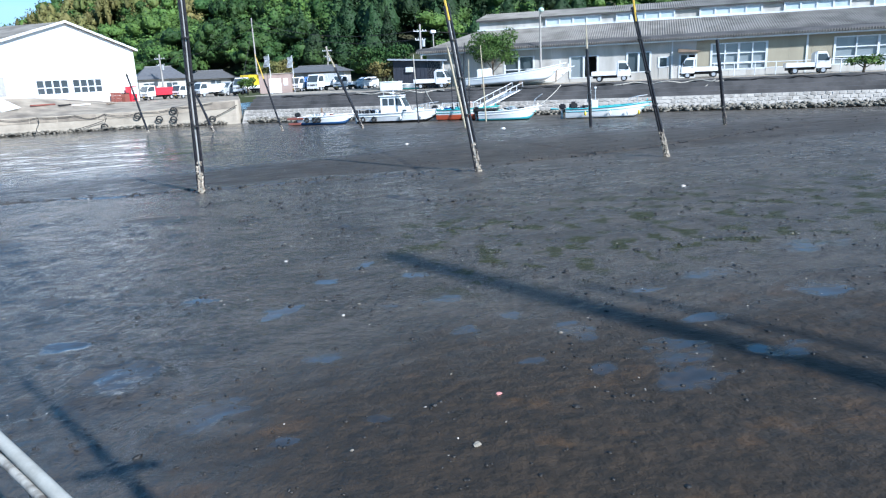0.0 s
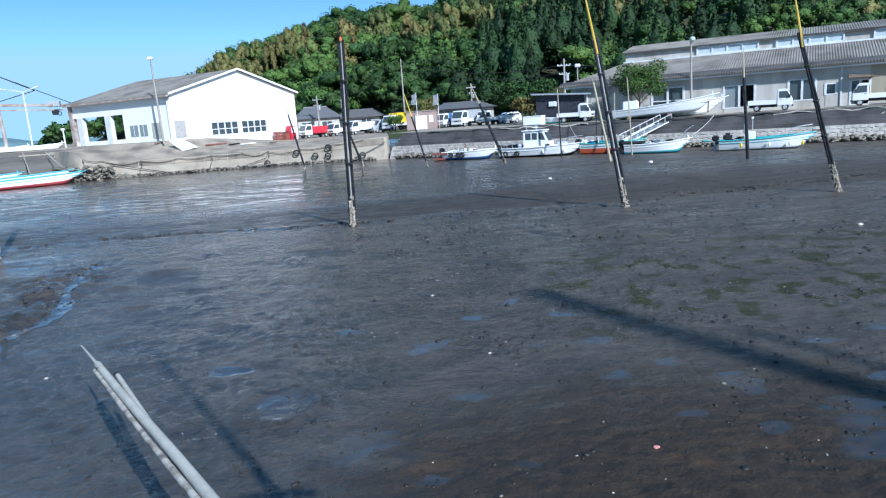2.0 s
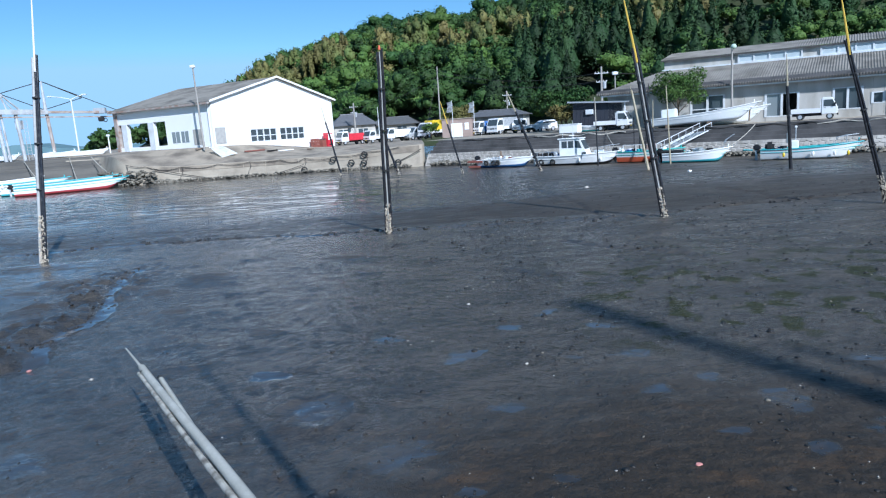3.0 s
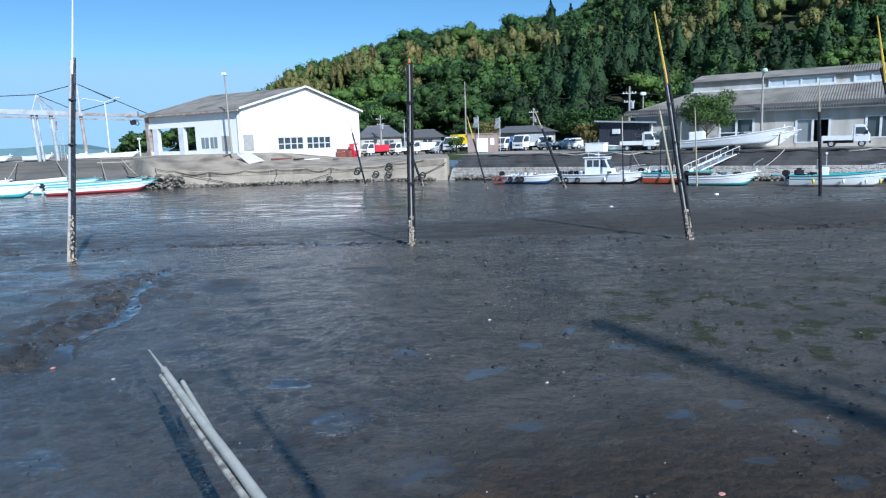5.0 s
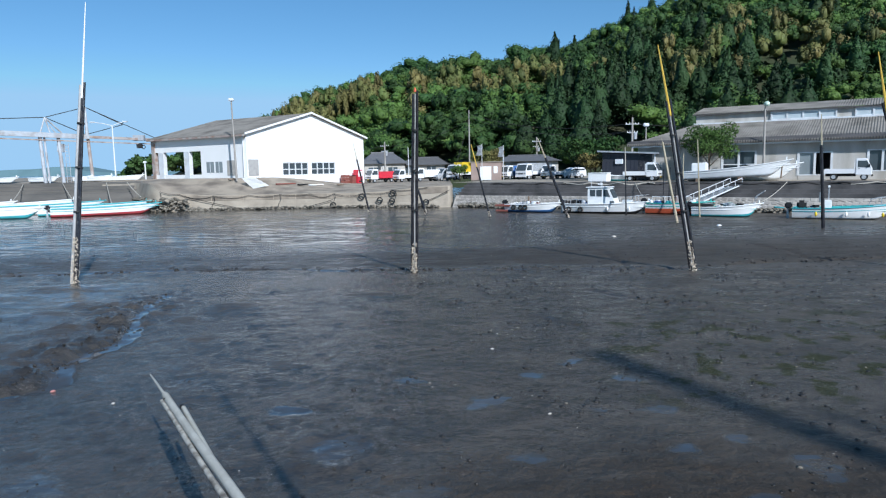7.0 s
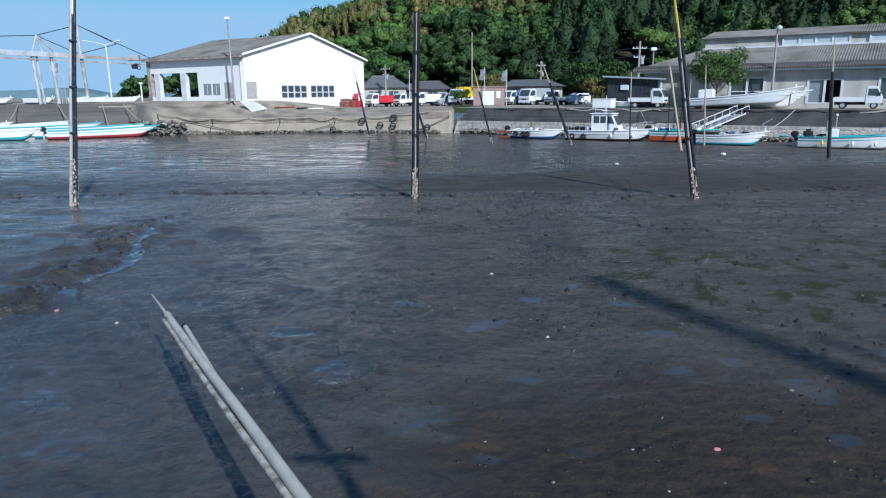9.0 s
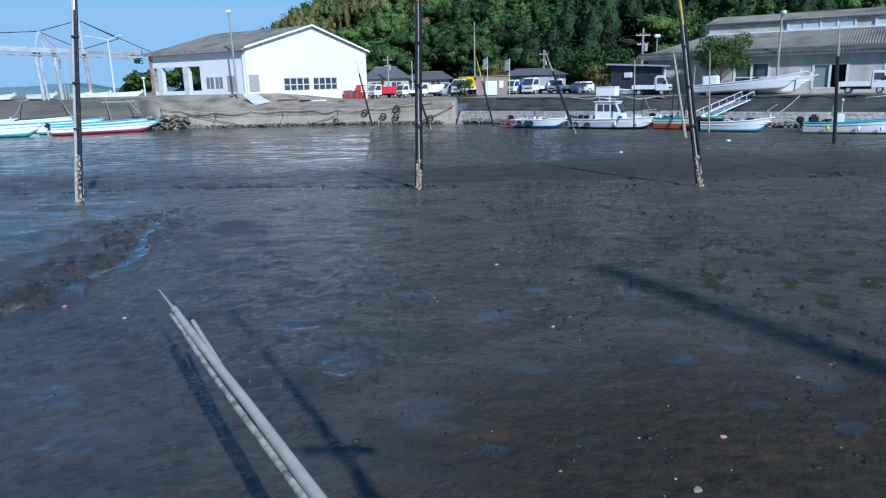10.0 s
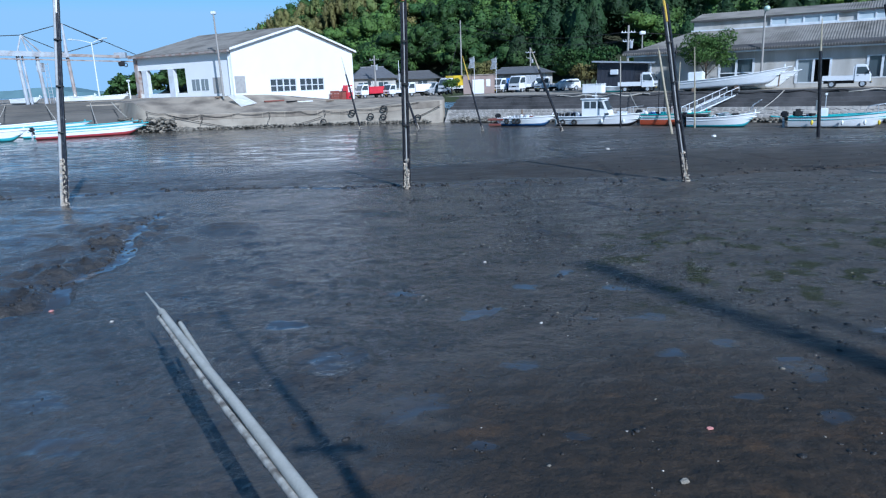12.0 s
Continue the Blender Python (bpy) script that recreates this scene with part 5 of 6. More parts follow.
def truck(label, m, L=3.4, W=1.48, Hc=1.78, colour=None, bed=None, cargo=None, cargo_h=0.0, group="parked trucks", stripe=None):
    """A cab-over truck, nose towards +x, its middle at the origin."""
    colour = colour or CARWHITE
    k = Hc / 1.78
    ob = thing("truck", label, "truck", m, group)
    f, r = L / 2, -L / 2
    c0 = f - 1.15 * k
    zf = 0.42 * k
    cab = part("cab", prism([(c0, zf), (f - 0.02, zf), (f, 0.55 * k), (f, 0.95 * k), (f - 0.34 * k, Hc - 0.1), (f - 0.5 * k, Hc), (c0 + 0.08, Hc), (c0, Hc - 0.08)], -W / 2, W / 2), colour, ob)
    bmod = cab.modifiers.new("bevel", "BEVEL")
    bmod.width, bmod.segments, bmod.limit_method = 0.05, 2, "ANGLE"
    for s in (-1, 1):
        part("side_window", prism([(c0 + 0.14, 1.05 * k), (f - 0.12 * k, 1.02 * k), (f - 0.38 * k, Hc - 0.2), (c0 + 0.14, Hc - 0.2)], s * (W / 2 + 0.004) - 0.006, s * (W / 2 + 0.004) + 0.006), GLASS, cab)
        part("door_handle", box(c0 + 0.16, c0 + 0.3, s * (W / 2 + 0.012) - 0.012, s * (W / 2 + 0.012) + 0.012, 0.92 * k, 0.95 * k), RUBBER, cab)
        part("headlight", box(f - 0.03, f + 0.015, s * W * 0.36 - 0.13, s * W * 0.36 + 0.13, 0.62 * k, 0.76 * k, 0.01), GLASSPALE, cab, "clear headlight")
        part("mirror", box(f - 0.22, f - 0.14, s * (W / 2 + 0.1) - 0.06, s * (W / 2 + 0.1) + 0.06, 1.12 * k, 1.34 * k, 0.02), RUBBER, cab)
    bm = bmesh.new()
    n = Vector((0.83, 0, 0.34)).normalized() * 0.012
    v = [bm.verts.new(Vector(p) + n) for p in ((f - 0.01, -W * 0.44, 0.99 * k), (f - 0.01, W * 0.44, 0.99 * k), (f - 0.32 * k, W * 0.42, Hc - 0.14), (f - 0.32 * k, -W * 0.42, Hc - 0.14))]
    bm.faces.new(v)
    part("windscreen", bm, GLASS, cab)
    part("bumper", box(f - 0.06, f + 0.06, -W / 2, W / 2, 0.30 * k, 0.46 * k, 0.02), RUBBER if k < 1.1 else colour, ob)
    part("grille", box(f, f + 0.012, -W * 0.22, W * 0.22, 0.6 * k, 0.74 * k), RUBBER, ob)
    part("number_plate", box(f + 0.06, f + 0.07, -0.16, 0.16, 0.36 * k, 0.44 * k), YELLOW if k < 1.1 else WHITE, ob)
    part("chassis", box(r + 0.1, c0, -W * 0.3, W * 0.3, 0.32 * k, 0.55 * k), DARK, ob)
    part("bed", box(r, c0 - 0.05, -W / 2, W / 2, 0.55 * k, 0.64 * k, 0.01), bed or colour, ob)
    h = 0.64 * k + 0.29
    for s in (-1, 1):
        part("side_board", box(r, c0 - 0.05, s * (W / 2 - 0.015) - 0.015, s * (W / 2 - 0.015) + 0.015, 0.62 * k, h), bed or colour, ob)
    part("tail_board", box(r, r + 0.03, -W / 2 + 0.03, W / 2 - 0.03, 0.62 * k, h), bed or colour, ob)
    part("head_frame", box(c0 - 0.09, c0 - 0.04, -W / 2, W / 2, h, Hc * 0.93), bed or colour, ob)
    if cargo_h:
        part("load", box(r + 0.08, c0 - 0.12, -W / 2 + 0.05, W / 2 - 0.05, 0.66 * k, 0.66 * k + cargo_h, 0.04), cargo, ob, "covered load")
    for x in (f - 0.55 * k, r + 0.7 * k):
        for s in (-1, 1):
            wheel(ob, x, s * (W / 2 - 0.09), 0.27 * k)
    return ob


def car(label, m, L=3.9, W=1.65, H=1.75, colour=None, group="parked trucks"):
    ob = thing("car", label, "car", m, group)
    f, r = L / 2, -L / 2
    body = part("body", prism([(r, 0.3), (f - 0.05, 0.3), (f, 0.55), (f - 0.1, 0.85), (f - 0.75, 1.0), (f - 1.35, H - 0.08), (f - 1.6, H), (r + 0.25, H), (r + 0.05, 1.0)], -W / 2, W / 2), colour or CARWHITE, ob)
    bmod = body.modifiers.new("bevel", "BEVEL")
    bmod.width, bmod.segments, bmod.limit_method = 0.07, 2, "ANGLE"
    for s in (-1, 1):
        part("side_window", prism([(r + 0.3, 1.02), (f - 0.9, 1.02), (f - 1.4, H - 0.18), (r + 0.4, H - 0.18)], s * (W / 2 + 0.003) - 0.005, s * (W / 2 + 0.003) + 0.005), GLASS, body)
        part("headlight", box(f - 0.1, f + 0.01, s * W * 0.36 - 0.14, s * W * 0.36 + 0.14, 0.64, 0.8, 0.02), GLASSPALE, body)
    bm = bmesh.new()
    n = Vector((0.7, 0, 0.6)).normalized() * 0.014
    v = [bm.verts.new(Vector(p) + n) for p in ((f - 0.78, -W * 0.44, 1.03), (f - 0.78, W * 0.44, 1.03), (f - 1.32, W * 0.41, H - 0.12), (f - 1.32, -W * 0.41, H - 0.12))]
    bm.faces.new(v)
    part("windscreen", bm, GLASS, body)
    part("grille", box(f - 0.01, f + 0.012, -W * 0.25, W * 0.25, 0.45, 0.6), RUBBER, ob)
    for x in (f - 0.7, r + 0.7):
        for s in (-1, 1):
            wheel(ob, x, s * (W / 2 - 0.08), 0.3)
    return ob


KEI = "small white flatbed truck parked on the quay"
truck(KEI, Q(45.7, 7.0, QZ + 0.02, 0))
truck(KEI, Q(37.3, 7.2, QZ + 0.02, 180))
truck(KEI, Q(29.6, 6.6, QZ + 0.02, 0))
truck("small white flatbed truck beside the dark shed", Q(12.4, 7.2, QZ + 0.02, 0))


def on_land(x, y):
    return float(land_height(np.array(x), np.array(y) - front(np.array(x)))) if x < 1 else QZ - 0.06


def parked(fn, x, y, turn, **kw):
    return fn(m=pose(x, y, on_land(x, y) + 0.03, 0, 0, turn), **kw)


parked(truck, -8.6, 94.5, 218, label="white truck with a red crane arm and box", L=4.0, W=1.6, Hc=1.8, bed=RED, cargo=RED, cargo_h=0.8)
parked(truck, -5.2, 95.5, 222, label="white small truck parked on the apron", L=3.6, W=1.5, Hc=1.72)
parked(truck, -2.4, 96.0, 215, label="white truck with a high white rack", L=4.0, W=1.6, Hc=1.85, cargo=WHITE, cargo_h=0.9)
parked(car, 0.2, 97.0, 222, label="silver grey minivan parked in the row", colour=SILVER)
parked(truck, 2.6, 95.5, 225, label="white truck loaded with yellow machinery", L=4.4, W=1.65, Hc=2.05, cargo=YELLOW, cargo_h=1.6)
parked(truck, 5.0, 99.5, 225, label="white truck with a red and white box", L=4.0, W=1.6, Hc=1.8, cargo=RED, cargo_h=1.0)
parked(truck, 9.0, 88.5, 225, label="white truck with blue sheeted load", L=4.0, W=1.6, Hc=1.8, bed=BLUE, cargo=BLUE, cargo_h=1.1)
parked(truck, 11.2, 86.8, 225, label="white truck with a pale blue covered load", L=4.4, W=1.7, Hc=2.0, cargo=SILVER, cargo_h=1.3)
parked(truck, 14.0, 86.0, 215, label="small white flatbed truck at the end of the row", L=3.5)
parked(car, 16.4, 87.0, 200, label="small white car at the end of the row", L=3.3, W=1.45, H=1.4)

# ---- huts, houses, machines ----
def hut():
    ob = thing("hut", "dull pink flat-roofed hut with pale shutters", "hut", pose(5.6, 87.5, QZ - 0.05, 0, 0, -12))
    part("wall", box(-1.9, 1.9, -1.0, 1.4, 0, 2.25, 0.03), BEIGE, ob)
    part("roof", box(-2.0, 2.0, -1.1, 1.5, 2.25, 2.36, 0.02), CONC, ob)
    part("shutter", box(-0.7, 0.7, -1.04, -1.0, 0.05, 1.75), WHITE, ob)
    part("side_shutter", box(1.0, 1.5, -1.04, -1.0, 0.9, 1.75), WHITE, ob)


hut()


def vending_machine():
    ob = thing("vending_machine", "red drink vending machine by the warehouse wall", "machine", WROT @ pose(18.1, -0.85, 2.05, 0, 0, 0))
    part("cabinet", box(-0.45, 0.62, -0.35, 0.4, 0.05, 1.85, 0.04), RED, ob)
    part("display", box(-0.34, 0.52, -0.375, -0.34, 0.95, 1.7, 0.01), WHITE, ob, "white drinks display")
    for z in (1.12, 1.38):
        part("button_row", box(-0.32, 0.50, -0.385, -0.372, z, z + 0.05), RED, ob)
    part("tray", box(-0.2, 0.45, -0.38, -0.34, 0.25, 0.42), RUBBER, ob)


vending_machine()
part_ob = thing("bin_box", "low dark red bottle bin beside the vending machine", "bin", WROT @ pose(17.1, -0.8, 2.05))
part("body", box(-0.38, 0.38, -0.28, 0.3, 0.05, 1.05, 0.03), BROWNRED, part_ob)
part("lid", box(-0.40, 0.40, -0.30, 0.32, 1.05, 1.12, 0.02), DARK, part_ob)
part_ob = thing("crate_stack", "stack of weathered brown crates by the wall", "crates", WROT @ pose(15.6, -0.8, 2.2))
for k in range(3):
    part("crate", box(-0.5, 0.5, -0.3, 0.35, 0.36 * k, 0.36 * k + 0.34, 0.02), BROWNRED, part_ob)


def house(label, m, w=8.0, d=6.0, wall_h=2.6, roof_h=1.6, wall=None):
    ob = thing("house", label, "house", m, "houses under the hill")
    part("wall", box(-w / 2, w / 2, -d / 2, d / 2, 0, wall_h), wall or WALLGREY, ob)
    bm = bmesh.new()
    e = 0.6
    c = [bm.verts.new(p) for p in ((-w / 2 - e, -d / 2 - e, wall_h), (w / 2 + e, -d / 2 - e, wall_h), (w / 2 + e, d / 2 + e, wall_h), (-w / 2 - e, d / 2 + e, wall_h))]
    t = [bm.verts.new(p) for p in ((-w / 2 + 1.6, 0, wall_h + roof_h), (w / 2 - 1.6, 0, wall_h + roof_h))]
    for f in ((c[0], c[1], t[1], t[0]), (c[1], c[2], t[1]), (c[2], c[3], t[0], t[1]), (c[3], c[0], t[0]), (c[3], c[2], c[1], c[0])):
        bm.faces.new(f)
    part("roof", bm, ROOFTILE, ob, "dark tiled hipped roof")
    part("ridge", rod((-w / 2 + 1.5, 0, wall_h + roof_h), (w / 2 - 1.5, 0, wall_h + roof_h), 0.14), ROOFTILE, ob)
    for x in (-w * 0.28, w * 0.2):
        win = part("window", box(x - 0.8, x + 0.8, -d / 2 - 0.03, -d / 2 + 0.01, 0.9, 2.0), GLASS, ob)
        part("window_frame", box(x - 0.04, x + 0.04, -d / 2 - 0.05, -d / 2 - 0.03, 0.9, 2.0), WHITESTEEL, win)
    return ob


house("two-tone house with a dark tiled roof", pose(-10.6, 121, 2.2, 0, 0, 12), 7, 6, 2.6, 1.9)
house("low grey house with a tiled roof", pose(-3.2, 124, 2.2, 0, 0, -8), 8, 6, 2.3, 1.3)
house("low dark-roofed house behind the trucks", pose(13.2, 108, 2.2, 0, 0, -20), 9, 5, 2.5, 0.9)
house("low house with a dark roof", pose(6.0, 121, 2.2, 0, 0, 0), 8, 5, 2.2, 1.2)
tank_ob = thing("storage_tank", "white boxy storage tank on the quay", "tank", Q(8.8, 5.2, QZ, 0))
part("body", box(-0.95, 0.95, -0.6, 0.6, 0.02, 0.85, 0.05), WHITE, tank_ob)
part("lid", box(-0.98, 0.98, -0.63, 0.63, 0.83, 0.9, 0.02), WHITE, tank_ob)


def gangway():
    ob = thing("gangway", "white metal gangway ladder sloping down from the quay", "gangway")
    a, b = Q(21.6, 3.2, 2.1).translation, Q(19.3, -2.4, 0.75).translation
    d = (b - a)
    side = d.cross(Vector((0, 0, 1))).normalized() * 0.55
    for s in (-1, 1):
        part("side_beam", rod(a + side * s, b + side * s, 0.05), WHITESTEEL, ob)
        up = Vector((0, 0, 0.55))
        part("handrail", rod(a + side * s + up, b + side * s + up, 0.03), WHITESTEEL, ob)
        for k in range(7):
            p = a.lerp(b, k / 6) + side * s
            part("post", rod(p, p + up, 0.025), WHITESTEEL, ob)
    for k in range(18):
        p = a.lerp(b, (k + 0.5) / 18)
        part("tread", rod(p - side, p + side, 0.035, seg=6), WHITESTEEL, ob)


gangway()

# bamboo and pipe stakes among the moored boats
for k, (s, q, top, lean, ma) in enumerate([(15.2, -6.2, 5.2, -0.15, BLACKPOLE), (18.4, -4.4, 5.9, 0.35, BLACKPOLE), (19.5, -6.4, 4.6, 0.05, BAMBOO), (20.8, -6.3, 5.6, -0.3, BAMBOO), (17.6, -3.0, 3.6, 0.1, BLACKPOLE)]):
    p = Q(s, q, -0.3).translation
    st = thing("stake", "thin mooring stake among the moored boats", "stake", Matrix.Translation(p), "mooring stakes")
    up = (QU * lean + Vector((0, 0, top + 0.3)))
    part("shaft", tube([(0, 0, 0), up * 0.6, up], [0.06, 0.05, 0.03], 7), BLACKPOLE if k != 3 else BAMBOO, st)
    part("tip", tube([up * 0.62, up * 1.02], [0.052, 0.03], 7), ma if ma is BAMBOO else PALEROPE if k == 0 else BLACKPOLE, st)


# ---- lamps, utility poles, wires ----
def lamp_post(label, base, h, lean=(0, 0), head="ball", r=0.09):
    ob = thing("lamp_post", label, "lamp post", Matrix.Translation(base), "lamp posts")
    top = Vector((lean[0], lean[1], h))
    part("post", tube([(0, 0, 0), top * 0.5, top], [r * 1.3, r * 1.1, r * 0.8], 10), UPOLE, ob, smooth=True)
    if head == "ball":
        bm = bmesh.new()
        bmesh.ops.create_uvsphere(bm, u_segments=12, v_segments=8, radius=0.26, matrix=Matrix.Translation(top + Vector((0, -0.3, 0.25))) @ Matrix.Diagonal((1, 1, 0.9, 1)))
        part("lamp_head", bm, mat("pale green lamp glass", (0.5, 0.62, 0.52), 0.2, bump=0), ob, "pale green glass globe", True)
        part("arm", tube([top, top + Vector((0, -0.15, 0.2)), top + Vector((0, -0.3, 0.2))], 0.05), STEEL, ob)
    else:
        part("lamp_head", box(top.x - 0.28, top.x + 0.28, top.y - 0.2, top.y + 0.2, h - 0.1, h + 0.22, 0.06), WHITESTEEL, ob)
    return ob


lamp_post("tall concrete lamp post with a glass globe", Q(22.95, 8.5, QZ).translation, 6.5, (-0.05, 0.0))
lamp_post("tall leaning lamp post before the white warehouse", (-22.75, 75.6, 3.0), 8.7, (-0.15, 0), "box")
lamp_post("slim street lamp behind the dark shed", Q(11.2, 12.2, QZ).translation, 5.6, (0, 0), "box", 0.07)


def utility_pole(label, base, h, arms=2, r=0.15):
    ob = thing("utility_pole", label, "utility pole", Matrix.Translation(base), "utility poles")
    part("post", rod((0, 0, 0), (0, 0, h), r * 1.2, r * 0.75, 10), UPOLE, ob, smooth=True)
    for k in range(arms):
        z = h - 0.7 - 0.9 * k
        arm = part("crossarm", box(-0.75 + 0.2 * k, 0.75 - 0.2 * k, -0.05, 0.05, z - 0.04, z + 0.04), STEEL, ob)
        for x in (-0.65, -0.3, 0.3, 0.65):
            part("insulator", rod((x * (1 - 0.2 * k), 0, z + 0.05), (x * (1 - 0.2 * k), 0, z + 0.18), 0.03), WHITE, arm)
    if arms:
        part("transformer", rod((0.3, -0.1, h - 2.3), (0.3, -0.1, h - 1.6), 0.18, seg=12), STEEL, ob)
    return ob


UP = [Vector((5.9, 100.0, 2.2)), Vector(Q(9.2, 14.0, QZ).translation), Vector((-9.65, 115, 2.2)), Vector((15.3, 112, 2.2))]
utility_pole("tall bare wooden-grey utility pole", UP[0] - Vector((2.0, 0, 0)), 9.9, 0, 0.11)
utility_pole("grey utility pole with crossarms behind the shed", UP[1], 6.6, 2, 0.13)
utility_pole("distant utility pole with crossarms", UP[2], 6.2, 2)
utility_pole("distant utility pole with crossarms", UP[3], 6.4, 2)
pole_ob = thing("flag_pole", "slim pale pole before the houses", "pole", Matrix.Translation((-5.6, 112, 2.2)))
part("shaft", rod((0, 0, 0), (0, 0, 5.2), 0.07, 0.05), WHITESTEEL, pole_ob)
wires = thing("power_lines", "thin dark power lines strung between poles", "wires")
for a, b, dz in ((UP[0] + Vector((-2, 0, 9.4)), UP[1] + Vector((0, 0, 6.0)), 1.2), (UP[0] + Vector((-2, 0, 8.9)), UP[1] + Vector((0.4, 0, 5.2)), 1.3),
                 (UP[1] + Vector((0.5, 0, 5.9)), UP[1] + Vector((34, -4, 5.4)), 0.8), (UP[0] + Vector((-2, 0, 8.6)), UP[2] + Vector((0, 0, 5.5)), 1.0),
                 (UP[2] + Vector((0, 0, 5.6)), UP[2] + Vector((-26, 6, 4.4)), 1.0), (UP[3] + Vector((0, 0, 5.6)), UP[1] + Vector((0, 0, 5.4)), 0.8), (UP[0] + Vector((-2, 0, 8.8)), (1.5, 93, 3.5), 0.3)):
    part("wire", tube(sag(a, b, dz, 14), 0.03, 5), BLACKROPE, wires)


def banner(x, y, h, colour):
    ob = thing("banner", "upright fishing-harbour banner on a thin pole", "banner", Matrix.Translation((x, y, QZ - 0.1)), "banners")
    part("pole", rod((0, 0, 0), (0, 0, h), 0.035), WHITESTEEL, ob)
    bm = bmesh.new()
    rows = [[bm.verts.new((0.02 + 0.08 * math.sin(i), 0.05 * math.sin(i * 1.7), h - 0.1 - 0.22 * i)), bm.verts.new((-0.62 + 0.1 * math.sin(i * 0.8), 0.12 * math.sin(i * 1.1), h - 0.25 - 0.2 * i))] for i in range(7)]
    for a, b in zip(rows, rows[1:]):
        bm.faces.new((a[0], a[1], b[1], b[0]))
    bmesh.ops.solidify(bm, geom=bm.faces[:], thickness=0.01)
    part("cloth", bm, colour, ob)


banner(4.9, 86.0, 4.6, SILVER)
banner(7.6, 86.2, 4.4, SILVER)


# ---- boat hoist by the warehouse ----
def hoist():
    ob = thing("boat_hoist", "white steel boat hoist with a long beam and stays", "hoist")
    A, B = Vector((-37.3, 90.0, 8.26)), Vector((-56.2, 65.6, 8.95))
    d = (B - A).normalized()
    side = d.cross(Vector((0, 0, 1))).normalized()

    def girder(a, b, w, h):
        bm = bmesh.new()
        up = Vector((0, 0, 1))
        vs = [[bm.verts.new(p + side * sx * w / 2 + up * sz * h / 2) for sx, sz in ((-1, -1), (1, -1), (1, 1), (-1, 1))] for p in (a, b)]
        for k in range(4):
            bm.faces.new((vs[0][k], vs[0][(k + 1) % 4], vs[1][(k + 1) % 4], vs[1][k]))
        bm.faces.new(vs[0][::-1]), bm.faces.new(vs[1])
        bmesh.ops.recalc_face_normals(bm, faces=bm.faces[:])
        return bm
    P = lambda t, z=0.0: A + (B - A) * t + Vector((0, 0, z))
    part("beam", girder(P(0.28), P(1.0), 0.45, 0.55), HOISTPAINT_SHADED, ob)
    part("inner_beam", girder(P(0), P(0.42), 0.35, 0.30), RUST, ob, "rust-streaked beam end")
    part("rail", girder(P(0, -0.55), P(1, -0.62), 0.12, 0.14), RUST, ob)
    foot = 3.05
    for t, ma, w in ((0.385, HOISTPAINT_SHADED, 0.2), (0.435, HOISTPAINT_SHADED, 0.12), (0.45, HOISTPAINT_SHADED, 0.2), (0.275, RUST, 0.2)):
        p = P(t)
        part("leg", rod((p.x, p.y, foot), (p.x - 0.25, p.y, p.z - 0.2), w, seg=8), ma, ob)
    p = P(0.365)
    for s in (-0.22, 0.22):
        part("ladder_stile", rod((p.x + s, p.y, foot), (p.x + s, p.y, 7.6), 0.03), HOISTPAINT_SHADED, ob)
    for k in range(12):
        part("ladder_rung", rod((p.x - 0.22, p.y, foot + 0.4 + 0.36 * k), (p.x + 0.22, p.y, foot + 0.4 + 0.36 * k), 0.02), HOISTPAINT_SHADED, ob)
    part("control_box", box(p.x - 1.0, p.x - 0.4, p.y - 0.3, p.y + 0.3, 6.6, 7.6, 0.04), HOISTPAINT_SHADED, ob)
    q = P(0.435, 2.0)
    for t in (0.455, 0.42, 0.375):
        part("frame_strut", rod(P(t, 0.2), q, 0.09), HOISTPAINT_SHADED, ob)
    part("frame_strut", rod(P(0.40, 0.2), P(0.42, 1.1), 0.06), HOISTPAINT_SHADED, ob)
    m = P(0.285, 3.5)
    part("mast", tube([P(0.285), m], [0.22, 0.1], 8), HOISTPAINT_SHADED, ob)
    for a, b in ((m, P(0.0, 0.2)), (m, q), (q, P(1.0, 0.3)), (q, P(0.285, 0.2)), (P(0.14, 1.7), P(0.285, 0.3)), (m, P(0.14, 1.7))):
        part("stay", rod(a, b, 0.045, seg=6), BLACKROPE, ob)
    h = P(0.075, -0.4)
    part("trolley", box(h.x - 0.7, h.x + 0.7, h.y - 0.3, h.y + 0.3, h.z + 0.2, h.z + 0.9, 0.05), STEEL, ob)
    part("hook_block", box(h.x - 0.35, h.x + 0.35, h.y - 0.2, h.y + 0.2, h.z - 0.75, h.z - 0.1, 0.08), DARK, ob)
    part("hook", ring(0.22, 0.05, m=Matrix.Translation((h.x + 0.5, h.y, h.z - 0.6))), DARK, ob)


hoist()
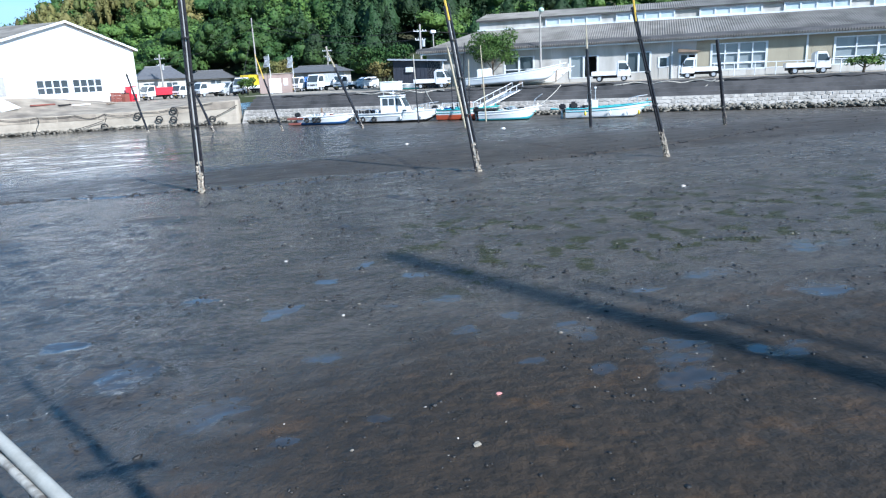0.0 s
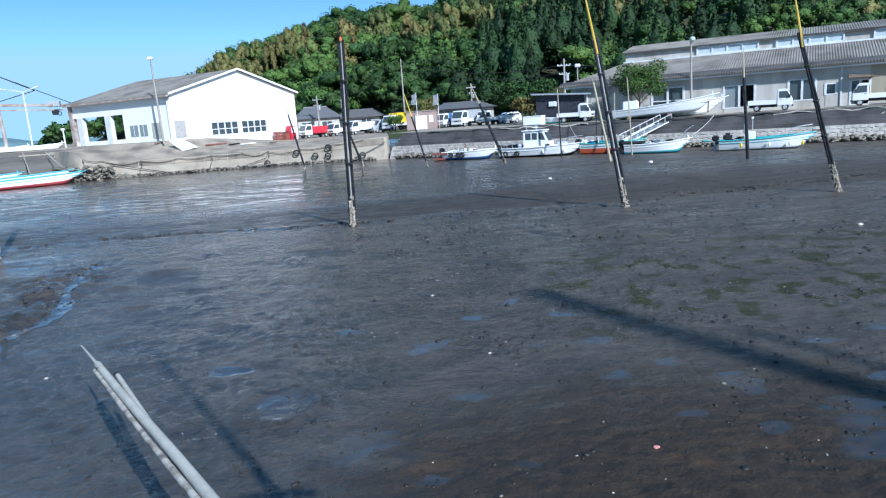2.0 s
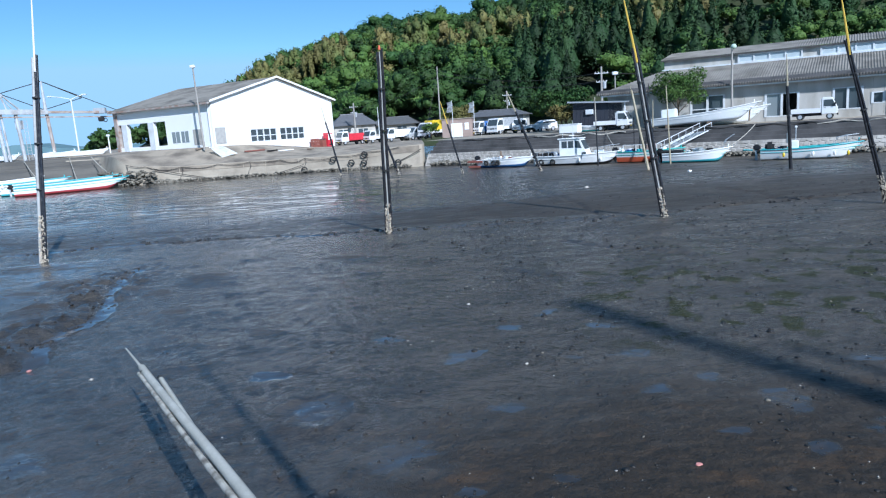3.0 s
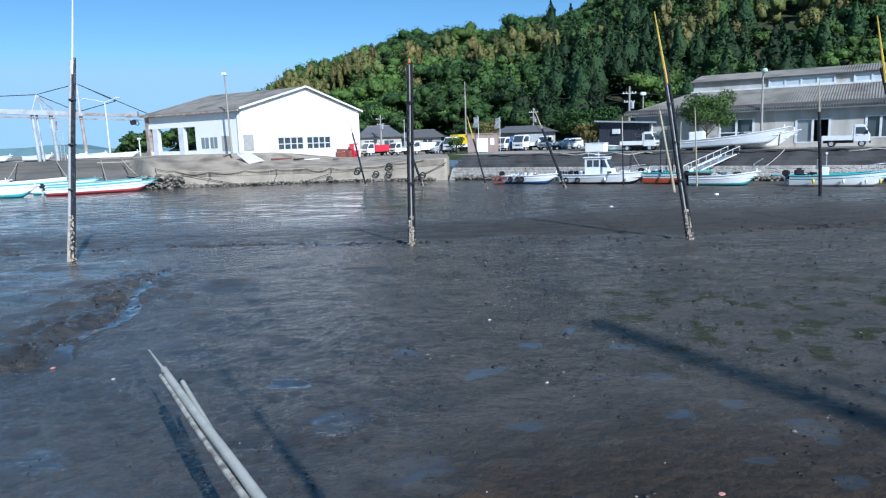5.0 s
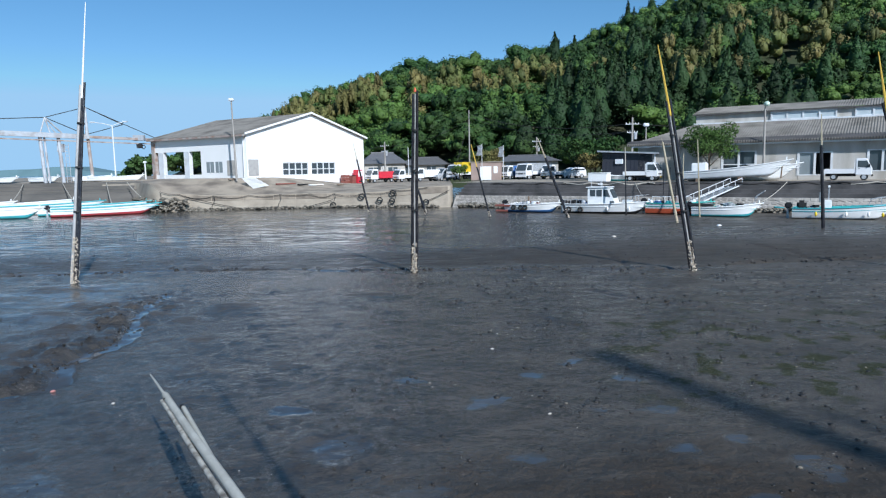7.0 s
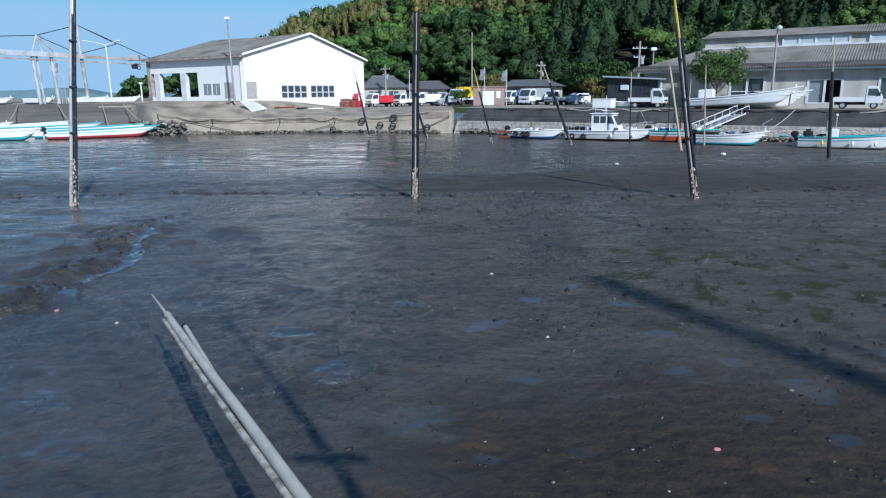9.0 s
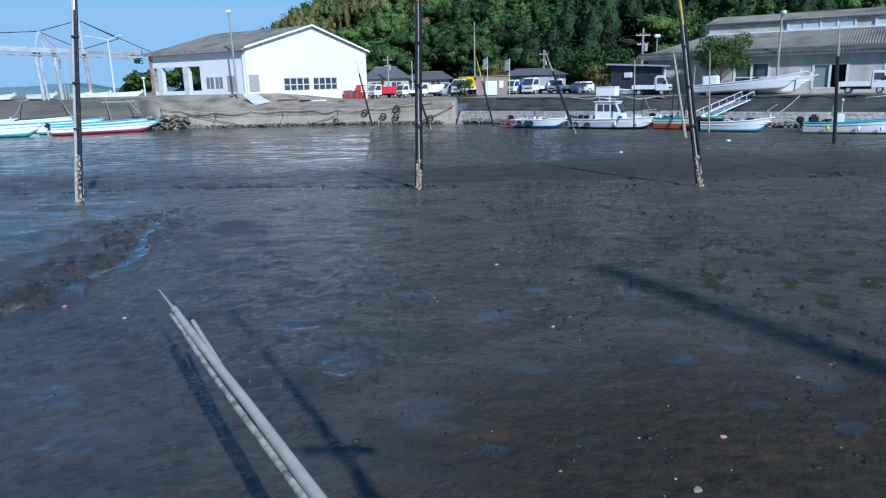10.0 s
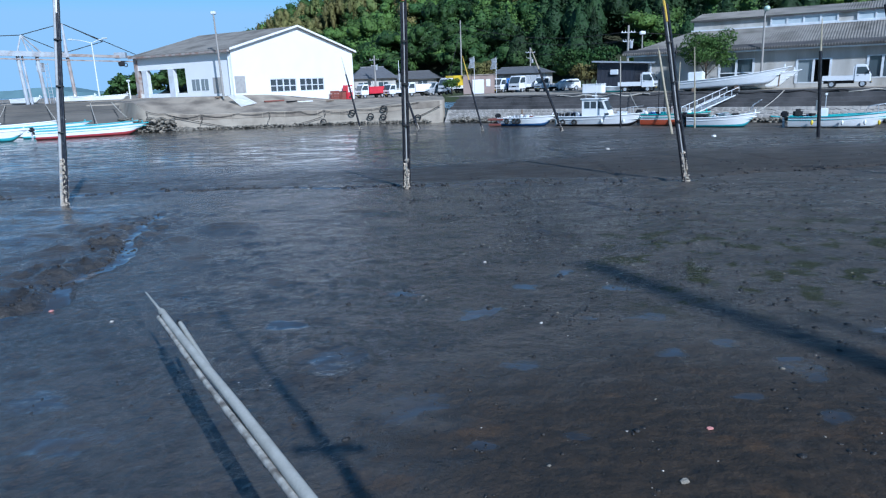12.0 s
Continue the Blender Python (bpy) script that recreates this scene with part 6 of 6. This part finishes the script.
for x, y, h, arm in ((-40.3, 84.5, 6.6, 1.6), (-36.4, 84.0, 2.0, 0.0)):
    ob = thing("street_lamp", "slim white street lamp on the quay", "street lamp", Matrix.Translation((x, y, 3.2)), "quay lamps")
    part("post", rod((0, 0, 0), (0, 0, h), 0.1, 0.07), WHITESTEEL, ob)
    if arm:
        part("arm", tube([(0, 0, h), (arm * 0.5, 0, h + 0.3), (arm, 0, h + 0.45)], 0.05), WHITESTEEL, ob)
        part("arm", tube([(0, 0, h), (-arm * 0.7, 0, h + 0.3), (-arm * 1.5, 0, h + 0.5)], 0.05), WHITESTEEL, ob)
        for s in (arm, -arm * 1.5):
            part("lamp_head", box(s - 0.3, s + 0.3, -0.15, 0.15, h + 0.4, h + 0.55, 0.05), WHITESTEEL, ob)
    else:
        part("lamp_head", box(-0.2, 0.2, -0.15, 0.15, h, h + 0.25, 0.05), WHITESTEEL, ob)
for k, (x, y, L) in enumerate([(-47, 81, 3.5), (-43.0, 82, 2.2), (-41.0, 82, 2.8), (-38.2, 82.5, 4.2), (-52, 80, 4.0), (-57, 80, 3.0)]):
    ob = fishing_boat("white boat laid up on the quay behind the sea wall", L, 1.2, 0.55, 0.3, pose(x - L / 2, y, 3.12, 0, 0, 4 * k), motor=False, bottom=GEL, well=False, group="boats ashore")


# ---- lashed pipes reaching out from the landing ----
def lashed_pipes():
    ob = thing("pipe_bundle", "bundle of long weathered grey pipes lashed together", "pipes")
    near, far = Vector((0.84, 1.2, 1.36)), Vector((-3.78, 8.79, 1.08))
    d = (far - near).normalized()
    side = d.cross(Vector((0, 0, 1))).normalized()
    up = side.cross(d)

    def pole(name, points, radii, material, label="", seg=14):
        return part(name, tube(points, radii, seg), material, ob, label, True)
    n = 12
    pole("pipe", [near.lerp(far, i / n) + side * 0.006 * math.sin(i * 1.1) for i in range(n + 1)], [0.050 - 0.004 * i / n for i in range(n + 1)], PVC)
    pole("pipe_tip", [far - d * 0.3, far + d * 0.5, far + d * 1.25], [0.022, 0.018, 0.010], PVC, "thin pale pipe tip", 8)
    # a mottled pole on one side, a short pipe on the other
    pts = [near.lerp(far, 0.985 * i / n) - side * (0.092 - 0.026 * i / n + 0.006 * math.sin(i * 0.9)) - up * (0.036 + 0.004 * math.sin(i)) for i in range(n + 1)]
    pole("side_pole", pts, [0.036 - 0.010 * i / n + 0.0025 * math.sin(i * 2.1) for i in range(n + 1)], POLEWORN, "mottled weathered pole beside the pipe")
    pts = [near.lerp(far, 0.55 + 0.38 * i / n) + side * (-0.01 + 0.125 * i / n) - up * (0.075 - 0.05 * i / n) for i in range(n + 1)]
    pole("short_pipe", pts, [0.034 - 0.004 * i / n for i in range(n + 1)], PVC)
    pole("pipe_cap", [pts[-1] - d * 0.03, pts[-1] + d * 0.06], [0.034, 0.032], RUBBER, "dark end cap", 10)
    pts = [near.lerp(far, 0.62 + 0.37 * i / n) - side * (0.045 + 0.012 * math.sin(i * 0.9)) - up * 0.085 for i in range(n + 1)]
    pole("lower_pole", pts, 0.020, WOOD, "dark weathered bamboo under the pipe", 10)
    rng = random.Random(6)
    p = near.lerp(far, 0.975)
    pole("lashing", [p + d * (0.02 * k / 8 - 0.03) + (side * math.cos(k * 0.8) * 0.062 + up * (math.sin(k * 0.8) * 0.06 - 0.02)) for k in range(16)], 0.005, BLACKROPE, "", 5)
    bm = bmesh.new()
    for _ in range(60):
        t = rng.uniform(0.35, 0.98)
        p = near.lerp(far, t) - side * rng.uniform(0.02, 0.09) - up * rng.uniform(0.05, 0.11)
        lump(bm, p, rng.uniform(0.006, 0.017), rng)
    tagged(part("weed_crust", bm, DEBRIS, ob), "dark dried weed under the poles", kind="stuff")


lashed_pipes()

# posts behind the camera, whose shadows fall across the mud
ob = thing("utility_pole", "grey pole with a short crossarm behind the landing", "utility pole")
part("post", tube([(3.6, -2.9, 2.38), (3.25, -2.3, 7.0), (2.53, -1.6, 11.0)], [0.095, 0.080, 0.040], 10), UPOLE, ob, smooth=True)
part("crossarm", box(3.25 - 0.40, 3.25 + 0.40, -2.36, -2.26, 6.94, 7.06, 0.02), WOOD, ob)
ob = thing("concrete_post", "tall square concrete post behind the landing", "post")
part("shaft", box(22.38, 22.86, -25.3, -24.7, 2.36, 29.8, 0.08), CONC, ob)
ob = thing("steel_mast", "slender steel mast beside the concrete post", "mast")
part("shaft", rod((23.65, -25.0, 2.36), (23.65, -25.0, 27.0), 0.13, 0.10, 12), STEEL, ob, smooth=True)


# ---- tree and shrubs on the east quay ----
def small_tree(label, m, h, r, n, seed, leaf=0.13, ma=None, name="tree"):
    rng = np.random.default_rng(seed)
    ob = thing(name, label, name, m)
    bm = tube([(0, 0, 0), (0.05, 0, h * 0.35), (0.0, 0.05, h * 0.7)], [0.12, 0.09, 0.05], 8)
    tips = []
    for k in range(9):
        a = k * 2.4
        z0 = h * (0.25 + 0.05 * k)
        p = Vector((math.cos(a) * r * 0.75, math.sin(a) * r * 0.75, z0 + h * 0.28))
        tube([(0.02, 0, z0), Vector((0, 0, z0)).lerp(p, 0.5) + Vector((0, 0, 0.1)), p], [0.05, 0.035, 0.015], 6, bm)
        tips.append(p)
    tips += [Vector((0, 0, h * 0.86)), Vector((0.3, -0.1, h * 0.78))]
    part("trunk", bm, BARK, ob)
    c = np.array([tuple(tips[i]) for i in rng.integers(0, len(tips), n)])
    d = rng.normal(size=(n, 3))
    d /= np.linalg.norm(d, axis=1)[:, None]
    p = c + d * (rng.random((n, 1)) ** 0.4) * np.array([r * 0.52, r * 0.52, h * 0.15])
    p[:, 2] = np.maximum(p[:, 2], h * 0.12)
    nr = d + 0.8 * rng.normal(size=(n, 3))
    nr /= np.linalg.norm(nr, axis=1)[:, None]
    t = np.cross(nr, rng.normal(size=(n, 3)))
    t /= np.linalg.norm(t, axis=1)[:, None]
    b = np.cross(nr, t)
    s = leaf * (0.6 + 0.8 * rng.random((n, 1)))
    v = np.stack([p - t * s, p - b * s * 0.5 + nr * s * 0.2, p + t * s, p + b * s * 0.5 + nr * s * 0.2], 1).reshape(-1, 3)
    crown = from_arrays("crown", v, np.arange(4 * n).reshape(-1, 4), ma or LEAFLIGHT)
    crown.parent = ob
    a = crown.data.attributes.new("tone", "FLOAT", "POINT")
    a.data.foreach_set("value", np.repeat(0.35 + 0.5 * rng.random(n), 4).astype(np.float32))
    return ob


small_tree("small spreading green tree before the factory wall", Q(18.4, 7.6, QZ), 5.0, 2.1, 4800, 3, 0.11)
small_tree("low green shrub at the quay edge", Q(49.4, 4.6, QZ), 1.3, 1.3, 900, 5, 0.10, name="shrub")
small_tree("bushy green shrub beside the huts", pose(-2.0 + 4.2, 91.5, 2.2), 2.0, 1.0, 900, 6, 0.12, name="shrub")
small_tree("yellow-green bush behind the hut", pose(6.2, 95.5, 2.2), 4.0, 2.0, 2200, 7, 0.15, LEAFBAMBOO, name="bush")
small_tree("dense green bush beside the dark shed", Q(3.4, 17.0, QZ), 4.6, 3.2, 3600, 8, 0.2, LEAFDARK, name="bush")
small_tree("green bush beside the dark shed", Q(6.2, 11.0, QZ), 2.8, 1.7, 2000, 9, 0.15, LEAFBAMBOO, name="bush")

# ---- quay dressings ----
def quay_ropes():
    rng = random.Random(5)
    for k in range(9):
        s0 = -2 + 8 * k
        pts = []
        for i in range(17):
            s = s0 + i * 0.55
            pts.append(Q(s, 2.85 + 0.25 * math.sin(i * 0.9 + k), 2.17 + 0.09 * math.sin(i * 1.3 + k) + 0.05 * rng.random()).translation)
        ob = tagged(part("mooring_rope", tube(pts, 0.05 + 0.025 * (k % 2), 6), PALEROPE if k % 3 == 1 else BLACKROPE), "mooring rope strung along the quay edge", "rope", "ropes")
    for a, b in ((Q(38.2, 3.0, 2.3), Q(34.5, 0.3, 0.3)), (Q(13.0, 3.0, 2.3), Q(15.8, -3, 1.0)), (Q(25.5, 3.0, 2.3), Q(24.6, -4.4, 1.0))):
        tagged(part("mooring_rope", tube(sag(a.translation, b.translation, 0.15), 0.035), PALEROPE), "pale mooring rope sagging down from the quay", "rope", "ropes")
    for a, b in (((-43.5, 78.3, 3.0), (-37.0, 69.0, 0.9)), ((-38.5, 78.3, 3.0), (-33.8, 69.6, 0.9)), ((-48, 78.3, 3.0), (-45, 71, 1.2)), ((-35.5, 77, 3.0), (-31, 71.5, 1.0))):
        tagged(part("mooring_rope", tube(sag(a, b, 0.2), 0.045), PALEROPE), "pale mooring rope sagging down the sea wall", "rope", "ropes")
    # black ropes hanging in bights along the west wall
    xs = [-29.5, -27.6, -24.0, -20.4, -17.2, -14.0, -11.5, -8.3, -5.0, -1.6]
    for k, (a, b) in enumerate(zip(xs, xs[1:])):
        fa, fb = float(front(np.array(a))), float(front(np.array(b)))
        za, zb = float(wall_top(np.array(a))), float(wall_top(np.array(b)))
        p = sag((a, fa - 0.22, za - 0.05), (b, fb - 0.22, zb - 0.05), 0.12 + 0.17 * ((k * 7) % 4) / 2)
        tagged(part("mooring_rope", tube(p, 0.028), BLACKROPE), "dark rope hung along the quay wall", "rope", "ropes")
        if k % 2 == 0:
            q = [(a + 0.15 * math.sin(i), fa - 0.32 - 0.05 * i, za - 0.05 - (za - 0.15) * i / 6) for i in range(7)]
            tagged(part("mooring_rope", tube(q, 0.03), BLACKROPE), "dark rope hanging down the quay wall", "rope", "ropes")
    for a, b in (((-26.8, 1.5), (-21.2, 0.15)), ((-14.8, 0.12), (-11.6, 0.9)), ((-2.6, 0.3), (0.6, 1.7))):
        p = sag((a[0], float(front(np.array(a[0]))) - 0.45, a[1]), (b[0], float(front(np.array(b[0]))) - 0.45, b[1]), 0.08)
        tagged(part("mooring_rope", tube(p, 0.035), BLACKROPE), "dark rope running down the quay wall", "rope", "ropes")


quay_ropes()
for x, z in ((-8.56, 1.14), (-6.63, 0.74), (-5.24, 1.5), (-5.33, 0.65), (-11.6, 0.3), (-1.8, 0.5)):
    y = float(front(np.array(x))) - 0.36 - 0.12 * (1.6 - z)
    t = tagged(part("tyre", ring(0.27, 0.065, 20, 10), RUBBER, m=pose(x, y, z, 8, 0, 0), smooth=True), "old black tyre hung as a fender on the quay wall", "tyre", "tyre fenders")
# leaning slab before the warehouse
ob = thing("slab", "white slab leaning on the apron before the warehouse", "slab")
bm = bmesh.new()
vs = [bm.verts.new(p) for p in ((-22.0, 74.7, 3.25), (-20.7, 75.1, 3.35), (-18.9, 74.3, 2.42), (-20.5, 73.9, 2.1))]
f = bm.faces.new(vs)
bmesh.ops.solidify(bm, geom=[f], thickness=0.25)
bmesh.ops.recalc_face_normals(bm, faces=bm.faces[:])
part("panel", bm, WHITE, ob)
for k, (x, d, L, ma) in enumerate([(-17.6, 4.4, 2.6, BROWNRED), (-14.6, 6.5, 2.2, WHITE), (-23.5, 4.8, 1.2, WOOD), (-15.9, 5.4, 1.8, DARK), (-12.2, 9.0, 1.6, WOOD)]):
    y = float(front(np.array(x))) + d
    ob = thing("plank", "weathered plank lying along the warehouse foot", "plank", pose(x, y, on_land(x, y) + 0.06, 0, 0, 50 + 6 * k), "planks")
    part("board", box(-L / 2, L / 2, -0.12, 0.12, -0.02, 0.1, 0.01), ma, ob)


def rail_fence():
    ob = thing("guard_rail", "pale low guard rail before the factory windows", "railing", QROT)
    for k in range(11):
        s = 38.5 + 1.7 * k
        part("post", rod((s, 8.7, QZ), (s, 8.7, QZ + 1.15), 0.04), WHITESTEEL, ob)
    for z in (0.65, 1.12):
        part("rail", rod((38.5, 8.7, QZ + z), (55.5, 8.7, QZ + z), 0.035), WHITESTEEL, ob)


rail_fence()

# ---- pieces ----
def stone_wall():
    """Sloping courses of split stone on the east quay, and rubble along its foot."""
    rng = random.Random(8)
    a, b = Vector((0, -0.1, -0.5)), Vector((0, 0.95, 1.12))
    d = (b - a).normalized()
    nrm = Vector((0, -d.z, d.y))
    meshes = []
    for k in range(6):
        bm = bmesh.new()
        w, h = 0.52, 0.35
        ring_ = [(-w * 0.5, -h * 0.35), (w * 0.38, -h * 0.5), (w * 0.5, h * 0.3), (-w * 0.36, h * 0.5)]
        ring_ = [(x + rng.uniform(-0.03, 0.03), y + rng.uniform(-0.025, 0.025)) for x, y in ring_]
        base = [bm.verts.new((x, y, -0.05)) for x, y in ring_]
        top = [bm.verts.new((x * 0.86, y * 0.84, 0.035 + rng.uniform(0, 0.03))) for x, y in ring_]
        bm.faces.new(top)
        for i in range(4):
            bm.faces.new((base[i], base[(i + 1) % 4], top[(i + 1) % 4], top[i]))
        me = bpy.data.meshes.new("stone")
        bm.to_mesh(me)
        bm.free()
        me.materials.append(STONE)
        meshes.append(me)
    rest_v, rest_f, count = [], [], 0
    for row in range(4):
        for i in range(150):
            s = -4.6 + i * 0.5 + (row % 2) * 0.25
            c = a + d * (0.72 + row * 0.34)
            turn = Matrix((Vector((1, 0, 0)), d, nrm)).transposed().to_4x4()
            m = Matrix.Translation((s, c.y, c.z)) @ turn @ pose(0, 0, 0, 0, 0, rng.uniform(-14, 14))
            if 26 < s < 63.6:
                ob = new("stone", meshes[rng.randrange(6)])
                ob.parent = quay_east
                ob.matrix_basis = m
            else:
                me = meshes[rng.randrange(6)]
                o = len(rest_v)
                rest_v += [tuple(m @ v.co) for v in me.vertices]
                rest_f += [tuple(o + k for k in p.vertices) for p in me.polygons]
    me = bpy.data.meshes.new("stone_courses")
    me.from_pydata(rest_v, [], rest_f)
    me.materials.append(STONE)
    ob = new("stone_courses", me)
    ob.parent = quay_east
    tagged(ob, kind="stuff")


stone_wall()


def rubble(name, label, place, n, smin, smax, ma, seed, squash=0.7, group_kind="stuff", sub=1):
    """Scattered lumps as one mesh; place(rng) gives a point."""
    rng = random.Random(seed)
    base = bmesh.new()
    bmesh.ops.create_icosphere(base, subdivisions=sub, radius=1)
    bv = np.array([v.co[:] for v in base.verts])
    bf = np.array([[v.index for v in f.verts] for f in base.faces])
    base.free()
    V, F = [], []
    for i in range(n):
        p, k = place(rng)
        s = rng.uniform(smin, smax) * k
        sc = np.array([s * rng.uniform(0.6, 1.5), s * rng.uniform(0.6, 1.3), s * squash * rng.uniform(0.5, 1.2)])
        a = rng.uniform(0, 6.28)
        r = np.array([[math.cos(a), -math.sin(a), 0], [math.sin(a), math.cos(a), 0], [0, 0, 1]])
        jit = 1 + 0.35 * (np.random.default_rng(seed * 7919 + i).random((len(bv), 1)) - 0.5)
        V.append((bv * jit * sc) @ r.T + np.array(p))
        F.append(bf + i * len(bv))
    ob = from_arrays(name, np.concatenate(V), np.concatenate(F), ma)
    return tagged(ob, label, name.replace("_", " "), kind=group_kind)


def foot_east(rng):
    s = rng.uniform(-4, 72)
    q = rng.gauss(-0.05, 0.22)
    p = Q(s, q, 0.10 + 0.35 * max(0, q + 0.1) + rng.uniform(-0.1, 0.16)).translation
    return p, 1.0


rubble("rubble", "oyster-crusted rubble along the foot of the stone quay", foot_east, 2600, 0.08, 0.22, ROCK, 1)


def foot_west(rng):
    x = rng.uniform(-33, -0.5)
    k = 1.0 if x < -25 else 0.55
    y = float(front(np.array(x))) - 0.4 - 0.9 * sstep(-29, -34, x) - abs(rng.gauss(0, 0.2 if x > -26 else 0.5))
    return (x, y, rng.uniform(-0.05, 0.25) + (rng.uniform(0, 1.2) if x < -26.5 else 0)), k * 1.3


rubble("rocks", "dark rocks heaped along the foot of the west quay", foot_west, 900, 0.08, 0.24, ROCK, 2)


def scatter(ymax, power=1.6):
    def place(rng):
        r = 5 + (ymax - 5) * rng.random() ** power
        a = rng.uniform(-0.75, 0.85)
        x, y = r * math.sin(a), r * math.cos(a)
        for _ in range(6):
            if float(vnoise(np.array(x * 0.6), np.array(y * 0.6), 200)) > 0.45:
                break
            x, y = x + rng.gauss(0, 1.2), y + rng.gauss(0, 1.2)
        z = mud_top(x, y)
        return (x, y, z), (0.5 + r / 45) * (0.6 + 0.4 * float(sstep(-6, 4, x)))
    return place


rubble("mud_lumps", "small dark mud lumps and worm casts on the flat", scatter(52, 0.9), 5000, 0.010, 0.050, DEBRIS, 3, 0.6)
rubble("shells", "bleached shell fragments strewn on the mud", scatter(55, 0.85), 620, 0.008, 0.026, SHELL, 4, 0.35)


def right_flat(rng):
    x, y = rng.uniform(-1, 14), rng.uniform(7, 25)
    for _ in range(5):
        if float(vnoise(np.array(x * 0.45), np.array(y * 0.8), 210)) > 0.55:
            break
        x, y = x + rng.gauss(0, 1.0), y + rng.gauss(0, 0.8)
    return (x, y, mud_top(x, y)), 0.55 + y / 30


rubble("clods", "dark clods and broken shells strewn over the flat", right_flat, 520, 0.020, 0.068, DEBRIS, 13, 0.55)
rubble("shell_pieces", "grey and pinkish shell pieces strewn over the flat", right_flat, 150, 0.012, 0.040, ROCK, 17, 0.45)


def rut_edge(rng):
    x = rng.uniform(-26, 30)
    y = np.interp(x, [p[0] for p in RUT], [p[1] for p in RUT]) + rng.gauss(0.1, 0.25)
    return (x, y, mud_top(x, y)), 1.0


rubble("rut_clods", "dark clods along the drag mark in the mud", rut_edge, 500, 0.03, 0.09, DEBRIS, 6, 0.5)


def gully_edge(rng):
    k = rng.randrange(len(GULLY) - 1)
    t = rng.random()
    x = GULLY[k][0] + (GULLY[k + 1][0] - GULLY[k][0]) * t - abs(rng.gauss(0.15, 0.5))
    y = GULLY[k][1] + (GULLY[k + 1][1] - GULLY[k][1]) * t + rng.gauss(0, 0.25)
    return (x, y, mud_top(x, y)), 1.0


rubble("gully_clods", "muddy clods and stones along the gully", gully_edge, 170, 0.015, 0.06, DEBRIS, 9, 0.5)


def shell(name, label, x, y, r, ma, category="shell", seed=1):
    rng = random.Random(seed)
    bm = bmesh.new()
    bmesh.ops.create_icosphere(bm, subdivisions=2, radius=1)
    for v in bm.verts:
        v.co *= 1 + 0.15 * rng.uniform(-1, 1)
        v.co = Vector((v.co.x * r, v.co.y * r * 0.75, max(v.co.z, -0.2) * r * 0.45))
    z = mud_top(x, y)
    tagged(part(name, bm, ma, m=pose(x, y, z, 0, 0, rng.uniform(0, 90))), label, category, "shells on the mud")


shell("red_scrap", "faded red plastic scrap on the mud", 3.03, 7.05, 0.045, PINK, "litter", 1)
shell("oyster_shell", "pale oyster shell lying on brown mud", 2.39, 6.06, 0.058, ROCK, seed=2)
shell("oyster_shell", "bleached shell lying on the mud", 13.75, 18.31, 0.11, SHELL, seed=3)
shell("oyster_shell", "small pale shell on the mud", 1.66, 10.74, 0.035, SHELL, seed=4)
shell("oyster_shell", "pinkish shell on the mud", 1.01, 14.85, 0.04, SHELL, seed=5)
shell("pink_float", "small pink float lying in the gully", -7.41, 12.37, 0.05, PINK, "float", 6)
shell("foam_scrap", "white foam scrap on the mud", 9.5, 38.0, 0.18, SHELL, "litter", 7)
shell("foam_scrap", "white foam scrap near the boats", 17.6, 43.5, 0.2, WHITE, "litter", 8)
shell("oyster_shell", "pale shell on the mud", -5.9, 11.6, 0.04, SHELL, seed=9)
